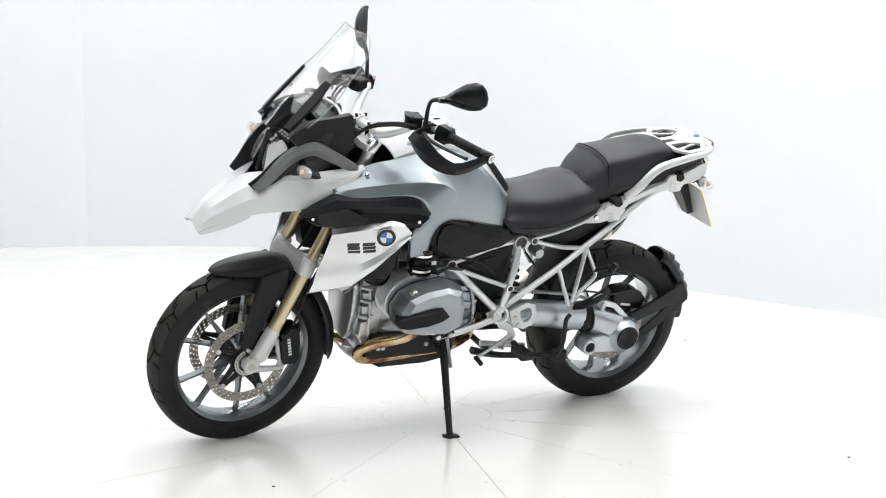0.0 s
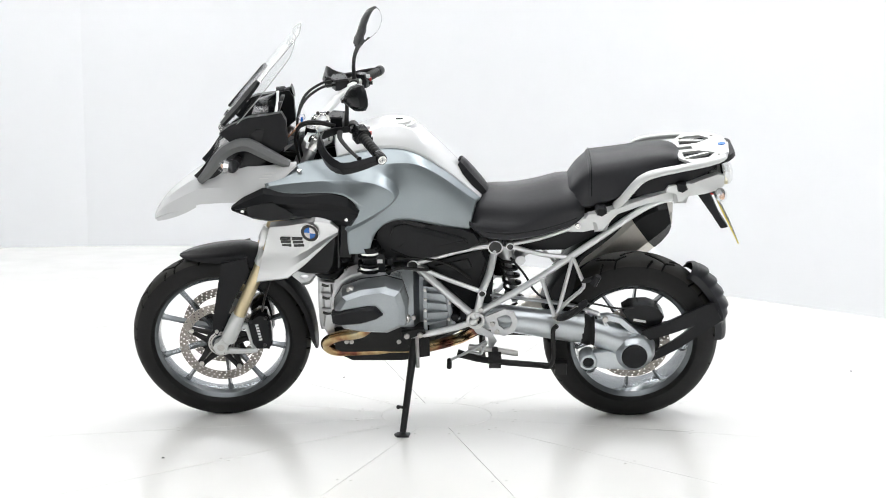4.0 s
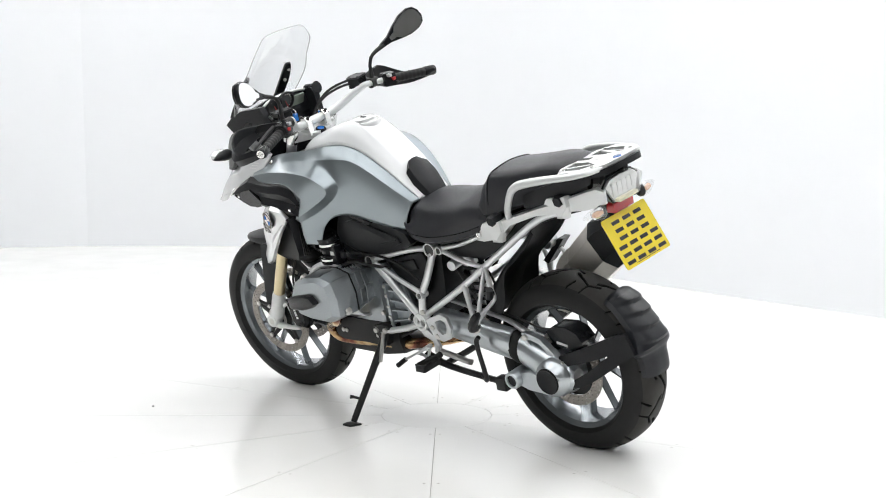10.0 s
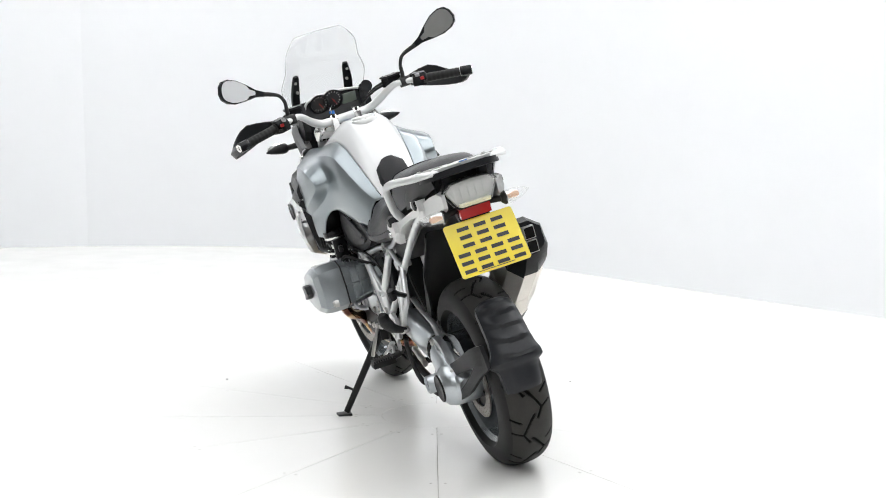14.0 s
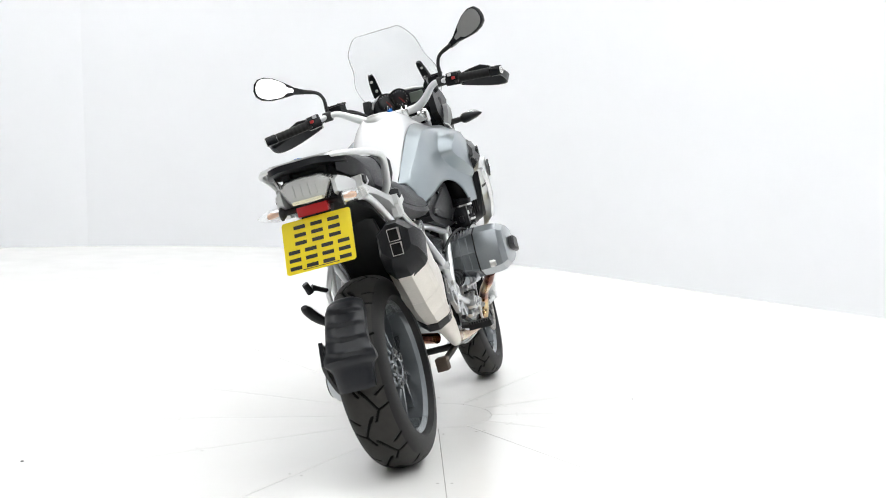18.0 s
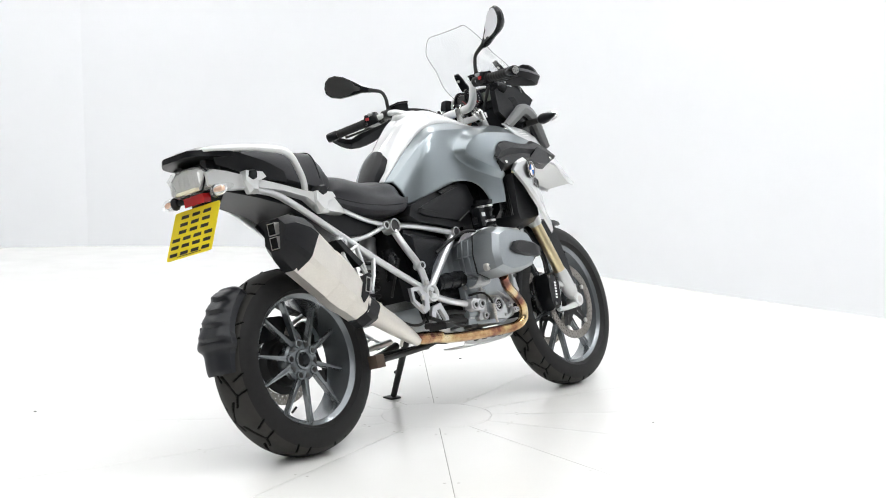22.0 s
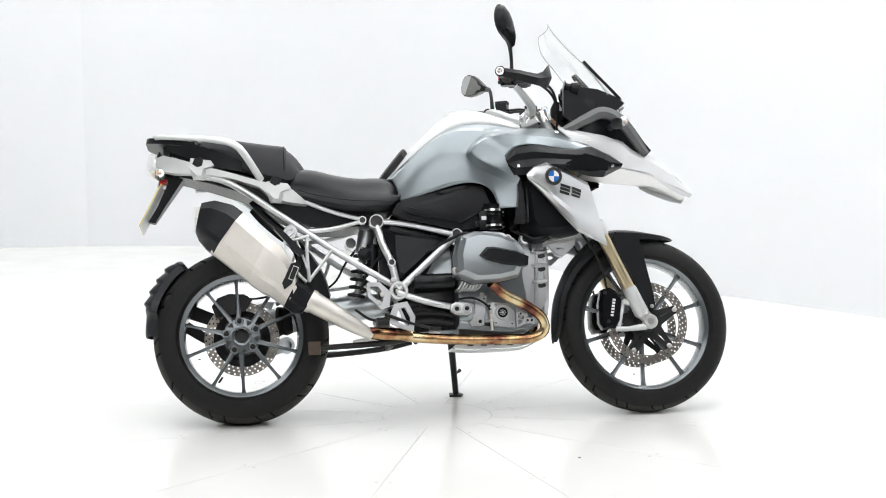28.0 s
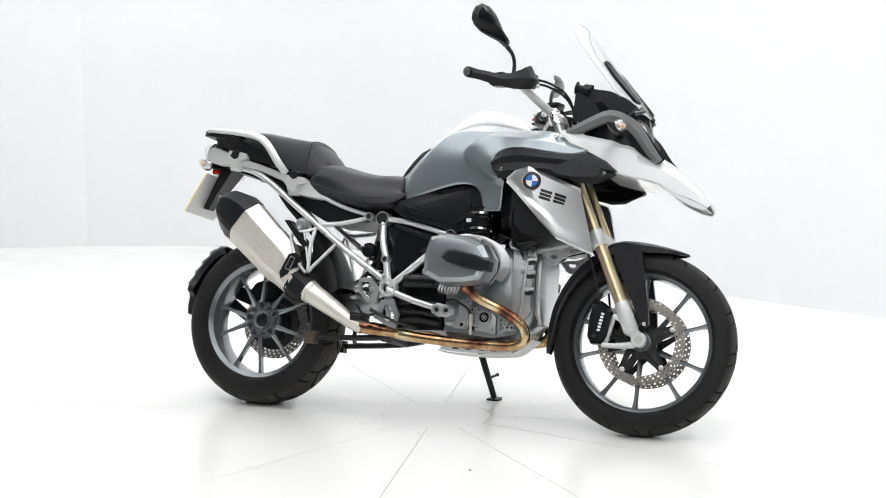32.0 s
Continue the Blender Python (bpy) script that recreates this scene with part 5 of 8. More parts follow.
    part("cable", bm, IRON, eng, "thin black cable")
    bm = bmesh.new()
    tube(bm, [(0.186, -0.165, 0.380), (0.189, -0.165, 0.306)], [0.006, 0.005], 10)
    for z in (0.372, 0.362, 0.352, 0.342):
        revolve(bm, [(0.005, z - 0.003), (0.0085, z - 0.002), (0.0085, z + 0.002), (0.005, z + 0.003)], 12, (0.187, -0.165, 0), axis=2)
    part("sensor", bm, STEEL, eng, "steel sensor")

    # hoses and wiring round the engine and the frame
    for pts, r in (([(0.17, 0.21, 0.655), (0.12, 0.20, 0.672), (0.06, 0.17, 0.655), (0.0, 0.13, 0.632)], 0.006), ([(0.245, 0.20, 0.66), (0.29, 0.19, 0.645), (0.31, 0.16, 0.60)], 0.0045),
                   ([(0.13, 0.18, 0.70), (0.05, 0.155, 0.69), (-0.05, 0.14, 0.66), (-0.13, 0.13, 0.60)], 0.0045), ([(-0.09, 0.11, 0.43), (-0.06, 0.13, 0.40), (0.0, 0.145, 0.372)], 0.005),
                   ([(0.155, -0.21, 0.64), (0.10, -0.19, 0.66), (0.04, -0.16, 0.64), (-0.04, -0.14, 0.60)], 0.006), ([(-0.16, -0.13, 0.40), (-0.20, -0.15, 0.36), (-0.25, -0.14, 0.36), (-0.30, -0.10, 0.40)], 0.005),
                   ([(-0.20, -0.10, 0.60), (-0.25, -0.11, 0.54), (-0.28, -0.10, 0.47)], 0.0045), ([(0.35, -0.13, 0.60), (0.33, -0.16, 0.645), (0.27, -0.18, 0.67)], 0.0045),
                   ([(-0.27, 0.08, 0.66), (-0.32, 0.09, 0.60), (-0.36, 0.085, 0.53), (-0.42, 0.09, 0.485)], 0.0042)):
        bm = bmesh.new()
        tube(bm, pts, r, 8, 5)
        part("hose", bm, IRON, eng, "thin black hose")
    def elbow(bm):
        tube(bm, [(0.430, 0.165, 0.672), (0.392, 0.178, 0.642), (0.350, 0.172, 0.634), (0.322, 0.150, 0.662), (0.315, 0.130, 0.700)], 0.017, 14, 5)
    both(elbow, "coolant_hose", SATIN, eng, "thick black coolant hose")
    for x, y, z in ((0.255, 0.215, 0.662), (0.150, 0.205, 0.70), (0.145, -0.20, 0.69), (-0.10, -0.128, 0.46)):
        bm = bmesh.new()
        box(bm, x - 0.010, x + 0.010, y - 0.008, y + 0.008, z - 0.012, z + 0.012, 0.003)
        part("connector", bm, BLACK, eng, "black insert connector")
    bm = bmesh.new()
    tube(bm, [(-0.175, -0.150, 0.395), (-0.160, -0.150, 0.345)], 0.011, 12)
    tube(bm, [(-0.178, -0.150, 0.405), (-0.182, -0.150, 0.418)], 0.015, 14)
    part("brake_cylinder", bm, SATIN, eng, "black rear brake cylinder")
    bm = bmesh.new()
    for k in range(14):
        a = math.tau * k / 14
        box(bm, -0.262 + 0.024 * math.cos(a) - 0.003, -0.262 + 0.024 * math.cos(a) + 0.003, -0.128, -0.108, 0.600 + 0.024 * math.sin(a) - 0.003, 0.600 + 0.024 * math.sin(a) + 0.003)
    revolve(bm, [(0.0, -0.126), (0.012, -0.126), (0.024, -0.122), (0.024, -0.106), (0.0, -0.106)], 20, (-0.262, 0, 0.600))
    part("damping_knob", bm, SATIN, eng, "toothed black damping knob")


build_engine()


# ---------------------------------------------------------------- exhaust
def build_exhaust():
    bm = bmesh.new()
    tube(bm, [(0.218, 0.240, 0.475), (0.262, 0.215, 0.430), (0.345, 0.165, 0.392), (0.392, 0.135, 0.352), (0.372, 0.122, 0.318), (0.30, 0.118, 0.312), (0.18, 0.118, 0.318), (0.04, 0.11, 0.322), (-0.08, 0.05, 0.325), (-0.16, -0.06, 0.315)], 0.0200, 16, 6)
    ex = part("exhaust", bm, HEAT, bike, "heat-tinted steel exhaust with a silencer")
    bm = bmesh.new()
    tube(bm, [(0.180, -0.245, 0.470), (0.228, -0.215, 0.432), (0.318, -0.172, 0.392), (0.376, -0.148, 0.350), (0.385, -0.135, 0.305), (0.345, -0.128, 0.280), (0.26, -0.124, 0.276), (0.10, -0.122, 0.279), (-0.05, -0.122, 0.288), (-0.15, -0.128, 0.300), (-0.25, -0.140, 0.308)], 0.0185, 16, 6)
    part("header_pipe", bm, HEAT, ex, "brown heat-tinted header pipe")
    def flange(bm, s=1):
        revolve(bm, [(0.020, -0.006), (0.032, -0.006), (0.032, 0.006), (0.020, 0.006)], 20, (0.20, 0.243, 0.482), closed=True, axis=2)
    both(flange, "header_flange", BOLT, ex)
    bm = bmesh.new()
    tube(bm, [(-0.10, -0.125, 0.300), (-0.20, -0.135, 0.306), (-0.27, -0.146, 0.312)], [0.021, 0.025, 0.020], 18, 4)
    part("collector", bm, HEAT, ex, "straw-coloured collector")
    bm = bmesh.new()
    tube(bm, [(-0.245, -0.145, 0.300), (-0.30, -0.152, 0.332), (-0.38, -0.160, 0.380), (-0.47, -0.168, 0.432)], [0.018, 0.027, 0.035, 0.041], 20, 4)
    part("link_pipe", bm, STEEL, ex, "conical brushed steel link pipe")
    bm = bmesh.new()
    revolve(bm, [(0.038, -0.008), (0.0435, -0.008), (0.0435, 0.008), (0.038, 0.008)], 24, closed=True, axis=0)
    turned(bm, Matrix.Translation((-0.462, -0.167, 0.427)) @ Matrix.Rotation(radians(30), 4, "Y"))
    part("pipe_clamp", bm, STEEL, ex, "steel clamp")

    def ring(top, bot, yc, hw, k=1.0):
        t, b = Vector((top[0], 0, top[1])), Vector((bot[0], 0, bot[1]))
        c, h = (t + b) / 2, (t - b) / 2 * k
        hw *= k
        return [(c + h * v) + Vector((0, yc - hw * w, 0)) for v, w in ((1, -0.35), (1.0, 0.30), (0.62, 0.82), (0.5, 1.0), (-0.42, 1.0), (-0.62, 0.86), (-1, 0.2), (-1, -0.45), (-0.5, -1.0), (0.5, -1.0))]
    bm = bmesh.new()
    loft(bm, [ring((-0.500, 0.492), (-0.552, 0.410), -0.164, 0.058), ring((-0.540, 0.590), (-0.605, 0.447), -0.168, 0.064), ring((-0.600, 0.650), (-0.680, 0.500), -0.173, 0.066), ring((-0.713, 0.760), (-0.817, 0.609), -0.185, 0.068)], 1, 1)
    muf = part("silencer", bm, STEEL, ex, "angular brushed steel silencer", 24)
    bm = bmesh.new()
    loft(bm, [ring((-0.436, 0.449), (-0.497, 0.386), -0.158, 0.044), ring((-0.460, 0.480), (-0.527, 0.386), -0.160, 0.056), ring((-0.505, 0.508), (-0.560, 0.412), -0.164, 0.0595)], 1, 1)
    part("front_collar", bm, BLACK, ex, "black silencer collar", 25)
    bm = bmesh.new()
    loft(bm, [ring((-0.700, 0.748), (-0.806, 0.603), -0.184, 0.0695, 1.02), ring((-0.735, 0.776), (-0.832, 0.622), -0.186, 0.070), ring((-0.800, 0.794), (-0.858, 0.655), -0.186, 0.064), ring((-0.845, 0.786), (-0.868, 0.680), -0.186, 0.050)], 1, 1)
    part("end_cap", bm, BLACK, ex, "matt black silencer end cap", 24)
    for dz in (0.0, -0.046):
        bm = bmesh.new()
        hole_prism(bm, [(-0.208, 0.772 + dz), (-0.172, 0.772 + dz), (-0.172, 0.732 + dz), (-0.208, 0.732 + dz)], [(-0.206, 0.770 + dz), (-0.174, 0.770 + dz), (-0.174, 0.734 + dz), (-0.206, 0.734 + dz)], -0.871, -0.840, axis=0)
        part("outlet", bm, BOLT, ex, "square outlet with a thin steel rim")
        # dark block paints the shade inside the outlet
        bm = bmesh.new()
        prism(bm, [(-0.206, 0.770 + dz), (-0.174, 0.770 + dz), (-0.174, 0.734 + dz), (-0.206, 0.734 + dz)], -0.8695, -0.8655, axis=0)
        part("outlet_shade", bm, RECESS_SHADE, ex)
    # front sleeve of the silencer, a little proud, with its slanted end
    bm = bmesh.new()
    loft(bm, [ring((-0.544, 0.594), (-0.609, 0.450), -0.168, 0.064, 1.018), ring((-0.562, 0.614), (-0.634, 0.466), -0.170, 0.0648, 1.045), ring((-0.598, 0.648), (-0.678, 0.499), -0.173, 0.066, 1.045), ring((-0.606, 0.656), (-0.686, 0.505), -0.173, 0.066, 1.01)], 1, 1)
    part("sleeve", bm, STEEL, ex, "pressed steel band of the silencer", 25)
    bm = bmesh.new()
    bolt(bm, (-0.862, -0.186, 0.690), 0.006, 0.004, (-1, 0, -0.2), 10)
    part("cap_screw", bm, BOLT, ex)
    bm = bmesh.new()
    loft(bm, [[(-0.500, y, 0.590), (-0.520, y, 0.610), (-0.590, y, 0.690), (-0.565, y, 0.690), (-0.480, y, 0.600)] for y in (-0.15, -0.19)], 1, 1)
    part("hanger_bracket", bm, BLACK, ex, "black silencer bracket")
    bm = bmesh.new()
    revolve(bm, [(0.0, -0.012), (0.006, -0.012), (0.007, -0.016), (0.013, -0.016), (0.015, -0.010), (0.023, -0.010), (0.025, -0.004), (0.025, 0.03)], 28, (-0.531, -0.152, 0.682))
    part("hanger_bolt", bm, CAST, ex, "bright silencer hanger bolt")
    # skid plate
    bm = bmesh.new()
    sheet(bm, [[(0.045, y, 0.250), (0.12, y, 0.243), (0.28, y, 0.246), (0.345, y, 0.262), (0.400, y * 0.9, 0.310)] for y in (-0.105, -0.07, -0.03, 0.0)], 0.004, 2, 3)
    for s in (-1,):
        sheet(bm, [[(0.05, s * 0.1, 0.252), (0.12, s * 0.1, 0.246), (0.28, s * 0.1, 0.248), (0.345, s * 0.1, 0.264)], [(0.07, s * 0.106, 0.270), (0.12, s * 0.106, 0.272), (0.27, s * 0.106, 0.272), (0.33, s * 0.106, 0.280)]], 0.003, 1, 3)
    skid = part("skid_plate", bm, RAIL, bike, "aluminium skid plate with slots")
    # solid black blocks for the slots, their shade in the colour
    for x in (0.115, 0.165, 0.215, 0.262):
        def slot(bm, x=x):
            prism(bm, [(x - 0.012, 0.256), (x + 0.010, 0.256), (x + 0.015, 0.264), (x - 0.008, 0.264)], -0.1095, -0.1045)
        bm = bmesh.new()
        slot(bm)
        part("slot", bm, INK_AND_SHADE, skid)


build_exhaust()


# ---------------------------------------------------------------- swing arm, shock, stands, rear guard
def build_rear():
    bm = bmesh.new()
    def ring(x, y, z, rx, rz, n=14):
        return [(x, y + rx * math.cos(math.tau * k / n), z + rz * math.sin(math.tau * k / n)) for k in range(n)]
    loft(bm, [ring(-0.17, 0.098, 0.440, 0.044, 0.048), ring(-0.30, 0.108, 0.430, 0.042, 0.052), ring(-0.44, 0.112, 0.410, 0.042, 0.056), ring(-0.535, 0.112, 0.398, 0.043, 0.058)], 3, 1)
    arm = part("swing_arm", bm, DRIVE, bike, "silver single-sided swing arm")
    bm = bmesh.new()
    loft(bm, [ring(-0.515, 0.112, 0.398, 0.039, 0.052), ring(-0.545, 0.112, 0.392, 0.046, 0.060), ring(-0.560, 0.112, 0.388, 0.039, 0.052), ring(-0.578, 0.112, 0.384, 0.046, 0.058), ring(-0.592, 0.112, 0.380, 0.040, 0.050)], 2, 1)
    part("rubber_boot", bm, RUBBER, arm, "black rubber shaft boot")
    bm = bmesh.new()
    loft(bm, [ring(-0.572, 0.115, 0.386, 0.044, 0.056), ring(-0.63, 0.118, 0.365, 0.050, 0.060), ring(-0.70, 0.122, 0.335, 0.054, 0.066), ring(-0.765, 0.122, 0.318, 0.044, 0.055), ring(-0.790, 0.118, 0.315, 0.026, 0.032)], 3, 1)
    revolve(bm, [(0.0, 0.060), (0.070, 0.060), (0.072, 0.10), (0.070, 0.150), (0.062, 0.172), (0.050, 0.182), (0.048, 0.187), (0.0, 0.187)], 40, REAR)
    prism(bm, [(-0.532, 0.318), (-0.535, 0.275), (-0.60, 0.262), (-0.70, 0.252), (-0.74, 0.29), (-0.62, 0.33)], 0.120, 0.165, 0.01)
    part("final_drive", bm, DRIVE, arm, "silver final drive housing")
    bm = bmesh.new()
    revolve(bm, [(0.0, 0.1882), (0.020, 0.1882), (0.024, 0.1895), (0.036, 0.1895), (0.043, 0.1925), (0.046, 0.190), (0.047, 0.184)], 36, REAR)
    part("drive_cap", bm, BLACK, arm, "round black hub cap")
    bm = bmesh.new()
    revolve(bm, [(0.020, 0.120), (0.031, 0.120), (0.031, 0.186), (0.028, 0.190), (0.021, 0.190), (0.020, 0.182)], 30, (-0.549, 0, 0.297))
    part("torque_eye", bm, DRIVE, arm, "silver pivot eye")
    bm = bmesh.new()
    revolve(bm, [(0.0, 0.183), (0.0215, 0.183), (0.0215, 0.13)], 24, (-0.549, 0, 0.297))
    part("eye_plug", bm, SATIN, arm, "black insert")
    bm = bmesh.new()
    tube(bm, [(-0.20, 0.075, 0.515), (-0.36, 0.092, 0.500), (-0.50, 0.10, 0.480), (-0.585, 0.110, 0.452)], [0.011, 0.011, 0.011, 0.014], 10, 3, flat=0.6)
    part("torque_arm", bm, CAST, arm, "slim torque arm")
    bm = bmesh.new()
    hole_prism(bm, [(-0.590, 0.460), (-0.620, 0.462), (-0.668, 0.448), (-0.752, 0.372), (-0.715, 0.350), (-0.635, 0.352)], [(-0.612, 0.436), (-0.626, 0.440), (-0.660, 0.430), (-0.715, 0.378), (-0.705, 0.372), (-0.650, 0.380)], 0.118, 0.142)
    part("drive_arm", bm, DRIVE, arm, "open cast arm of the final drive")
    bm = bmesh.new()
    bolt(bm, (-0.608, 0.146, 0.448), 0.011, 0.008, (0, 1, 0), 14)
    part("arm_bolt", bm, BOLT, arm)
    # rear caliper
    bm = bmesh.new()
    loft(bm, [[(-0.672, y, 0.462), (-0.70, y, 0.482), (-0.76, y, 0.485), (-0.80, y, 0.470), (-0.822, y, 0.440), (-0.808, y, 0.402), (-0.76, y, 0.405), (-0.70, y, 0.418)] for y in (0.035, 0.045, 0.095, 0.108)], 1, 1)
    cal = part("rear_caliper", bm, SATIN, bike, "black rear brake caliper")
    bm = bmesh.new()
    prism(bm, [(-0.712, 0.424), (-0.758, 0.416), (-0.757, 0.425), (-0.713, 0.433)], 0.108, 0.1095)
    part("caliper_lettering", bm, PRINT, cal, "white maker's bar")
    bm = bmesh.new()
    tube(bm, [(-0.745, 0.10, 0.478), (-0.66, 0.11, 0.474), (-0.58, 0.10, 0.486), (-0.50, 0.08, 0.490), (-0.40, 0.06, 0.50)], 0.0038, 8, 5)
    part("brake_hose", bm, IRON, cal, "black brake hose")
    # rear guard over the tyre, pressed into overlapping waves
    bm = bmesh.new()
    keys = ((127, 0.052, 0.352), (129, 0.060, 0.360), (134, 0.064, 0.363), (142, 0.066, 0.362), (150, 0.068, 0.362), (156, 0.074, 0.361), (160, 0.084, 0.360), (163.5, 0.086, 0.357), (165.5, 0.070, 0.350), (168, 0.064, 0.347), (177, 0.060, 0.344), (179, 0.058, 0.341))
    rows = []
    for k in range(66):
        a = 127 + 0.8 * k
        i = max(q for q in range(len(keys) - 1) if keys[q][0] <= a)
        f = min(1, (a - keys[i][0]) / (keys[i + 1][0] - keys[i][0]))
        w, r = keys[i][1] + f * (keys[i + 1][1] - keys[i][1]), keys[i][2] + f * (keys[i + 1][2] - keys[i][2])
        row = []
        for j in range(-11, 12):
            u = max(-1.0, min(1.0, j / 9))
            rr = r + 0.004 - 0.022 * abs(u) ** 3.2 - (0.012 * (abs(j) - 9) if abs(j) > 9 else 0)
            if 131 < a < 163:
                p = ((a - 131) / 7.6 + 0.35 * u * u + 0.16 * u) % 1.0
                rr += 0.0115 * (1 - abs(u) ** 4) * (p * 1.25 if p < 0.8 else (1 - p) * 5.0)
            c, s = math.cos(radians(a)), math.sin(radians(a))
            row.append((REAR.x + rr * c, w * u + 0.006, REAR.z + rr * s))
        rows.append(row)
    sheet(bm, rows, 0.004, 1, 1)
    guard = part("rear_mudguard", bm, GUARD, bike, "black wavy rear tyre guard", smooth=32)
    bm = bmesh.new()
    loft(bm, [[(-0.740, 0.128, 0.395), (-0.735, 0.128, 0.352), (-0.735, 0.142, 0.352), (-0.740, 0.142, 0.395)], [(-0.84, 0.118, 0.432), (-0.85, 0.118, 0.385), (-0.85, 0.134, 0.385), (-0.84, 0.134, 0.432)],
              [(-0.94, 0.105, 0.476), (-0.955, 0.105, 0.420), (-0.955, 0.120, 0.420), (-0.94, 0.120, 0.476)], [(-1.00, 0.088, 0.492), (-1.02, 0.088, 0.430), (-1.02, 0.102, 0.430), (-1.00, 0.102, 0.492)]], 3, 1)
    part("guard_arm", bm, BLACK, guard, "black mudguard arm")
    bm = bmesh.new()
    loft(bm, [[(-0.76, 0.132, 0.300), (-0.77, 0.132, 0.276), (-0.77, 0.146, 0.276), (-0.76, 0.146, 0.300)], [(-0.85, 0.122, 0.352), (-0.865, 0.122, 0.318), (-0.865, 0.134, 0.318), (-0.85, 0.134, 0.352)],
              [(-0.95, 0.106, 0.425), (-0.97, 0.106, 0.385), (-0.97, 0.118, 0.385), (-0.95, 0.118, 0.425)], [(-1.01, 0.09, 0.470), (-1.03, 0.09, 0.42), (-1.03, 0.102, 0.42), (-1.01, 0.102, 0.470)]], 3, 1)
    part("guard_arm", bm, BLACK, guard, "black mudguard arm")
    for c in ((-0.752, 0.146, 0.372), (-0.768, 0.148, 0.290)):
        bm = bmesh.new()
        bolt(bm, c, 0.008, 0.005, (0, 1, 0), 12)
        part("arm_bolt", bm, BOLT, guard)
    # shock absorber
    bm = bmesh.new()
    tube(bm, [(-0.245, -0.01, 0.70), (-0.262, -0.01, 0.62)], 0.030, 18)
    tube(bm, [(-0.262, -0.01, 0.62), (-0.29, -0.01, 0.45)], 0.012, 12)
    shock = part("rear_shock", bm, CAST, bike, "rear shock absorber with a black spring")
    bm = bmesh.new()
    pts = [(-0.262 - 0.028 * k / 60 + 0.030 * math.cos(k * 0.62), -0.01 + 0.030 * math.sin(k * 0.62), 0.625 - 0.17 * k / 60) for k in range(61)]
    tube(bm, pts, 0.0062, 8)
    part("spring", bm, IRON, shock, "black coil spring")
    bm = bmesh.new()
    tube(bm, [(-0.30, 0.075, 0.672), (-0.305, 0.125, 0.668)], [0.020, 0.018], 18)
    part("preload_knob", bm, CAST, shock, "silver preload knob")
    bm = bmesh.new()
    tube(bm, [(-0.23, -0.08, 0.64), (-0.235, -0.08, 0.53)], 0.022, 16)
    part("reservoir", bm, SATIN, shock, "black shock reservoir")
    # inner rear mudguard
    bm = bmesh.new()
    rows = []
    for x, z in ((-0.395, 0.45), (-0.415, 0.52), (-0.452, 0.59), (-0.505, 0.655), (-0.57, 0.715), (-0.625, 0.765), (-0.665, 0.812)):
        dr = 0.045 if x > -0.5 else 0.012
        rows.append([(x - dr, 0.088, z - dr), (x, 0.078, z), (x + 0.005, 0.0, z + 0.012), (x, -0.078, z), (x - dr, -0.088, z - dr)])
    sheet(bm, rows, 0.005, 3, 3)
    part("inner_mudguard", bm, BLACK, bike, "black inner rear mudguard")
    # dark tail body under the seat
    bm = bmesh.new()
    loft(bm, [[(-0.22, -w, 0.715), (-0.22, w, 0.715), (-0.22, w, 0.78), (-0.22, -w, 0.78)] for w in (0.10,)] +
         [[(-0.46, -0.115, 0.705), (-0.46, 0.115, 0.705), (-0.46, 0.125, 0.82), (-0.46, -0.125, 0.82)], [(-0.70, -0.105, 0.838), (-0.70, 0.105, 0.838), (-0.70, 0.105, 0.905), (-0.70, -0.105, 0.905)],
          [(-0.93, -0.085, 0.905), (-0.93, 0.085, 0.905), (-0.93, 0.085, 0.955), (-0.93, -0.085, 0.955)]], 2, 1)
    part("tail_tray", bm, BLACK, bike, "black plastic under-seat tray")
    # side stand
    piv, foot = Vector((0.072, 0.160, 0.372)), Vector((0.112, 0.362, 0.112))
    bm = bmesh.new()
    tube(bm, [piv, piv.lerp(foot, 0.35), foot], [0.0175, 0.0135, 0.0115], 14, 4)
    stand = part("side_stand", bm, IRON, bike, "black steel side stand, folded out")
    bm = bmesh.new()
    a = radians(-LEAN)
    fm = Matrix.Translation(foot + Vector((0, 0.006, -0.001))) @ Matrix.Rotation(a, 4, "X")
    prism(bm, [(-0.026, -0.020), (0.020, -0.026), (0.030, 0.0), (0.020, 0.030), (-0.022, 0.030)], -0.0095, -0.0015, 0.002, axis=2)
    turned(bm, fm)
    part("stand_foot", bm, IRON, stand, "flat stand foot")
    bm = bmesh.new()
    q = piv.lerp(foot, 0.74)
    tube(bm, [q, q + Vector((0.018, 0.018, 0.014)), q + Vector((0.026, 0.030, 0.020))], [0.0055, 0.005, 0.008], 8)
    part("stand_tang", bm, IRON, stand)
    bm = bmesh.new()
    tube(bm, [piv + Vector((-0.008, 0.012, 0.02)), piv.lerp(foot, 0.30) + Vector((-0.024, 0, 0))], 0.007, 10)
    part("stand_spring", bm, BOLT, stand, "steel return spring")
    bm = bmesh.new()
    prism(bm, [(0.028, 0.402), (0.040, 0.418), (0.072, 0.420), (0.118, 0.408), (0.122, 0.385), (0.098, 0.378), (0.092, 0.345), (0.056, 0.340), (0.048, 0.378)], 0.140, 0.170, 0.004)
    part("stand_bracket", bm, IRON, stand, "black stand bracket")
    for x, z in ((0.052, 0.400), (0.100, 0.396), (0.072, 0.362)):
        bm = bmesh.new()
        bolt(bm, (x, 0.174, z), 0.010, 0.006, (0, 1, 0), 12)
        part("bracket_bolt", bm, BOLT, stand)
    # centre stand, folded up
    bm = bmesh.new()
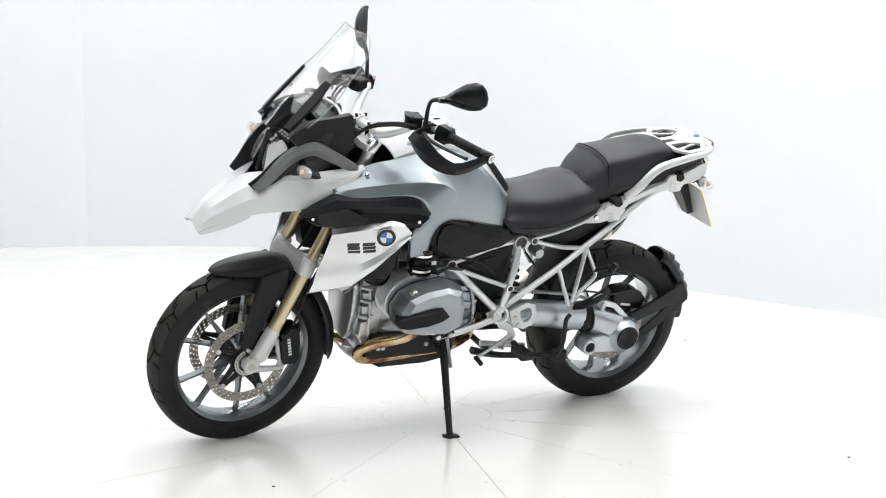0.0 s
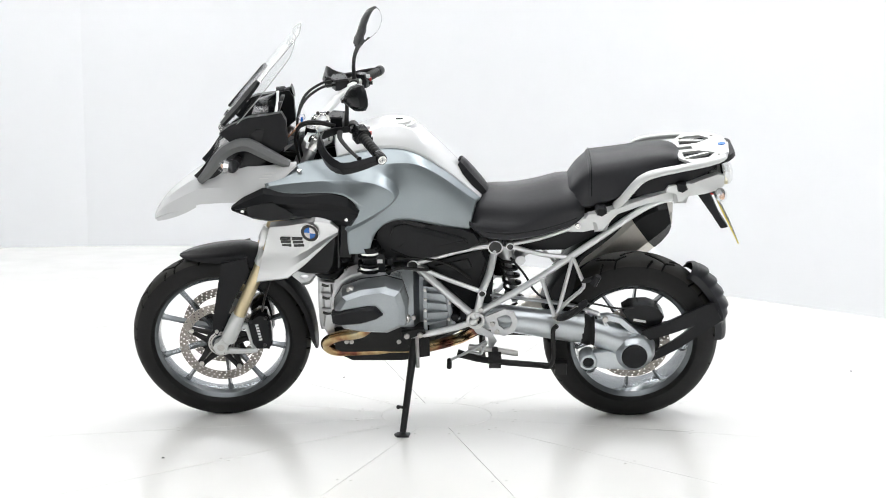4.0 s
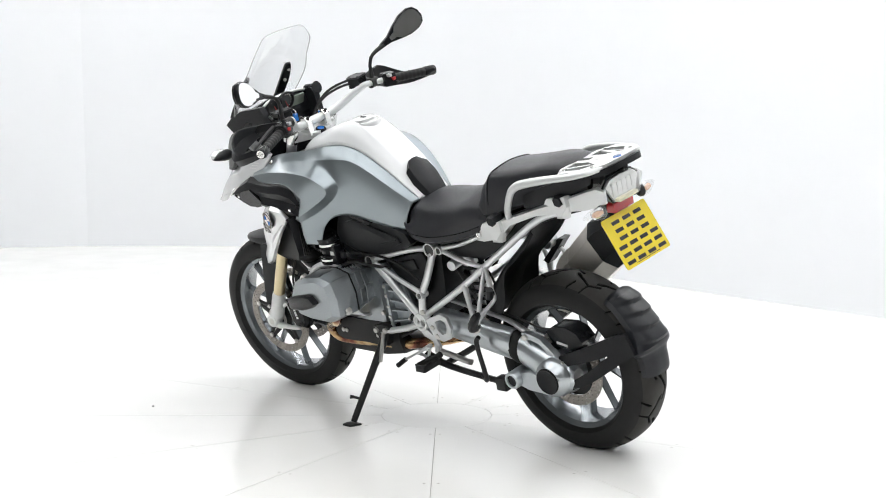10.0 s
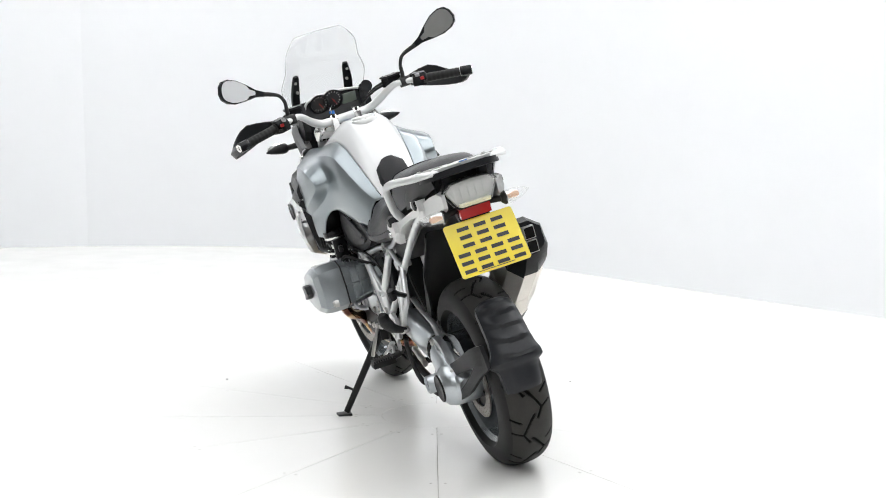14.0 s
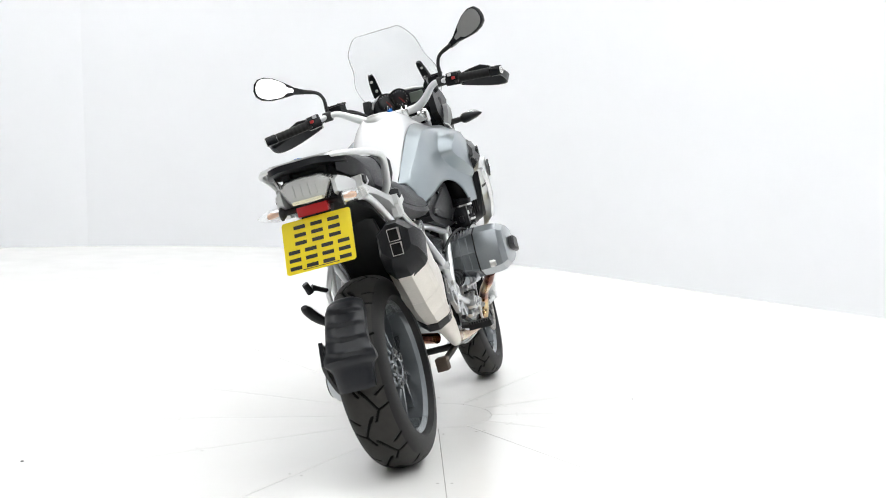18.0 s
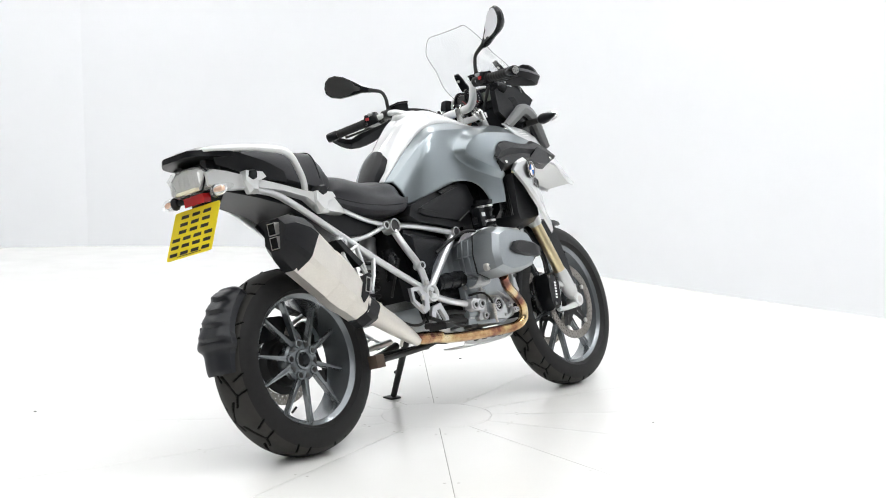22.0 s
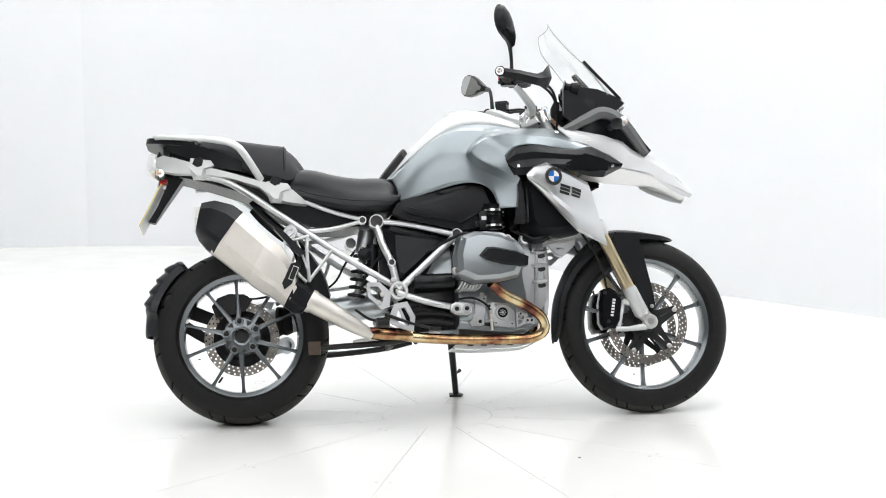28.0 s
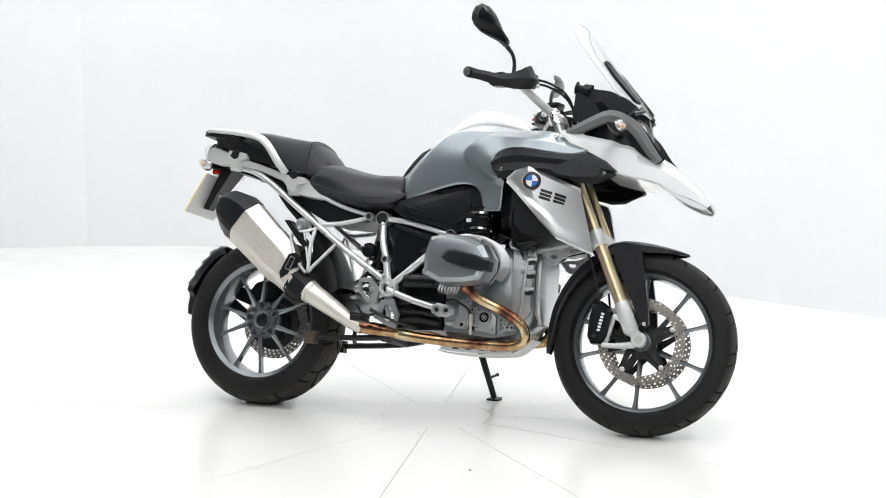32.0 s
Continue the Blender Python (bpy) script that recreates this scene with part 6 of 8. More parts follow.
    tube(bm, [(-0.08, 0.115, 0.300), (-0.20, 0.122, 0.272), (-0.44, 0.128, 0.252)], [0.018, 0.014, 0.013], 10, 3, flat=0.8)
    tube(bm, [(-0.08, -0.115, 0.300), (-0.20, -0.122, 0.275), (-0.44, -0.128, 0.262)], [0.018, 0.014, 0.013], 10, 3, flat=0.8)
    tube(bm, [(-0.17, -0.12, 0.275), (-0.17, 0.12, 0.275)], 0.012, 10)
    centre = part("centre_stand", bm, IRON, bike, "black centre stand, folded up")
    for s, z in ((1, 0.245), (-1, 0.256)):
        bm = bmesh.new()
        box(bm, -0.475, -0.432, min(s * 0.108, s * 0.150), max(s * 0.108, s * 0.150), z - 0.018, z + 0.028, 0.005)
        part("stand_pad", bm, IRON if s > 0 else RUST, centre, "worn stand foot")
    bm = bmesh.new()
    tube(bm, [(-0.36, 0.13, 0.262), (-0.41, 0.165, 0.27), (-0.425, 0.185, 0.33), (-0.420, 0.19, 0.42), (-0.435, 0.19, 0.445)], 0.0085, 10, 5)
    part("stand_lever", bm, IRON, centre, "curved black stand lever")
    bm = bmesh.new()
    tube(bm, [(-0.12, 0.10, 0.318), (-0.30, 0.118, 0.300)], 0.011, 10)
    part("stand_spring", bm, BOLT, centre, "steel stand spring")


build_rear()


# ---------------------------------------------------------------- fork, front guard, brakes
FD = Vector((0.417, 0, -0.909))


def fork_at(z, y=0.104):
    return Vector((0.605 + (0.685 - z) * 0.459, y, z))


def mirrored(build, name, material, parent, label="", smooth=38):
    return both(build, name, material, parent, label, smooth, STEER)


def build_fork():
    bm = bmesh.new()
    loft(bm, [[(x, y, z) for x, y in ((0.345, -0.03), (0.345, 0.03), (0.385, 0.112), (0.435, 0.122), (0.445, 0.09), (0.435, 0.03), (0.435, -0.03), (0.445, -0.09), (0.435, -0.122), (0.385, -0.112))] for z in (1.082, 1.104)], 1, 1)
    bmesh.ops.rotate(bm, cent=HEAD, matrix=Matrix.Rotation(radians(-8), 3, "Y"), verts=bm.verts)
    fork = steered("front_fork", bm, RAIL, bike, "front fork with gold tubes and silver clamps")
    def stub(bm):
        tube(bm, [fork_at(1.10), fork_at(0.90)], 0.0190, 20)
    mirrored(stub, "fork_stub", CAST, fork, "silver upper fork end")
    def upper(bm):
        tube(bm, [fork_at(0.90), fork_at(0.66)], 0.0185, 20)
    mirrored(upper, "upper_tube", GOLD, fork, "gold anodised fork tube")
    def lower(bm):
        tube(bm, [fork_at(0.70), fork_at(0.44)], 0.0225, 22)
    mirrored(lower, "lower_tube", GOLD, fork, "gold anodised fork tube")
    def cap(bm):
        tube(bm, [fork_at(1.085), fork_at(1.118), fork_at(1.125)], [0.024, 0.024, 0.019], 20)
        tube(bm, [fork_at(1.125), fork_at(1.134)], 0.010, 6)
    mirrored(cap, "fork_cap", CHROME, fork, "bright fork cap")
    def collar(bm):
        tube(bm, [fork_at(0.705), fork_at(0.700), fork_at(0.655), fork_at(0.650)], [0.025, 0.028, 0.028, 0.025], 22)
    mirrored(collar, "fork_collar", RAIL, fork, "silver fork collar")
    bm = bmesh.new()
    loft(bm, [[(0.60, y, 0.655), (0.64, y, 0.655), (0.63, y, 0.70), (0.60, y, 0.70)] for y in (-0.10, -0.05, 0.05, 0.10)], 1, 1)
    steered("fork_bridge", bm, RAIL, fork, "silver lower fork bridge")
    def slider(bm):
        a, b = fork_at(0.455), fork_at(0.36)
        tube(bm, [a, a + FD * 0.01, b, b + FD * 0.012], [0.024, 0.0265, 0.0285, 0.022], 22)
        revolve(bm, [(0.0, 0.084), (0.026, 0.084), (0.027, 0.112), (0.024, 0.118), (0.014, 0.118), (0.012, 0.112), (0.0, 0.112)], 26, FRONT)
        loft(bm, [[(0.745, y, 0.345), (0.790, y, 0.300), (0.79, y, 0.352), (0.76, y, 0.385)] for y in (0.088, 0.116)], 1, 1)
        tube(bm, [(0.770, 0.100, 0.310), (0.70, 0.098, 0.302), (0.655, 0.094, 0.304)], [0.014, 0.009, 0.010], 10, 2)
        tube(bm, [(0.742, 0.100, 0.385), (0.705, 0.098, 0.400), (0.688, 0.095, 0.408)], [0.013, 0.010, 0.010], 10, 2)
        tube(bm, [(0.665, 0.094, 0.304), (0.690, 0.094, 0.408)], 0.008, 8)
    mirrored(slider, "fork_slider", RAIL, fork, "pale cast fork foot")
    # calipers
    def caliper(bm):
        out = [(0.684, 0.412), (0.672, 0.330), (0.658, 0.308), (0.612, 0.305), (0.598, 0.330), (0.600, 0.400), (0.612, 0.452), (0.640, 0.458), (0.668, 0.440)]
        loft(bm, [[(0.64 + (x - 0.64) * f, y, 0.38 + (z - 0.38) * f) for x, z in out] for y, f in ((0.030, 0.88), (0.042, 1.0), (0.094, 1.0), (0.108, 0.86))], 1, 1)
    mirrored(caliper, "front_caliper", SATIN, fork, "black four-piston brake caliper")
    def letters(bm):
        for k in range(6):
            z, x = 0.348 + 0.0115 * k, 0.633 + 0.0022 * k
            prism(bm, [(x + 0.011, z), (x, z + 0.002), (x + 0.0016, z + 0.0095), (x + 0.0126, z + 0.0075)], 0.1082, 0.1094)
    mirrored(letters, "caliper_lettering", PRINT, fork, "white maker's bar")
    for x, z in ((0.625, 0.33), (0.617, 0.438), (0.672, 0.425)):
        def bl(bm, x=x, z=z):
            bolt(bm, (x, 0.108, z), 0.007, 0.004, (0, 1, 0), 10)
        mirrored(bl, "caliper_bolt", IRON, fork)
    def hose(bm):
        tube(bm, [(0.63, 0.09, 0.455), (0.615, 0.10, 0.52), (0.585, 0.09, 0.60), (0.53, 0.08, 0.70), (0.46, 0.07, 0.86)], 0.0042, 8, 5)
    mirrored(hose, "brake_hose", IRON, fork, "black brake hose")
    # front mudguard
    bm = bmesh.new()
    rows = []
    crown = ((0.918, 0.650, 0.004, 0.003), (0.900, 0.656, 0.026, 0.010), (0.868, 0.665, 0.046, 0.020), (0.825, 0.674, 0.059, 0.030), (0.775, 0.682, 0.067, 0.040), (0.725, 0.686, 0.072, 0.048),
             (0.675, 0.684, 0.074, 0.052), (0.625, 0.664, 0.074, 0.050), (0.570, 0.621, 0.073, 0.044), (0.505, 0.547, 0.071, 0.034), (0.458, 0.450, 0.065, 0.028), (0.441, 0.370, 0.058, 0.026), (0.437, 0.310, 0.045, 0.020), (0.438, 0.268, 0.020, 0.008))
    for x, z, w, drop in crown:
        u = (Vector((x, 0, z)) - FRONT).normalized()
        if z > 0.64:
            u = (u * 0.35 + Vector((0, 0, 1))).normalized()
        def P(y, d):
            return (x - u.x * d, y, z - u.z * d)
        rows.append([P(w * 1.04, drop), P(w, drop * 0.45), P(w * 0.74, min(0.012, drop * 0.3)), P(w * 0.28, 0.002), P(0, 0.0), P(-w * 0.28, 0.002), P(-w * 0.74, min(0.012, drop * 0.3)), P(-w, drop * 0.45), P(-w * 1.04, drop)])
    sheet(bm, rows, 0.004, 4, 2)
    guard = steered("front_mudguard", bm, BLACK, bike, "matt black front mudguard")
    def strut(bm):
        loft(bm, [[(x, y + 0.03 * (0.66 - z) * 0.6, z) for x, z in ((0.672, 0.668), (0.765, 0.648), (0.782, 0.560), (0.806, 0.440), (0.812, 0.385), (0.796, 0.366), (0.775, 0.400), (0.720, 0.520), (0.668, 0.610))] for y in (0.068, 0.072, 0.088, 0.091)], 1, 1)
    mirrored(strut, "mudguard_strut", BLACK, guard, "black mudguard side strut")
    def sc(bm):
        bolt(bm, (0.797, 0.101, 0.385), 0.007, 0.004, (0, 1, 0), 10)
    mirrored(sc, "strut_screw", BOLT, guard)
    # long lever and front shock
    bm = bmesh.new()
    tube(bm, [(0.34, 0.085, 0.62), (0.46, 0.07, 0.655), (0.60, 0.0, 0.675)], 0.016, 10, 3)
    tube(bm, [(0.34, -0.085, 0.62), (0.46, -0.07, 0.655), (0.60, 0.0, 0.675)], 0.016, 10, 3)
    part("front_control_arm", bm, RAIL, bike, "silver front control arm")
    bm = bmesh.new()
    tube(bm, [(0.50, 0, 0.68), (0.44, 0, 0.80), (0.38, 0, 0.95)], 0.035, 16)
    part("front_shock", bm, SATIN, bike, "black front shock absorber")


build_fork()


# ---------------------------------------------------------------- handlebar and controls
def build_bar():
    pts = [(0.160 + 0.03, 0.443, 1.180), (0.228, 0.345, 1.192), (0.272, 0.225, 1.206), (0.300, 0.188, 1.200), (0.352, 0.138, 1.162), (0.378, 0.098, 1.142), (0.386, 0.055, 1.138), (0.386, 0.0, 1.138)]
    full = pts + [(x, -y, z) for x, y, z in pts[-2::-1]]
    bm = bmesh.new()
    tube(bm, full, [0.011] * 3 + [0.0125, 0.015, 0.016, 0.016, 0.016, 0.016, 0.016, 0.015, 0.0125] + [0.011] * 3, 16, 5)
    bar = steered("handlebar", bm, RAIL, bike, "silver tapered handlebar")
    def clamp(bm):
        prism(bm, [(0.362, 1.092), (0.410, 1.098), (0.410, 1.150), (0.396, 1.162), (0.376, 1.162), (0.362, 1.148)], 0.034, 0.060, 0.004)
    mirrored(clamp, "bar_clamp", CHROME, bar, "bright bar clamp")
    for x in (0.368, 0.404):
        def bl(bm, x=x):
            bolt(bm, (x, 0.047, 1.160), 0.006, 0.005, (0, 0, 1), 10)
        mirrored(bl, "clamp_bolt", IRON, bar)
    a, b = Vector((0.196, 0.430, 1.1815)), Vector((0.240, 0.312, 1.195))
    def grip(bm):
        d = (b - a)
        n = 15
        path, radii = [], []
        for k in range(n):
            path += [a + d * (k / n), a + d * ((k + 0.75) / n)]
            radii += [0.0172, 0.0172] if k % 2 else [0.0165, 0.0165]
        path.append(b)
        radii.append(0.0185)
        tube(bm, path, radii, 18)
        tube(bm, [b, b + d * 0.05], 0.021, 18)
    mirrored(grip, "grip", RUBBER, bar, "black ribbed rubber grip")
    e = Vector((0.188, 0.452, 1.179))
    u = (a - b).normalized()
    def weight(bm):
        tube(bm, [e - u * 0.022, e - u * 0.018, e + u * 0.016, e + u * 0.022], [0.016, 0.019, 0.019, 0.017], 20)
    mirrored(weight, "bar_end", SATIN, bar, "black bar end weight")
    def ringb(bm):
        tube(bm, [e + u * 0.021, e + u * 0.0235, e + u * 0.0235, e + u * 0.021], [0.0150, 0.0145, 0.0095, 0.0090], 18)
    mirrored(ringb, "bar_end_bolt", CHROME, bar, "bright bar end bolt")
    def switch(bm):
        c, d = b - u * 0.028, -u
        m = Matrix.Translation(c) @ d.to_track_quat("Y", "Z").to_matrix().to_4x4()
        q = bmesh.new()
        prism(q, [(-0.022, -0.024), (0.026, -0.022), (0.030, 0.004), (0.018, 0.026), (-0.014, 0.028), (-0.026, 0.008)], -0.024, 0.026, 0.005)
        turned(q, m)
        me = bpy.data.meshes.new("tmp")
        q.to_mesh(me)
        q.free()
        bm.from_mesh(me)
        bpy.data.meshes.remove(me)
    mirrored(switch, "switch_housing", SATIN, bar, "black switch housing")
    for dz, dy, mt, nm in ((0.004, 0.0, SWITCH, "red_button"), (0.018, 0.014, CAST, "grey_button"), (-0.012, -0.010, IRON, "black_button")):
        def bt(bm, dz=dz, dy=dy):
            c = b - u * (0.028 + dy)
            box(bm, c.x - 0.036, c.x - 0.020, c.y - 0.007, c.y + 0.007, c.z + dz - 0.005, c.z + dz + 0.006, 0.002)
        mirrored(bt, nm, mt, bar)
    # levers
    def lever(bm):
        tube(bm, [(0.320, 0.262, 1.200), (0.318, 0.300, 1.190), (0.295, 0.360, 1.180), (0.262, 0.430, 1.172), (0.255, 0.444, 1.172)], [0.010, 0.008, 0.007, 0.0065, 0.009], 10, 4, flat=0.7)
    mirrored(lever, "lever", IRON, bar, "black hand lever")
    # reservoirs
    def pot(bm):
        loft(bm, [[(0.300, 0.180, z), (0.340, 0.166, z), (0.355, 0.196, z), (0.350, 0.230, z), (0.312, 0.236, z)] for z in (1.200, 1.206, 1.230, 1.235)], 1, 1)
    pots = mirrored(pot, "fluid_reservoir", SATIN, bar, "black brake fluid reservoir")
    def lid(bm):
        loft(bm, [[(0.297, 0.177, z), (0.341, 0.162, z), (0.358, 0.196, z), (0.352, 0.233, z), (0.310, 0.239, z)] for z in (1.2352, 1.242)], 1, 1)
        for x, y in ((0.306, 0.186), (0.336, 0.174), (0.343, 0.222), (0.317, 0.228)):
            bolt(bm, (x, y, 1.243), 0.003, 0.0015, (0, 0, 1), 8)
    mirrored(lid, "reservoir_lid", BLACK, bar, "black lid with screws")
    def clampb(bm):
        revolve(bm, [(0.012, -0.016), (0.019, -0.016), (0.019, 0.016), (0.012, 0.016)], 18, (0.276, 0.232, 1.205), closed=True)
    mirrored(clampb, "lever_clamp", IRON, bar)
    # cables
    for dy, dz in ((0.0, 0.0), (0.012, 0.012)):
        def cable(bm, dy=dy, dz=dz):
            tube(bm, [(0.335, 0.23 + dy, 1.205 + dz), (0.395, 0.19 + dy, 1.205 + dz), (0.455, 0.13 + dy, 1.175 + dz), (0.480, 0.075, 1.11), (0.470, 0.05, 1.02), (0.45, 0.045, 0.93)], 0.0048, 8, 6)
        mirrored(cable, "cable", IRON, bar, "black control cable")
    # mirrors, each set by hand
    def mirror_set(sy, base, bend, neck, C, MN):
        base, bend, neck, C, MN = (Vector(q) for q in (base, bend, neck, C, MN))
        axis = (C - neck).normalized()
        MN = (MN - axis * MN.dot(axis)).normalized()
        side = MN.cross(axis)
        bm = bmesh.new()
        tube(bm, [base, base.lerp(bend, 0.5), bend - Vector((0, 0, 0.012)), bend + (neck - bend) * 0.25 + Vector((0, 0, 0.008)), neck], [0.0095, 0.0075, 0.0065, 0.0065, 0.009], 12, 5)
        part("mirror_stem", bm, IRON, bar, "thin black mirror stem")
        prof = [(-0.114, 0.009), (-0.076, 0.014), (-0.035, 0.031), (0.010, 0.046), (0.048, 0.047), (0.072, 0.036), (0.083, 0.014)]
        outline = [(q, w) for q, w in prof] + [(q, -w * 0.9) for q, w in prof[::-1]]
        bm = bmesh.new()
        loft(bm, [[C + axis * (q * f) + side * (w * f) + MN * dep for q, w in outline] for f, dep in ((0.96, 0.006), (1.0, 0.002), (1.0, -0.008), (0.90, -0.021), (0.62, -0.033), (0.22, -0.041))], 1, 1)
        part("mirror_housing", bm, SATIN, bar, "black teardrop mirror housing", 30)
        bm = bmesh.new()
        loft(bm, [[C + axis * (0.008 + (q - 0.008) * (0.90 if q > -0.05 else 0.62)) + side * (w * 0.88) + MN * dep for q, w in outline] for dep in (0.001, 0.0072)], 1, 2)
        part("mirror_glass", bm, MIRROR, bar, "mirror glass")
    mirror_set(1, (0.285, 0.230, 1.192), (0.281, 0.230, 1.280), (0.276, 0.300, 1.318), (0.234, 0.393, 1.354), (-0.92, -0.36, 0.10))
    mirror_set(-1, (0.289, -0.234, 1.205), (0.290, -0.240, 1.292), (0.274, -0.312, 1.334), (0.236, -0.395, 1.380), (-0.92, 0.36, 0.10))
    # hand guards
    rows = [[(0.175, 0.455, 1.168), (0.245, 0.470, 1.145), (0.305, 0.465, 1.130), (0.348, 0.425, 1.132), (0.374, 0.360, 1.150), (0.372, 0.290, 1.174)],
            [(0.172, 0.462, 1.180), (0.252, 0.481, 1.163), (0.316, 0.476, 1.150), (0.362, 0.436, 1.168), (0.390, 0.362, 1.186), (0.384, 0.285, 1.194)],
            [(0.176, 0.456, 1.192), (0.254, 0.470, 1.176), (0.314, 0.464, 1.166), (0.358, 0.430, 1.196), (0.376, 0.378, 1.226), (0.370, 0.290, 1.212)]]
    def hg(bm):
        sheet(bm, rows, 0.005, 1, 2)
    mirrored(hg, "hand_guard", BLACK, bar, "black plastic hand guard", 24)
    def hgs(bm):
        bolt(bm, (0.386, 0.292, 1.178), 0.007, 0.006, (0.8, -0.4, 0), 10)
    mirrored(hgs, "guard_screw", BOLT, bar)
    def hgb(bm):
        loft(bm, [[(0.372, 0.292, z0), (0.384, 0.296, z0), (0.384, 0.296, z1), (0.372, 0.292, z1)] for z0, z1 in ((1.186, 1.214),)] +
             [[(0.330, 0.262, 1.192), (0.342, 0.258, 1.192), (0.342, 0.258, 1.214), (0.330, 0.262, 1.214)], [(0.285, 0.252, 1.194), (0.295, 0.244, 1.194), (0.295, 0.244, 1.212), (0.285, 0.252, 1.212)]], 2, 1)
    mirrored(hgb, "guard_bracket", BLACK, bar, "black guard bracket")
    # badge on the top clamp, ignition
    bm = bmesh.new()
    revolve(bm, [(0.0, 0.006), (0.018, 0.006), (0.021, 0.0), (0.021, -0.01)], 28, axis=2)
    turned(bm, Matrix.Translation((0.366, 0, 1.100)) @ Matrix.Rotation(radians(-12), 4, "Y"))
    steered("badge", bm, SATIN, bar, "round dark badge on the clamp")
    bm = bmesh.new()
    revolve(bm, [(0.0, 0.0075), (0.012, 0.0075), (0.013, 0.006)], 24, axis=2)
    turned(bm, Matrix.Translation((0.366, 0, 1.100)) @ Matrix.Rotation(radians(-12), 4, "Y"))
    steered("badge_centre", bm, BLUE, bar, "blue and white centre")
    bm = bmesh.new()
    tube(bm, [(0.432, 0.0, 1.085), (0.426, 0, 1.125)], [0.022, 0.020], 18)
    steered("ignition_lock", bm, SATIN, bar, "black ignition lock")


build_bar()


# ---------------------------------------------------------------- nose, screen, lights, instruments
def build_nose():
    L = [[(0.987, 0.0, 0.829), (0.989, 0.030, 0.825), (0.991, 0.054, 0.817), (0.988, 0.069, 0.810)],
         [(0.948, 0.0, 0.883), (0.947, 0.042, 0.876), (0.944, 0.067, 0.860), (0.940, 0.079, 0.833)],
         [(0.882, 0.0, 0.942), (0.881, 0.060, 0.930), (0.880, 0.090, 0.902), (0.878, 0.100, 0.853)],
         [(0.820, 0.0, 0.982), (0.820, 0.072, 0.968), (0.820, 0.110, 0.934), (0.820, 0.122, 0.882)],
         [(0.765, 0.056, 1.008), (0.765, 0.094, 0.988), (0.765, 0.128, 0.946), (0.765, 0.138, 0.894)],
         [(0.700, 0.112, 1.024), (0.700, 0.136, 1.000), (0.700, 0.152, 0.954), (0.700, 0.158, 0.902)],
         [(0.630, 0.142, 1.030), (0.630, 0.162, 1.004), (0.630, 0.176, 0.966), (0.630, 0.178, 0.925)],
         [(0.560, 0.158, 1.040), (0.560, 0.176, 1.018), (0.560, 0.188, 0.990), (0.560, 0.192, 0.962)],
         [(0.500, 0.168, 1.052), (0.500, 0.180, 1.040), (0.500, 0.188, 1.026), (0.500, 0.190, 1.012)],
         [(0.465, 0.170, 1.058), (0.465, 0.178, 1.054), (0.465, 0.184, 1.050), (0.465, 0.186, 1.044)]]
    bm = bmesh.new()
    sheet(bm, L, 0.005, 3, 1)
    sheet(bm, [flip(r) for r in L], -0.005, 3, 1)
    nose = part("beak", bm, WHITE, bike, "white gloss front beak", 20)
    bm = bmesh.new()
    sheet(bm, [[(0.974, y, 0.814) for y in (-0.058, 0, 0.058)], [(0.93, y, 0.836) for y in (-0.070, 0, 0.070)], [(0.83, y, 0.884) for y in (-0.11, 0, 0.11)], [(0.70, y, 0.905) for y in (-0.15, 0, 0.15)], [(0.60, y, 0.93) for y in (-0.17, 0, 0.17)]], 0.006, 2, 1)
    part("beak_underside", bm, WHITE, nose, "plain white underside of the beak")
    def step(bm):
        sheet(bm, [[(0.985, 0.066, 0.809), (0.979, 0.068, 0.800)], [(0.938, 0.077, 0.831), (0.933, 0.079, 0.813)], [(0.880, 0.098, 0.852), (0.875, 0.101, 0.841)], [(0.830, 0.118, 0.878), (0.830, 0.119, 0.871)]], 0.004, 3, 1)
    both(step, "beak_lip", WHITE, nose, "lower lip of the beak")
    for i in range(3):
        def slot(bm, i=i):
            x = 0.555 + 0.0 * i
            prism(bm, [(x, 0.0), (x + 0.032, 0.0), (x + 0.028, 0.003), (x - 0.004, 0.003)], 0.0, 0.0012)
            turned(bm, Matrix.Translation((-0.012 * i + 0.01, 0.1835 - 0.0015 * i, 0.998 + 0.010 * i)) @ Matrix.Rotation(radians(18), 4, "X"))
        both(slot, "vent_line", PRINT, nose)
    # dark nose between beak and headlight
    bm = bmesh.new()
    loft(bm, [[(0.800, -0.030, 0.950), (0.800, 0.030, 0.950), (0.794, 0.030, 0.965), (0.794, -0.030, 0.965)], [(0.760, -0.085, 0.955), (0.760, 0.085, 0.955), (0.745, 0.095, 1.005), (0.745, -0.095, 1.005)],
              [(0.680, -0.130, 0.93), (0.680, 0.130, 0.93), (0.680, 0.135, 1.10), (0.680, -0.135, 1.10)], [(0.60, -0.14, 0.95), (0.60, 0.14, 0.95), (0.60, 0.15, 1.165), (0.60, -0.15, 1.165)],
              [(0.54, -0.12, 1.00), (0.54, 0.12, 1.00), (0.545, 0.14, 1.16), (0.545, -0.14, 1.16)]], 1, 1)
    cowl = part("headlight_cowl", bm, SATIN, bike, "black headlight cowl")
    def cheek(bm):
        loft(bm, [[(x, y + 0.02 * (1.2 - z), z) for x, z in ((0.728, 1.150), (0.690, 1.178), (0.628, 1.205), (0.560, 1.214), (0.512, 1.222), (0.498, 1.195), (0.494, 1.110), (0.540, 1.072), (0.600, 1.085), (0.680, 1.108))] for y in (0.118, 0.126, 0.138, 0.144)], 1, 1)
    both(cheek, "cowl_cheek", BLACK, cowl, "black cowl cheek under the screen")
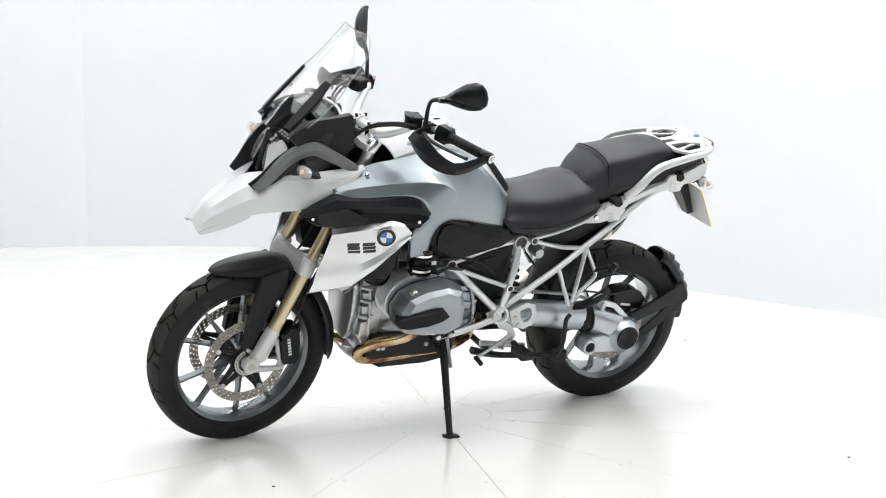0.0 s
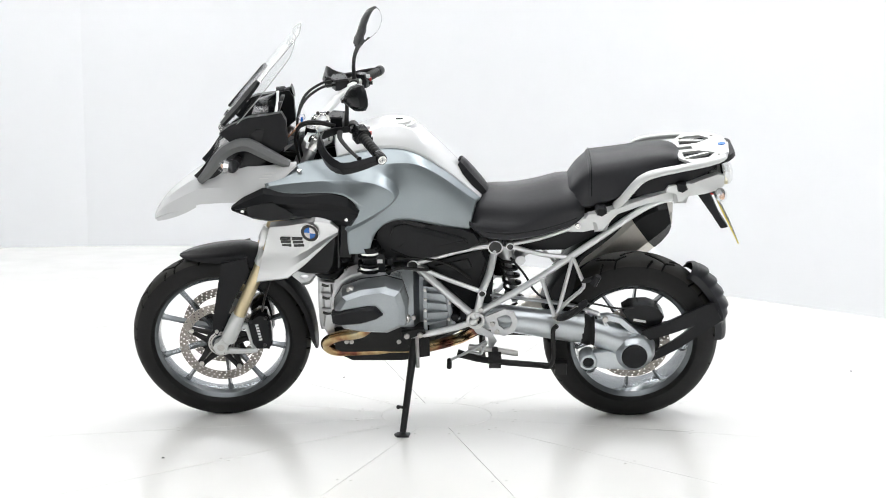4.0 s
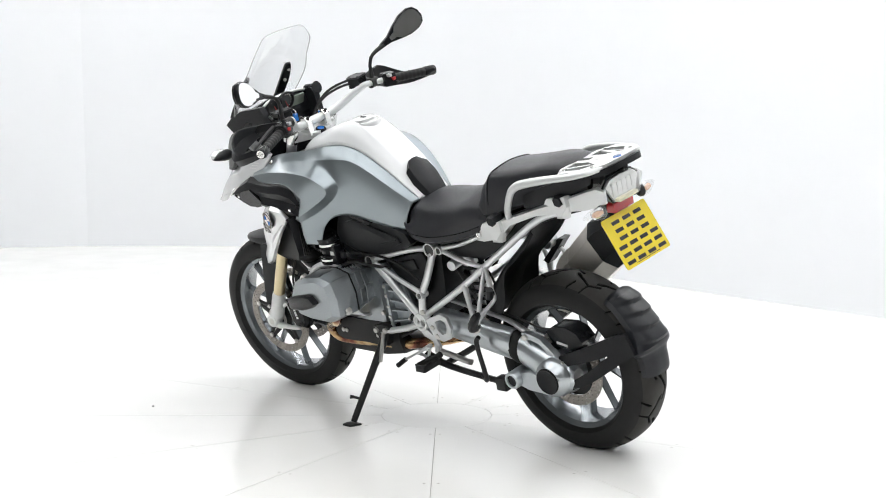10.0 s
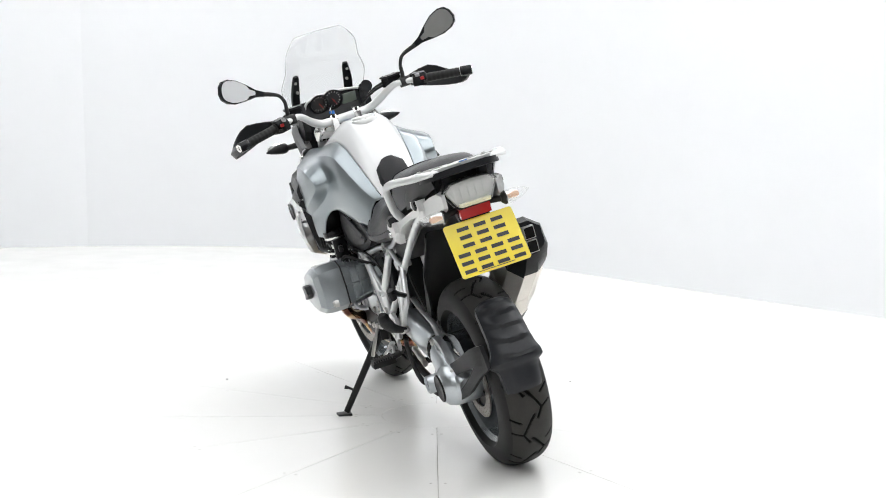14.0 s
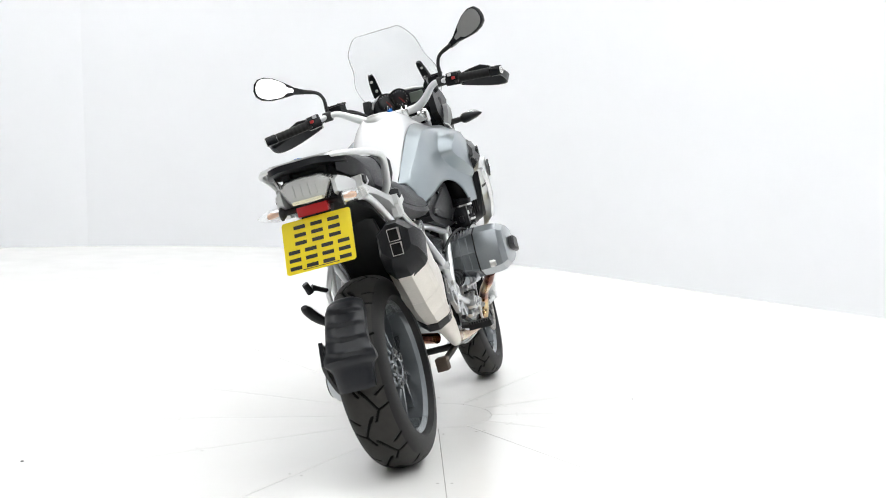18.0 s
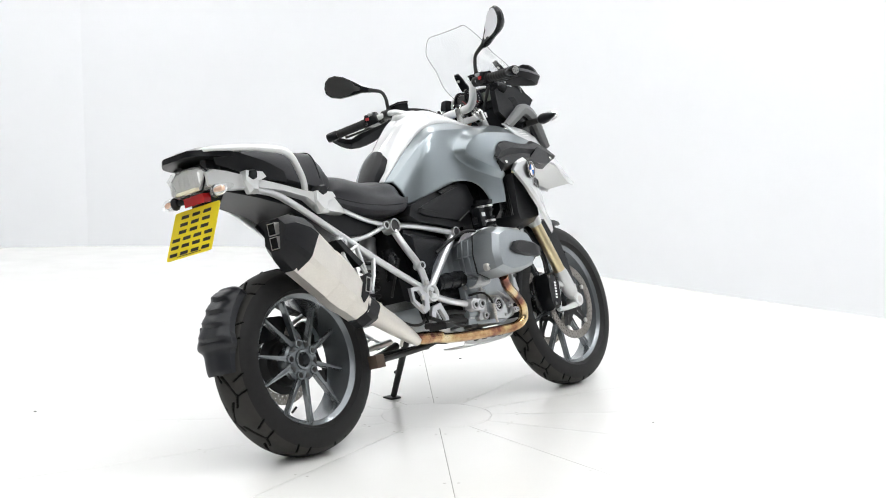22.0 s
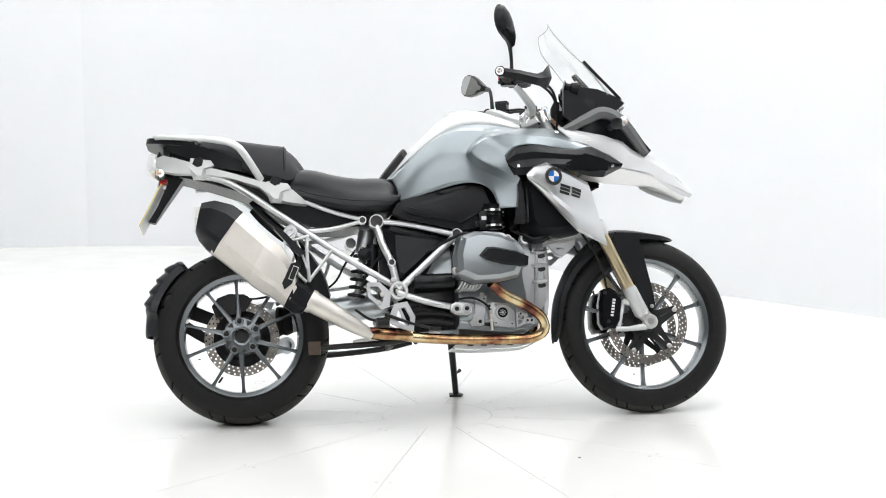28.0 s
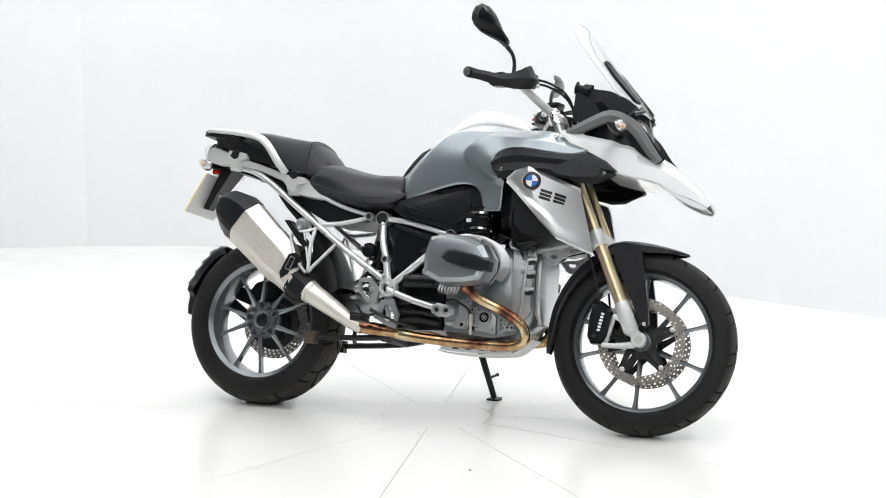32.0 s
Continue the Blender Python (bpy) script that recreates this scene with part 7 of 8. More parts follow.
    # headlights
    def lamp(cx, cy, cz, w, h, tilt):
        m = Matrix.Translation((cx, cy, cz)) @ Matrix.Rotation(radians(24 if tilt > 0 else -24), 4, "Z") @ Matrix.Rotation(radians(-24), 4, "Y") @ Matrix.Rotation(radians(tilt), 4, "X")
        o = 1 if tilt > 0 else -1
        shape = [(o * y * w, z * h) for y, z in ((0.95, -0.45), (1.0, 0.10), (0.80, 0.62), (0.30, 1.0), (-0.45, 1.0), (-0.85, 0.55), (-0.95, -0.30), (-0.70, -0.85), (-0.10, -1.0), (0.55, -0.95))][::o]
        for f in (0.45, 0.72):
            bm = bmesh.new()
            ring_ = [(y * f, z * f) for y, z in shape]
            hole_prism(bm, ring_, [(y * 0.90, z * 0.90) for y, z in ring_], -0.022, -0.004 - 0.010 * (1 - f), axis=0)
            part("lamp_step", turned(bm, m), LAMPWHITE, cowl, "stepped bright lamp ring", 20)
        bm = bmesh.new()
        loft(bm, [[(d + (0.006 if (k + j) % 2 else -0.004), y * f, z * f) for k, (y, z) in enumerate(shape)] for j, (d, f) in enumerate(((-0.022, 0.2), (-0.021, 0.42), (-0.018, 0.62), (-0.012, 0.80), (-0.004, 0.96)))], 1, 1)
        part("lamp_reflector", turned(bm, m), REFLECTOR, cowl, "bright faceted lamp reflector", 5)
        bm = bmesh.new()
        revolve(bm, [(0.0, -0.005), (0.018, -0.008), (0.024, -0.018), (0.026, -0.03)], 24, axis=0)
        part("lamp_bulb", turned(bm, m), CHROME, cowl, "round lamp projector")
        bm = bmesh.new()
        loft(bm, [[(d, y * f, z * f) for y, z in shape] for d, f in ((0.002, 1.0), (0.010, 0.96), (0.016, 0.80), (0.020, 0.5), (0.021, 0.2))], 1, 1)
        lens = part("headlight_lens", turned(bm, m), LENS, cowl, "clear headlight lens", 15)
        lens.visible_shadow = False
        for z in (-0.35, 0.30):
            bm = bmesh.new()
            box(bm, -0.020, -0.004, -w * 0.70, w * 0.70, z * h - 0.0016, z * h + 0.0016)
            part("lamp_rib", turned(bm, m), SATIN, cowl, "dark rib inside the lamp")
        bm = bmesh.new()
        out = [(y * 1.09, z * 1.07) for y, z in shape]
        hole_prism(bm, out, shape, -0.012, 0.003, axis=0)
        part("lamp_bezel", turned(bm, m), SATIN, cowl, "black lamp bezel")
    lamp(0.735, 0.066, 1.060, 0.050, 0.060, 10)
    lamp(0.735, -0.066, 1.062, 0.050, 0.060, -10)
    bm = bmesh.new()
    loft(bm, [[(0.776, -0.010, 0.985), (0.776, 0.010, 0.985), (0.735, 0.022, 0.985), (0.735, -0.022, 0.985)], [(0.762, -0.014, 1.050), (0.762, 0.014, 1.050), (0.722, 0.024, 1.050), (0.722, -0.024, 1.050)], [(0.742, -0.016, 1.128), (0.742, 0.016, 1.128), (0.695, 0.026, 1.128), (0.695, -0.026, 1.128)]], 1, 1)
    part("lamp_divider", bm, SATIN, cowl, "black bar between the lamps")
    bm = bmesh.new()
    loft(bm, [[(0.725, y, 1.128), (0.745, y, 1.108), (0.70, y, 1.10)] for y in (-0.045, 0.0, 0.045)], 1, 1)
    part("position_lamp", bm, DIAL, cowl, "dark lamp strip over the headlight")
    # clear mounting pads below the screen, printed with dots
    def pad_(bm):
        sheet(bm, [[(0.741, 0.066, 1.148), (0.728, 0.080, 1.164)], [(0.724, 0.092, 1.132), (0.712, 0.108, 1.150)], [(0.714, 0.112, 1.124), (0.698, 0.124, 1.152)]], 0.003, 2, 1)
    both(pad_, "screen_pad", DIAL, cowl, "dark dotted pad under the screen")
    for k in range(4):
        for j in range(2):
            def dot(bm, k=k, j=j):
                f, g = (k + 0.7) / 4.6, 0.35 + 0.35 * j
                c = Vector((0.741, 0.066, 1.148)).lerp(Vector((0.714, 0.112, 1.124)), f).lerp(Vector((0.728, 0.080, 1.164)).lerp(Vector((0.698, 0.124, 1.152)), f), g)
                bolt(bm, c + Vector((0.003, 0.003, 0.001)), 0.0022, 0.002, (0.75, 0.6, 0.25), 6)
            both(dot, "pad_dot", PRINT, cowl)
    # arched struts
    def arch(bm):
        path = curve([(0.812, 0.102, 0.962), (0.780, 0.116, 0.998), (0.735, 0.132, 1.060), (0.690, 0.144, 1.098), (0.635, 0.154, 1.112), (0.575, 0.164, 1.086), (0.520, 0.168, 1.058), (0.488, 0.168, 1.046)], 4)
        n = len(path)
        rings = []
        for i, p in enumerate(path):
            d = (path[min(i + 1, n - 1)] - path[max(i - 1, 0)]).normalized()
            yv = Vector((0, 1, 0))
            up = yv.cross(d).normalized()
            w = 0.008 + 0.015 * math.sin(math.pi * min(1, (i + 2) / (n + 2))) ** 0.7
            rings.append([p + up * (w * u) + yv * v for u, v in ((-1, -0.010), (-0.9, 0.008), (0.0, 0.016), (0.9, 0.008), (1, -0.010))])
        loft(bm, rings, 1, 1)
    both(arch, "cowl_arch", ANTHRACITE, cowl, "arched grey cowl strut")
    # black sheet darkens the strut's inner side, shade put in as colour
    def arch_shade(bm):
        path = curve([(0.812, 0.086, 0.962), (0.780, 0.100, 0.996), (0.735, 0.116, 1.056), (0.690, 0.128, 1.094), (0.650, 0.136, 1.106)], 4)
        loft(bm, [[p + Vector((dx, dy, dz)) for dx, dy, dz in ((0.022, 0.0, 0.016), (-0.026, 0.0, -0.030), (-0.026, 0.005, -0.030), (0.022, 0.005, 0.016))] for p in path], 1, 1)
    both(arch_shade, "arch_inner_shade", BLACK, cowl, "black sheet for the shade inside the cowl strut")
    # front indicators
    def stalk(bm):
        tube(bm, [(0.668, 0.140, 1.055), (0.674, 0.200, 1.056)], [0.013, 0.011], 10)
    both(stalk, "indicator_stalk", IRON, cowl)
    def ind(bm):
        loft(bm, [[(0.676 + dx + 0.026 * r * math.cos(a), y, 1.057 + 0.004 * (y - 0.2) * 10 + 0.021 * r * math.sin(a)) for a in (math.tau * k / 12 for k in range(12))]
                  for y, r, dx in ((0.192, 0.55, 0.0), (0.202, 0.95, 0.004), (0.220, 1.0, 0.004), (0.245, 0.75, 0.0), (0.268, 0.45, -0.004), (0.284, 0.12, -0.008))], 2, 1)
    both(ind, "indicator_shell", BLACK, cowl, "black indicator housing")
    def indl(bm):
        loft(bm, [[(x, 0.232 + 0.038 * r * math.cos(a), 1.062 + 0.019 * r * math.sin(a)) for a in (math.tau * k / 14 for k in range(14))] for x, r in ((0.694, 1.1), (0.706, 1.12), (0.717, 0.85), (0.722, 0.4))], 2, 1)
    both(indl, "indicator_lens", LENS, cowl, "clear indicator lens")
    def dish(bm):
        loft(bm, [[(x, 0.232 + 0.036 * r * math.cos(a), 1.062 + 0.018 * r * math.sin(a)) for a in (math.tau * k / 14 for k in range(14))] for x, r in ((0.686, 0.8), (0.703, 1.08))], 1, 1)
    both(dish, "indicator_dish", LAMPWHITE, cowl, "bright indicator dish")
    def amb(bm):
        revolve(bm, [(0.0, 0.012), (0.006, 0.010), (0.009, 0.004), (0.009, -0.006)], 12, (0.705, 0.226, 1.061), axis=0)
    both(amb, "indicator_bulb", AMBER, cowl, "amber bulb")
    # instruments
    bm = bmesh.new()
    loft(bm, [[(0.535, -0.115, 1.140), (0.535, 0.115, 1.140), (0.560, 0.120, 1.215), (0.572, 0.0, 1.235), (0.560, -0.120, 1.215)], [(0.60, -0.11, 1.13), (0.60, 0.11, 1.13), (0.62, 0.11, 1.20), (0.62, 0.0, 1.215), (0.62, -0.11, 1.20)]], 1, 1)
    dash = part("instrument_panel", bm, SATIN, bike, "black instrument panel with two round dials")
    face = Matrix.Translation((0.548, 0, 1.186)) @ Matrix.Rotation(radians(-20), 4, "Y")
    for y, z, r in ((0.052, 0.016, 0.036), (-0.004, 0.020, 0.038)):
        bm = bmesh.new()
        revolve(bm, [(r, 0.0), (r + 0.004, -0.012), (r - 0.002, -0.014), (r - 0.004, -0.006), (r - 0.004, 0.0)], 32, (0, y, z), axis=0)
        part("dial_rim", turned(bm, face), BLACK, dash, "raised black dial rim")
        bm = bmesh.new()
        revolve(bm, [(0.0, -0.005), (r - 0.004, -0.005), (r - 0.004, 0.0)], 32, (0, y, z), axis=0)
        dial = part("dial", turned(bm, face), DIAL, dash, "dark dial with white marks")
        for k in range(13):
            a = radians(-40 + 260 * k / 12)
            bm = bmesh.new()
            box(bm, -0.0068, -0.0052, -0.0008, 0.0008, r * 0.70, r * 0.84)
            turned(bm, face @ Matrix.Translation((0, y, z)) @ Matrix.Rotation(a, 4, "X"))
            part("dial_mark", bm, PRINT, dash)
        bm = bmesh.new()
        box(bm, -0.0090, -0.0075, -0.001, 0.001, -0.004, r * 0.72)
        turned(bm, face @ Matrix.Translation((0, y, z)) @ Matrix.Rotation(radians(150), 4, "X"))
        part("dial_needle", bm, SWITCH, dash)
    bm = bmesh.new()
    box(bm, -0.006, 0.0, -0.100, -0.040, -0.020, 0.026, 0.002)
    part("display", turned(bm, face), LCD, dash, "grey-green display")
    bm = bmesh.new()
    tube(bm, [(0.535, 0.118, 1.185), (0.535, 0.100, 1.215), (0.535, 0.05, 1.230), (0.545, -0.05, 1.228), (0.552, -0.10, 1.220), (0.552, -0.140, 1.212)], 0.0050, 10, 5)
    part("cross_bar", bm, RAIL, dash, "thin silver bar over the dials")
    # screen adjuster
    bm = bmesh.new()
    tube(bm, [(0.555, -0.140, 1.205), (0.528, -0.140, 1.212), (0.522, -0.140, 1.213), (0.508, -0.140, 1.216), (0.500, -0.140, 1.218)], [0.024, 0.020, 0.013, 0.014, 0.024], 18)
    part("screen_knob", bm, SATIN, dash, "black screen adjuster knob")
    # windscreen
    H = [[(0.748, 0.0, 1.145), (0.738, 0.060, 1.145), (0.700, 0.112, 1.140)],
         [(0.700, 0.0, 1.210), (0.685, 0.080, 1.210), (0.648, 0.156, 1.204)],
         [(0.645, 0.0, 1.282), (0.628, 0.085, 1.282), (0.588, 0.172, 1.276)],
         [(0.612, 0.0, 1.318), (0.596, 0.082, 1.318), (0.554, 0.162, 1.316)],
         [(0.584, 0.0, 1.350), (0.570, 0.078, 1.350), (0.529, 0.150, 1.346)],
         [(0.538, 0.0, 1.404), (0.526, 0.074, 1.402), (0.490, 0.144, 1.394)],
         [(0.510, 0.0, 1.438), (0.498, 0.070, 1.436), (0.470, 0.134, 1.424)],
         [(0.474, 0.0, 1.476), (0.469, 0.050, 1.475), (0.457, 0.096, 1.470)]]
    bm = bmesh.new()
    sheet(bm, [[(x, -y, z) for x, y, z in r[:0:-1]] + r for r in H], 0.004, 4, 4)
    scr = part("windscreen", bm, SCREEN, bike, "clear tinted-free windscreen with bent top")
    scr.visible_shadow = False
    edge = [r[2] for r in H]
    bm = bmesh.new()
    top = [(0.457, 0.096, 1.470), (0.469, 0.050, 1.475), (0.474, 0, 1.476), (0.469, -0.050, 1.475), (0.457, -0.096, 1.470)]
    tube(bm, edge[:-1] + top + flip(edge[:-1])[::-1], 0.0016, 6, 4)
    part("screen_edge", bm, mat("screen_edge", (0.6, 0.62, 0.62), 0.2, alpha=0.5), scr, "polished screen edge")
    def bar_(bm):
        sheet(bm, [[(0.722, 0.094, 1.168), (0.712, 0.122, 1.168)], [(0.690, 0.094, 1.206), (0.678, 0.126, 1.204)], [(0.646, 0.092, 1.256), (0.632, 0.124, 1.254)], [(0.606, 0.090, 1.302), (0.594, 0.114, 1.300)], [(0.590, 0.092, 1.320), (0.582, 0.108, 1.318)]], -0.011, 3, 2)
    both(bar_, "screen_deflector", BLACK, scr, "black screen stiffener")
    for z, x, y in ((1.30, 0.606, 0.108), (1.26, 0.636, 0.104), (1.19, 0.698, 0.092)):
        def bl(bm, z=z, x=x, y=y):
            bolt(bm, (x - 0.004, y, z - 0.004), 0.006, 0.004, (-0.8, 0.1, -0.5), 10)
        both(bl, "screen_screw", BOLT, scr)


build_nose()


# ---------------------------------------------------------------- side panels
def build_sides():
    top = [(0.318, 0.289, 0.856), (0.345, 0.294, 0.886), (0.395, 0.298, 0.899), (0.48, 0.254, 0.872), (0.562, 0.198, 0.842)]
    low = [(0.324, 0.290, 0.838), (0.370, 0.288, 0.790), (0.440, 0.272, 0.715), (0.505, 0.248, 0.652), (0.627, 0.178, 0.606)]
    top, low = [Vector(q) for q in top], [Vector(q) for q in low]
    rows = []
    for t, b in ((0.0, -0.012), (0.07, 0.002), (0.40, 0.006), (0.66, 0.000), (0.80, 0.010), (0.96, 0.006), (1.0, -0.006)):
        rows.append([a.lerp(c, t) + Vector((0, b, 0)) for a, c in zip(top, low)])
    def panel(bm):
        sheet(bm, rows, 0.005, 1, 1)
    panels = both(panel, "radiator_panel", SILVER, bike, "silver radiator side panel with round badge", 24)
    for pn, s in zip(panels, (1, -1)):
        m = Matrix.Translation((0.415, 0.2955 * s, 0.846)) @ Matrix.Rotation(radians(-16 * s), 4, "Z") @ Matrix.Rotation(radians(-5 * s), 4, "X")
        bm = bmesh.new()
        revolve(bm, [(0.0, 0.0), (0.033, 0.0), (0.033, 0.003), (0.031, 0.0045), (0.0, 0.0045)], 40)
        if s < 0:
            bmesh.ops.scale(bm, vec=(1, -1, 1), verts=bm.verts)
        part("badge_ring", turned(bm, m), INK_AND_SHADE, pn, "round black badge")
        bm = bmesh.new()
        hole_prism(bm, circle(0.0335, 40), circle(0.0315, 40), 0.004 * s, 0.0052 * s)
        part("badge_rim", turned(bm, m), CHROME, pn)
        for k in range(4):
            bm = bmesh.new()
            pts = [(0.0, 0.0)] + [(0.0205 * math.cos(math.pi / 2 * (k + j / 8)), 0.0205 * math.sin(math.pi / 2 * (k + j / 8))) for j in range(9)]
            prism(bm, pts, 0.0046 * s, 0.0056 * s)
            part("badge_field", turned(bm, m), BLUE if (k % 2 == 0) == (s > 0) else PRINT, pn)
        # model mark as plain bars
        for ox, oy, oz, turn in ((0.440, 0.2800, 0.788, -25), (0.486, 0.2585, 0.779, -31)):
            for z0 in (0.0, 0.0125, 0.025):
                bm = bmesh.new()
                prism(bm, [(0.0, z0), (0.042, z0), (0.039, z0 + 0.0095), (-0.003, z0 + 0.0095)], -0.006 * s, 0.0012 * s)
                turned(bm, Matrix.Translation((ox, oy * s, oz)) @ Matrix.Rotation(radians(turn * s), 4, "Z") @ Matrix.Rotation(radians(-6 * s), 4, "X") @ Matrix.Rotation(radians(11), 4, "Y"))
                part("model_mark", bm, INK_AND_SHADE, pn, "dark bar of the model mark")
    # radiator boxes behind
    def rad(bm):
        loft(bm, [[(0.300, y, 0.845), (0.300, y, 0.77), (0.310, y, 0.67), (0.36, y, 0.635), (0.45, y, 0.64), (0.53, y, 0.66), (0.55, y, 0.75), (0.50, y, 0.84)] for y in (0.11, 0.17)] +
             [[(0.333, 0.270, 0.845), (0.338, 0.262, 0.78), (0.350, 0.245, 0.70), (0.37, 0.235, 0.67), (0.44, 0.235, 0.67), (0.50, 0.225, 0.68), (0.53, 0.20, 0.75), (0.49, 0.24, 0.84)]], 1, 1)
    rads = both(rad, "radiator_box", BLACK, bike, "black radiator housing")
    for k in range(11):
        def fin(bm, k=k):
            box(bm, 0.324, 0.330, 0.150 + 0.0085 * k, 0.1525 + 0.0085 * k, 0.69, 0.82)
        for ob, pn in zip(both(fin, "radiator_fin", IRON, bike), rads):
            ob.parent = pn
    # intake covers
    t2 = [(0.246, 0.262, 0.918), (0.286, 0.254, 0.972), (0.352, 0.246, 0.985), (0.44, 0.232, 0.968), (0.51, 0.222, 0.966), (0.58, 0.214, 0.974), (0.65, 0.214, 0.940), (0.692, 0.206, 0.906)]
    l2 = [(0.256, 0.274, 0.892), (0.278, 0.280, 0.856), (0.345, 0.280, 0.862), (0.43, 0.274, 0.878), (0.50, 0.255, 0.874), (0.56, 0.238, 0.858), (0.62, 0.214, 0.858), (0.688, 0.204, 0.892)]
    t2, l2 = [Vector(q) for q in t2], [Vector(q) for q in l2]
    rows2 = []
    for t, b in ((0.0, -0.012), (0.12, 0.010), (0.35, 0.018), (0.55, 0.006), (0.8, 0.012), (1.0, -0.016)):
        rows2.append([a.lerp(c, t) + Vector((0, b, 0)) for a, c in zip(t2, l2)])
    def cover(bm):
        sheet(bm, rows2, 0.006, 1, 1)
    covers = both(cover, "intake_cover", BLACK, bike, "black plastic air intake cover", 22)
    def scoop(bm):
        loft(bm, [[(0.46, 0.250 + y, 0.895), (0.545, 0.236 + y, 0.938), (0.640, 0.212 + y, 0.915), (0.632, 0.212 + y, 0.880), (0.56, 0.232 + y, 0.872), (0.49, 0.248 + y, 0.880)] for y in (0.0, 0.017)], 1, 1)
    for ob, pn in zip(both(scoop, "intake_scoop", SATIN, bike, "recessed dark scoop"), covers):
        ob.parent = pn
    for c in ((0.292, 0.284, 0.888), (0.652, 0.222, 0.896)):
        def bl(bm, c=c):
            bolt(bm, c, 0.0065, 0.004, (0, 1, 0), 12)
        for ob, pn in zip(both(bl, "cover_screw", CHROME, bike, "bright screw"), covers):
            ob.parent = pn
    # panel screws on the grey panel
    def bl2(bm):
        bolt(bm, (0.455, 0.190, 1.030), 0.008, 0.004, (0, 0.7, 0.7), 12)
    both(bl2, "panel_screw", CHROME, bike, "bright panel screw")
    # black side covers under the tank
    out = [(0.116, 0.852), (0.02, 0.828), (-0.085, 0.800), (-0.140, 0.782), (-0.160, 0.748), (-0.120, 0.724), (0.030, 0.690), (0.075, 0.676), (0.150, 0.682), (0.190, 0.716), (0.200, 0.770), (0.176, 0.836)]
    inner = [(0.100, 0.826), (0.02, 0.804), (-0.072, 0.780), (-0.108, 0.768), (-0.120, 0.752), (-0.092, 0.738), (0.028, 0.716), (0.078, 0.706), (0.128, 0.716), (0.150, 0.744), (0.152, 0.780), (0.138, 0.816)]
    ledge = [(0.070, 0.800), (0.02, 0.788), (-0.040, 0.772), (-0.062, 0.764), (-0.058, 0.758), (-0.030, 0.752), (0.028, 0.742), (0.064, 0.736), (0.088, 0.742), (0.098, 0.756), (0.100, 0.776), (0.092, 0.796)]
    def side(bm):
        rings = []
        for y, line in ((0.10, out), (0.156, out), (0.160, inner), (0.169, inner), (0.174, ledge)):
            rings.append([(x, y + (0.10 * max(0.0, x - 0.06)) * (1 if y > 0.12 else 0), z) for x, z in line])
        loft(bm, rings, 1, 1)
    sides = both(side, "side_cover", BLACK, bike, "black plastic side cover with a stepped face", 14)
    def strip(bm):
        prism(bm, [(0.112, 0.846), (0.004, 0.818), (0.030, 0.808), (0.124, 0.832)], 0.150, 0.1685, 0.002)
    for ob, pn in zip(both(strip, "vent_strip", SATIN, bike, "perforated black strip"), sides):
        ob.parent = pn
    for p_, q_ in (((0.150, 0.735), (0.085, 0.700)), ((0.060, 0.795), (0.120, 0.742)), ((-0.105, 0.764), (-0.02, 0.742))):
        def fold(bm, p_=p_, q_=q_):
            tube(bm, [(p_[0], 0.170 + 0.10 * max(0.0, p_[0] - 0.06), p_[1]), (q_[0], 0.170 + 0.10 * max(0.0, q_[0] - 0.06), q_[1])], 0.0035, 6)
        for ob, pn in zip(both(fold, "moulded_edge", BLACK, bike), sides):
            ob.parent = pn
    # the perforations are black dots, hole shade as colour
    for i in range(15):
        for j in range(3):
            def hole(bm, i=i, j=j):
                x = 0.112 - 0.0058 * i + 0.0029 * (j % 2)
                z = 0.8395 - 0.0054 * j - (0.112 - x) * 0.25
                revolve(bm, [(0.0, 0.0008), (0.0017, 0.0008), (0.0019, -0.002)], 6, (x, 0.1686, z))
            for ob, pn in zip(both(hole, "vent_hole", INK_AND_SHADE, bike, smooth=0), sides):
                ob.parent = pn
    # added black blocks that close the see-through gap between radiators and tank
    def gap_block(bm):
        loft(bm, [[(0.278, y, 0.690), (0.400, y, 0.690), (0.420, y, 0.880), (0.278, y, 0.880)] for y in (0.080, 0.190)] + [[(0.285, 0.215, 0.72), (0.390, 0.215, 0.72), (0.400, 0.215, 0.870), (0.285, 0.215, 0.870)]], 1, 1)
    both(gap_block, "gap_filler", SATIN, bike, "black filler block behind the radiator panel")


build_sides()


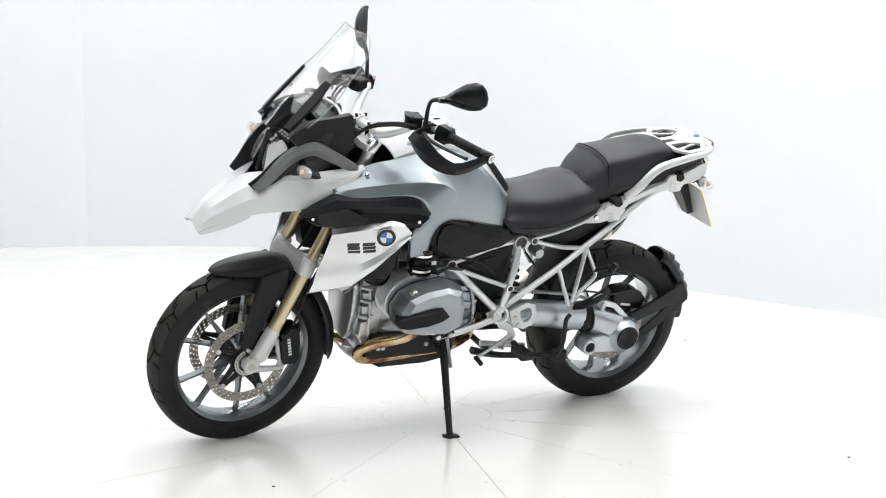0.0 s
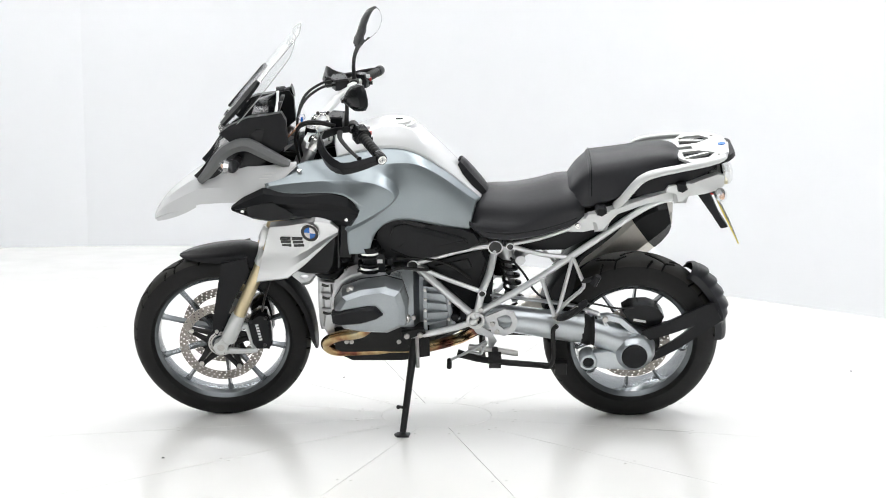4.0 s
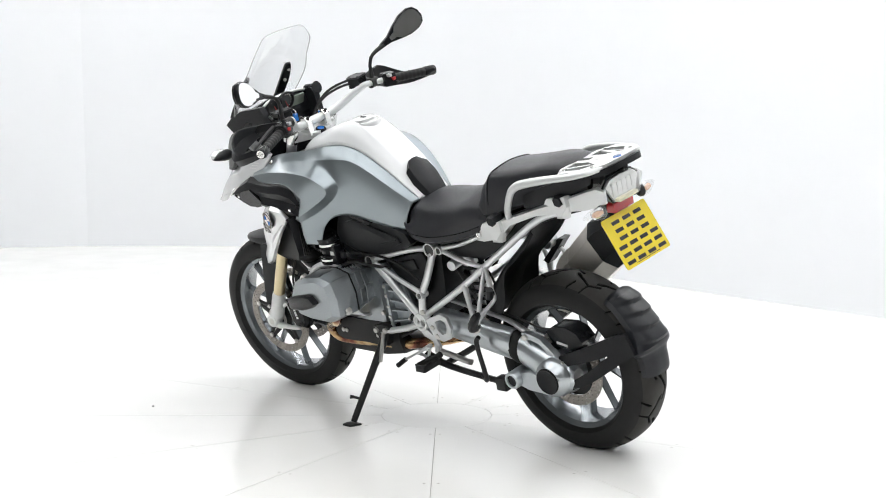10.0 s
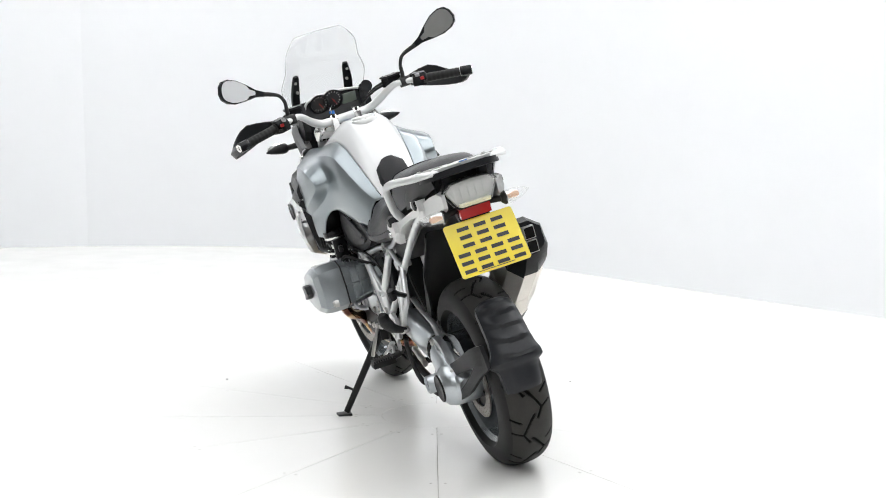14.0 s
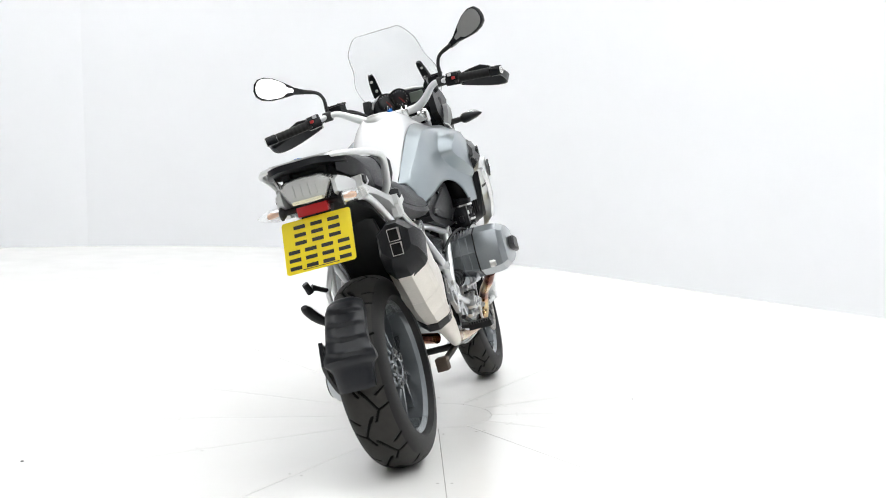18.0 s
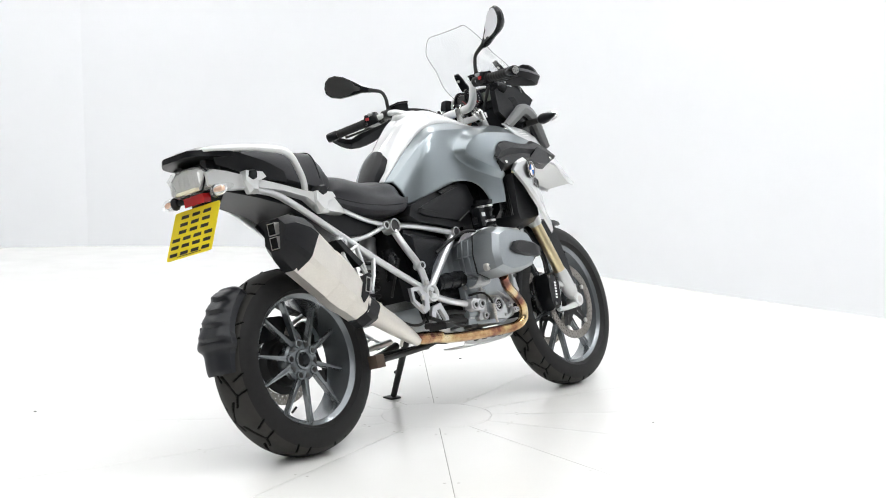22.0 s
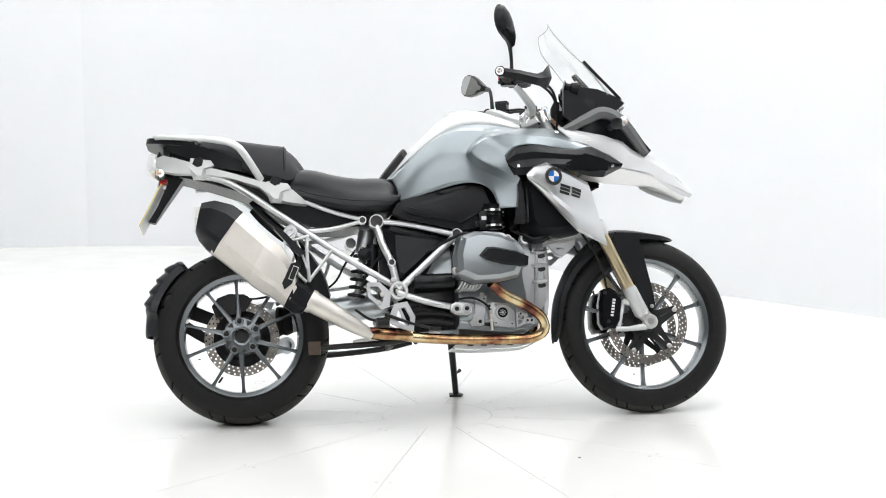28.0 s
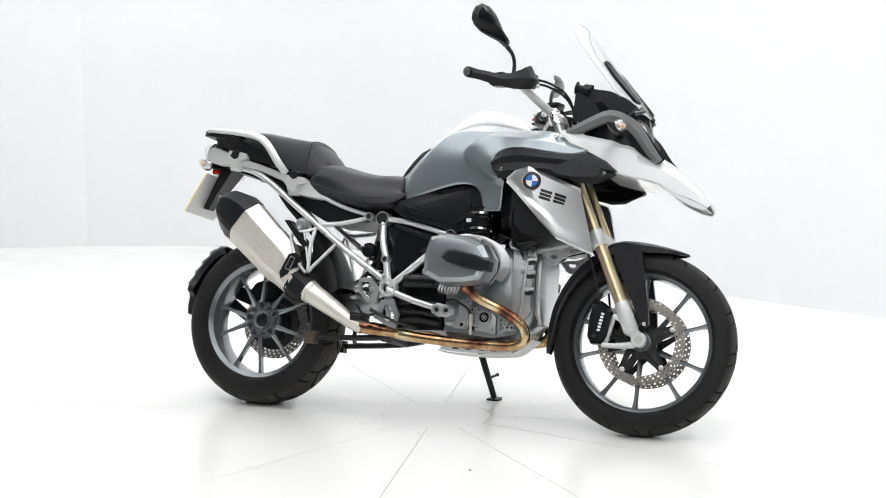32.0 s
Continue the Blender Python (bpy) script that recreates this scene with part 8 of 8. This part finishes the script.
# ---------------------------------------------------------------- tail
def build_tail():
    # rails beside the seat
    def rail(bm):
        loft(bm, [[(x, y0, z0), (x, y1, z0 + 0.004), (x, y1, z1 - 0.004), (x, y0, z1)] for x, y0, y1, z0, z1 in
                  ((-0.470, 0.118, 0.142, 0.780, 0.800), (-0.520, 0.122, 0.158, 0.785, 0.842), (-0.590, 0.122, 0.158, 0.800, 0.866), (-0.640, 0.118, 0.150, 0.848, 0.878), (-0.740, 0.110, 0.140, 0.882, 0.910),
                   (-0.850, 0.100, 0.130, 0.902, 0.942), (-0.940, 0.088, 0.116, 0.908, 0.972), (-0.985, 0.086, 0.104, 0.918, 0.984), (-1.010, 0.084, 0.096, 0.930, 0.975))], 1, 1)
    rails = both(rail, "seat_rail", RAIL, bike, "pale aluminium case rail")
    for x, z, y in ((-0.575, 0.822, 0.152), (-0.850, 0.916, 0.126)):
        def clip(bm, x=x, y=y, z=z):
            loft(bm, [[(x + 0.050, y + d, z + 0.018), (x + 0.038, y + d, z + 0.036), (x - 0.035, y + d, z + 0.046), (x - 0.040, y + d, z + 0.012), (x - 0.026 + f, y + d, z - 0.030 + f), (x + 0.015 - f, y + d, z - 0.032 + f), (x + 0.022 - f, y + d, z + 0.006)] for d, f in ((-0.012, 0.0), (0.006, 0.0), (0.018, 0.012))], 1, 1)
        for ob, pn in zip(both(clip, "case_mount", RAIL, bike, "angular case mount", 15), rails):
            ob.parent = pn
    for x, z, y in ((-0.580, 0.868, 0.164), (-0.858, 0.945, 0.138)):
        def knob(bm, x=x, y=y, z=z):
            loft(bm, [[(x + 0.022 * f, y + d, z + 0.010 * f), (x + 0.012 * f, y + d, z + 0.019 * f), (x - 0.014 * f, y + d, z + 0.017 * f), (x - 0.024 * f, y + d, z - 0.006 * f), (x - 0.004 * f, y + d, z - 0.020 * f), (x + 0.016 * f, y + d, z - 0.014 * f)] for d, f in ((-0.030, 1.0), (0.002, 1.0), (0.012, 0.7))], 1, 1)
        for ob, pn in zip(both(knob, "mount_plug", BLACK, bike, "black insert"), rails):
            ob.parent = pn
    bm = bmesh.new()
    revolve(bm, [(0.0, 0.006), (0.005, 0.006), (0.006, 0.008), (0.009, 0.008), (0.010, 0.0)], 16, (-0.502, 0.156, 0.812))
    part("seat_lock", bm, CHROME, rails[0], "round seat lock")
    # grab handles
    def grab(bm):
        path = [(-0.632, 0.138, 0.878), (-0.655, 0.162, 0.912), (-0.695, 0.180, 0.972), (-0.722, 0.185, 0.998), (-0.760, 0.184, 1.013), (-0.85, 0.172, 1.028), (-0.93, 0.154, 1.036), (-0.985, 0.130, 1.043), (-1.008, 0.100, 1.046), (-1.014, 0.070, 1.047)]
        tube(bm, path, [0.015, 0.0155, 0.0155, 0.0155, 0.0150, 0.0135, 0.0120, 0.0105, 0.009, 0.007], 14, 4, flat=0.72, up=(0, 0, 1))
    grabs = both(grab, "grab_handle", RAIL, bike, "pale grab handle beside the pillion seat")
    # luggage rack: a pale plate with two openings on a black tray
    def rise(bm):
        for v in bm.verts:
            v.co.z += 0.115 * max(0.0, -0.845 - v.co.x) - 0.004
        return bm
    bm = bmesh.new()
    for q in (1, -1):
        hole_prism(bm, [(-0.846, q * 0.014), (-0.850, q * 0.096), (-0.884, q * 0.150), (-0.965, q * 0.142), (-1.022, q * 0.082), (-1.028, q * 0.014)],
                   [(-0.866, q * 0.040), (-0.866, q * 0.086), (-0.890, q * 0.122), (-0.948, q * 0.118), (-0.976, q * 0.074), (-0.925, q * 0.040)], 1.032, 1.041, axis=2)
    box(bm, -1.030, -0.905, -0.016, 0.016, 1.031, 1.042, 0.003)
    rack = part("luggage_rack", rise(bm), RAIL, bike, "pale cast luggage rack with two openings", 25)
    def rib(bm):
        prism(bm, [(-0.868, 0.088), (-0.880, 0.096), (-0.955, 0.070), (-0.945, 0.060)], 1.0315, 1.040, axis=2)
        rise(bm)
    for ob in both(rib, "rack_rib", RAIL, rack):
        ob["label"] = "thin cast rib"
    def inset(bm):
        prism(bm, [(-0.872, 0.046), (-0.872, 0.084), (-0.940, 0.062), (-0.930, 0.046)], 1.026, 1.034, axis=2)
        rise(bm)
    both(inset, "rack_inset", SATIN, rack, "black rubber inset")
    bm = bmesh.new()
    sheet(bm, [[(-0.868, y, 1.026) for y in (-0.120, 0, 0.120)], [(-0.95, y, 1.028) for y in (-0.128, 0, 0.128)], [(-1.020, y, 1.030) for y in (-0.100, 0, 0.100)], [(-1.044, y, 1.034) for y in (-0.060, 0, 0.060)]], 0.020, 2, 2)
    part("rack_tray", rise(bm), BLACK, rack, "black plastic tray under the rack")
    for q in (-0.06, 0.06):
        bm = bmesh.new()
        loft(bm, [[(-0.955, q - 0.012, z), (-0.985, q - 0.012, z), (-0.985, q + 0.012, z), (-0.955, q + 0.012, z)] for z in (0.955, 1.020)], 1, 1)
        part("rack_post", bm, BLACK, rack, "black rack post")
    def skirt(bm):
        sheet(bm, [[(-0.70, 0.128, 0.955), (-0.70, 0.132, 0.915)], [(-0.80, 0.140, 0.995), (-0.80, 0.130, 0.935)], [(-0.90, 0.136, 1.022), (-0.90, 0.116, 0.965)], [(-0.985, 0.108, 1.032), (-0.965, 0.098, 0.985)]], 0.004, 3, 2)
        rise(bm)
    both(skirt, "tail_skirt", BLACK, rack, "black panel under the grab handle")
    for x, y in ((-0.875, 0.108), (-0.875, -0.108), (-0.985, 0.100), (-0.985, -0.100)):
        bm = bmesh.new()
        bolt(bm, (x, y, 1.042), 0.006, 0.003, (0, 0, 1), 10)
        part("rack_bolt", rise(bm), BOLT, rack)
    bm = bmesh.new()
    revolve(bm, [(0.0, 0.0445), (0.013, 0.0445), (0.014, 0.040)], 24, (-1.008, 0, 1.0), axis=2)
    part("rack_badge", rise(bm), BLUE, rack, "small round badge")
    # tail light
    bm = bmesh.new()
    loft(bm, [[(-0.955, y * 0.95, 1.018), (-0.94, y, 0.935), (-0.95, y * 0.6, 0.905)] for y in (-0.088, 0.088)], 1, 1)
    tail = part("tail_light", bm, BLACK, bike, "clear tail light in a black housing")
    def shape(x, f, dz):
        return [(x - 0.012 * (0.975 - z - dz) * 8, y * f, 0.962 + dz + (z - 0.962) * f) for y, z in ((0.062, 0.998), (0.089, 0.978), (0.056, 0.921), (0.0, 0.916), (-0.056, 0.921), (-0.089, 0.978), (-0.062, 0.998), (0.0, 1.002))]
    bm = bmesh.new()
    loft(bm, [shape(-0.958, 0.96, 0.0), shape(-1.010, 0.92, 0.0)], 1, 1)
    part("lamp_reflector", bm, LAMPWHITE, tail, "bright faceted reflector")
    for k in range(5):
        bm = bmesh.new()
        y = -0.048 + 0.024 * k
        box(bm, -1.018, -1.008, y - 0.0112, y + 0.0112, 0.942, 0.984, 0.002)
        part("lamp_cell", bm, LAMPWHITE, tail)
    bm = bmesh.new()
    edge = shape(-1.002, 1.0, 0.002)
    tube(bm, edge + edge[:1], 0.0034, 8)
    part("lamp_rim", bm, SATIN, tail, "thin black rim")
    bm = bmesh.new()
    box(bm, -1.030, -0.99, -0.050, 0.050, 0.923, 0.934, 0.003)
    part("lamp_sill", bm, mat("yellowed_plastic", (0.80, 0.74, 0.50), 0.3, coat=0.4), tail, "yellowish lower edge of the lamp")
    bm = bmesh.new()
    loft(bm, [shape(-0.960, 1.0, 0.0), shape(-1.000, 1.0, 0.002), shape(-1.030, 0.94, 0.004), shape(-1.042, 0.74, 0.006), shape(-1.046, 0.4, 0.008)], 1, 1)
    part("tail_lens", bm, TAILLENS, tail, "clear tail light lens", 25)
    bm = bmesh.new()
    loft(bm, [[(-0.855, -0.100, z0), (-0.855, 0.100, z0), (-0.855, 0.100, z1), (-0.855, -0.100, z1)] for z0, z1 in ((0.930, 1.012),)] + [[(-0.945, -0.090, 0.94), (-0.945, 0.090, 0.94), (-0.940, 0.086, 1.020), (-0.940, -0.086, 1.020)]], 1, 1)
    part("tail_cover", bm, BLACK, bike, "black cover between seat and tail light")
    # plate carrier
    bm = bmesh.new()
    loft(bm, [[(-0.90, -w, 0.925), (-0.90, w, 0.925), (-0.97, w, 0.93), (-0.985, 0, 0.932), (-0.97, -w, 0.93)] for w in (0.05,)] +
         [[(-0.93, -0.045, 0.88), (-0.93, 0.045, 0.88), (-0.972, 0.05, 0.885), (-0.974, 0, 0.886), (-0.972, -0.05, 0.885)], [(-0.985, -0.035, 0.80), (-0.985, 0.035, 0.80), (-1.012, 0.04, 0.80), (-1.014, 0, 0.80), (-1.012, -0.04, 0.80)],
          [(-1.02, -0.02, 0.745), (-1.02, 0.02, 0.745), (-1.045, 0.02, 0.75), (-1.046, 0, 0.75), (-1.045, -0.02, 0.75)]], 1, 1)
    carrier = part("plate_carrier", bm, BLACK, bike, "black number plate carrier")
    bm = bmesh.new()
    box(bm, -1.004, -0.972, -0.050, 0.050, 0.884, 0.914, 0.002)
    part("reflector", bm, RED, carrier, "red rectangular reflector")
    a, b = Vector((-0.990, 0, 0.876)), Vector((-1.070, 0, 0.721))
    d = (b - a).normalized()
    nrm = Vector((0, 1, 0)).cross(d).normalized()
    if nrm.x > 0:
        nrm = -nrm
    h = (b - a).length
    def on_plate(bm, pts, lift, thick):
        lo = [bm.verts.new(a + d * v + Vector((0, y, 0)) + nrm * lift) for y, v in pts]
        hi = [bm.verts.new(a + d * v + Vector((0, y, 0)) + nrm * (lift + thick)) for y, v in pts]
        bm.faces.new(lo[::-1])
        bm.faces.new(hi)
        ring_faces(bm, lo, hi)
    bm = bmesh.new()
    w, r = 0.1135, 0.009
    pts = []
    for cy, cv, a0 in ((w - r, r, 0), (-w + r, r, 90), (-w + r, h - r, 180), (w - r, h - r, 270)):
        pts += [(cy + r * math.cos(radians(a0 + 22.5 * k)), cv - r * math.sin(radians(a0 + 22.5 * k))) for k in range(5)]
    on_plate(bm, pts, 0.0, 0.003)
    plate = part("number_plate", bm, YELLOW, carrier, "yellow number plate with black bars", smooth=20)
    bm = bmesh.new()
    on_plate(bm, [(y * 0.99, h / 2 + (v - h / 2) * 0.99) for y, v in pts], -0.0014, 0.0013)
    part("plate_back", bm, PRINT, plate, "white back of the plate")
    for n, v, cw in ((3, 0.018, 0.056), (4, 0.098, 0.054)):
        for k in range(n):
            y = (k - (n - 1) / 2) * -cw
            for u in (0.0, 0.0265, 0.053):
                bm = bmesh.new()
                on_plate(bm, [(y + 0.019, v + u), (y - 0.019, v + u), (y - 0.019, v + u + 0.012), (y + 0.019, v + u + 0.012)], 0.0032, 0.0008)
                part("plate_bar", bm, INK_AND_SHADE, plate, "plain black bar")
    bm = bmesh.new()
    on_plate(bm, [(0.06, h - 0.0085), (-0.06, h - 0.0085), (-0.06, h - 0.0065), (0.06, h - 0.0065)], 0.0032, 0.0006)
    part("plate_line", bm, INK_AND_SHADE, plate)
    # rear indicators
    def stalk(bm):
        tube(bm, [(-0.96, 0.045, 0.910), (-0.995, 0.10, 0.908)], 0.010, 10)
    both(stalk, "indicator_stalk", IRON, carrier)
    def shell(bm):
        loft(bm, [[(-0.995 + dx + 0.020 * r * math.cos(q), y, 0.908 + 0.004 * (y - 0.1) * 10 + 0.022 * r * math.sin(q)) for q in (math.tau * k / 12 for k in range(12))]
                  for y, r, dx in ((0.088, 0.5, 0), (0.098, 0.95, 0), (0.104, 1.0, 0.0))], 1, 1)
    both(shell, "indicator_shell", IRON, carrier)
    def lens(bm):
        loft(bm, [[(-0.998 + dx + 0.022 * r * math.cos(q), y, 0.908 + 0.004 * (y - 0.1) * 10 + 0.023 * r * math.sin(q)) for q in (math.tau * k / 14 for k in range(14))]
                  for y, r, dx in ((0.105, 1.0, 0), (0.125, 0.98, 0), (0.150, 0.78, 0.004), (0.172, 0.45, 0.008), (0.186, 0.10, 0.010))], 2, 1)
    both(lens, "indicator_lens", LENS, carrier, "clear rear indicator lens")
    def bulb(bm):
        revolve(bm, [(0.0, 0.150), (0.008, 0.146), (0.011, 0.135), (0.010, 0.108)], 12, (-0.998, 0, 0.910))
    both(bulb, "indicator_bulb", AMBER, carrier, "amber bulb")
    def refl(bm):
        loft(bm, [[(-0.992 + 0.016 * r * math.cos(q), y, 0.909 + 0.018 * r * math.sin(q)) for q in (math.tau * k / 10 for k in range(10))] for y, r in ((0.106, 1.0), (0.140, 0.8))], 1, 1)
    both(refl, "indicator_reflector", LAMPWHITE, carrier)


build_tail()


# ---------------------------------------------------------------- key and fob in the lock
def build_key():
    bm = bmesh.new()
    box(bm, -0.004, 0.004, -0.010, 0.010, -0.012, 0.018, 0.002)
    key = tagged(new("key_fob", finish(bm, "key_fob", BLUE)), "blue key in the lock with a tan leather fob", "key")
    bm = bmesh.new()
    tube(bm, [(0.012 * math.cos(k * math.tau / 12), 0.004, 0.022 + 0.012 * math.sin(k * math.tau / 12)) for k in range(13)], 0.0014, 6)
    part("key_ring", bm, CHROME, key)
    bm = bmesh.new()
    slope = Matrix.Translation((0.004, 0.0, -0.004)) @ Matrix.Rotation(radians(45), 4, "Y")
    prism(bm, [(0.0, -0.012), (0.0, 0.012), (0.018, 0.019), (0.066, 0.019), (0.075, 0.010), (0.075, -0.010), (0.066, -0.019), (0.018, -0.019)], 0.0, 0.004, 0.001, axis=2)
    part("fob", turned(bm, slope), TAG, key, "tan leather fob")
    for k in range(4):
        bm = bmesh.new()
        box(bm, 0.024 + 0.010 * k, 0.029 + 0.010 * k, -0.015, 0.015, 0.0038, 0.0050)
        part("fob_stripe", turned(bm, slope), INK_AND_SHADE if k % 2 else PRINT, key, "printed stripe")
    return key


KEY_AT = Matrix.Translation((0.455, 0.030, 1.150))
key = build_key()


# ---------------------------------------------------------------- motion
def motions():
    times = [k for k in range(33)]
    walk(table, [(t, table_pose(t)) for t in times])
    walk(bike, [(t, bike_pose(t)) for t in times])
    walk(key, [(t, bike_pose(t) @ KEY_AT) for t in times])


motions()
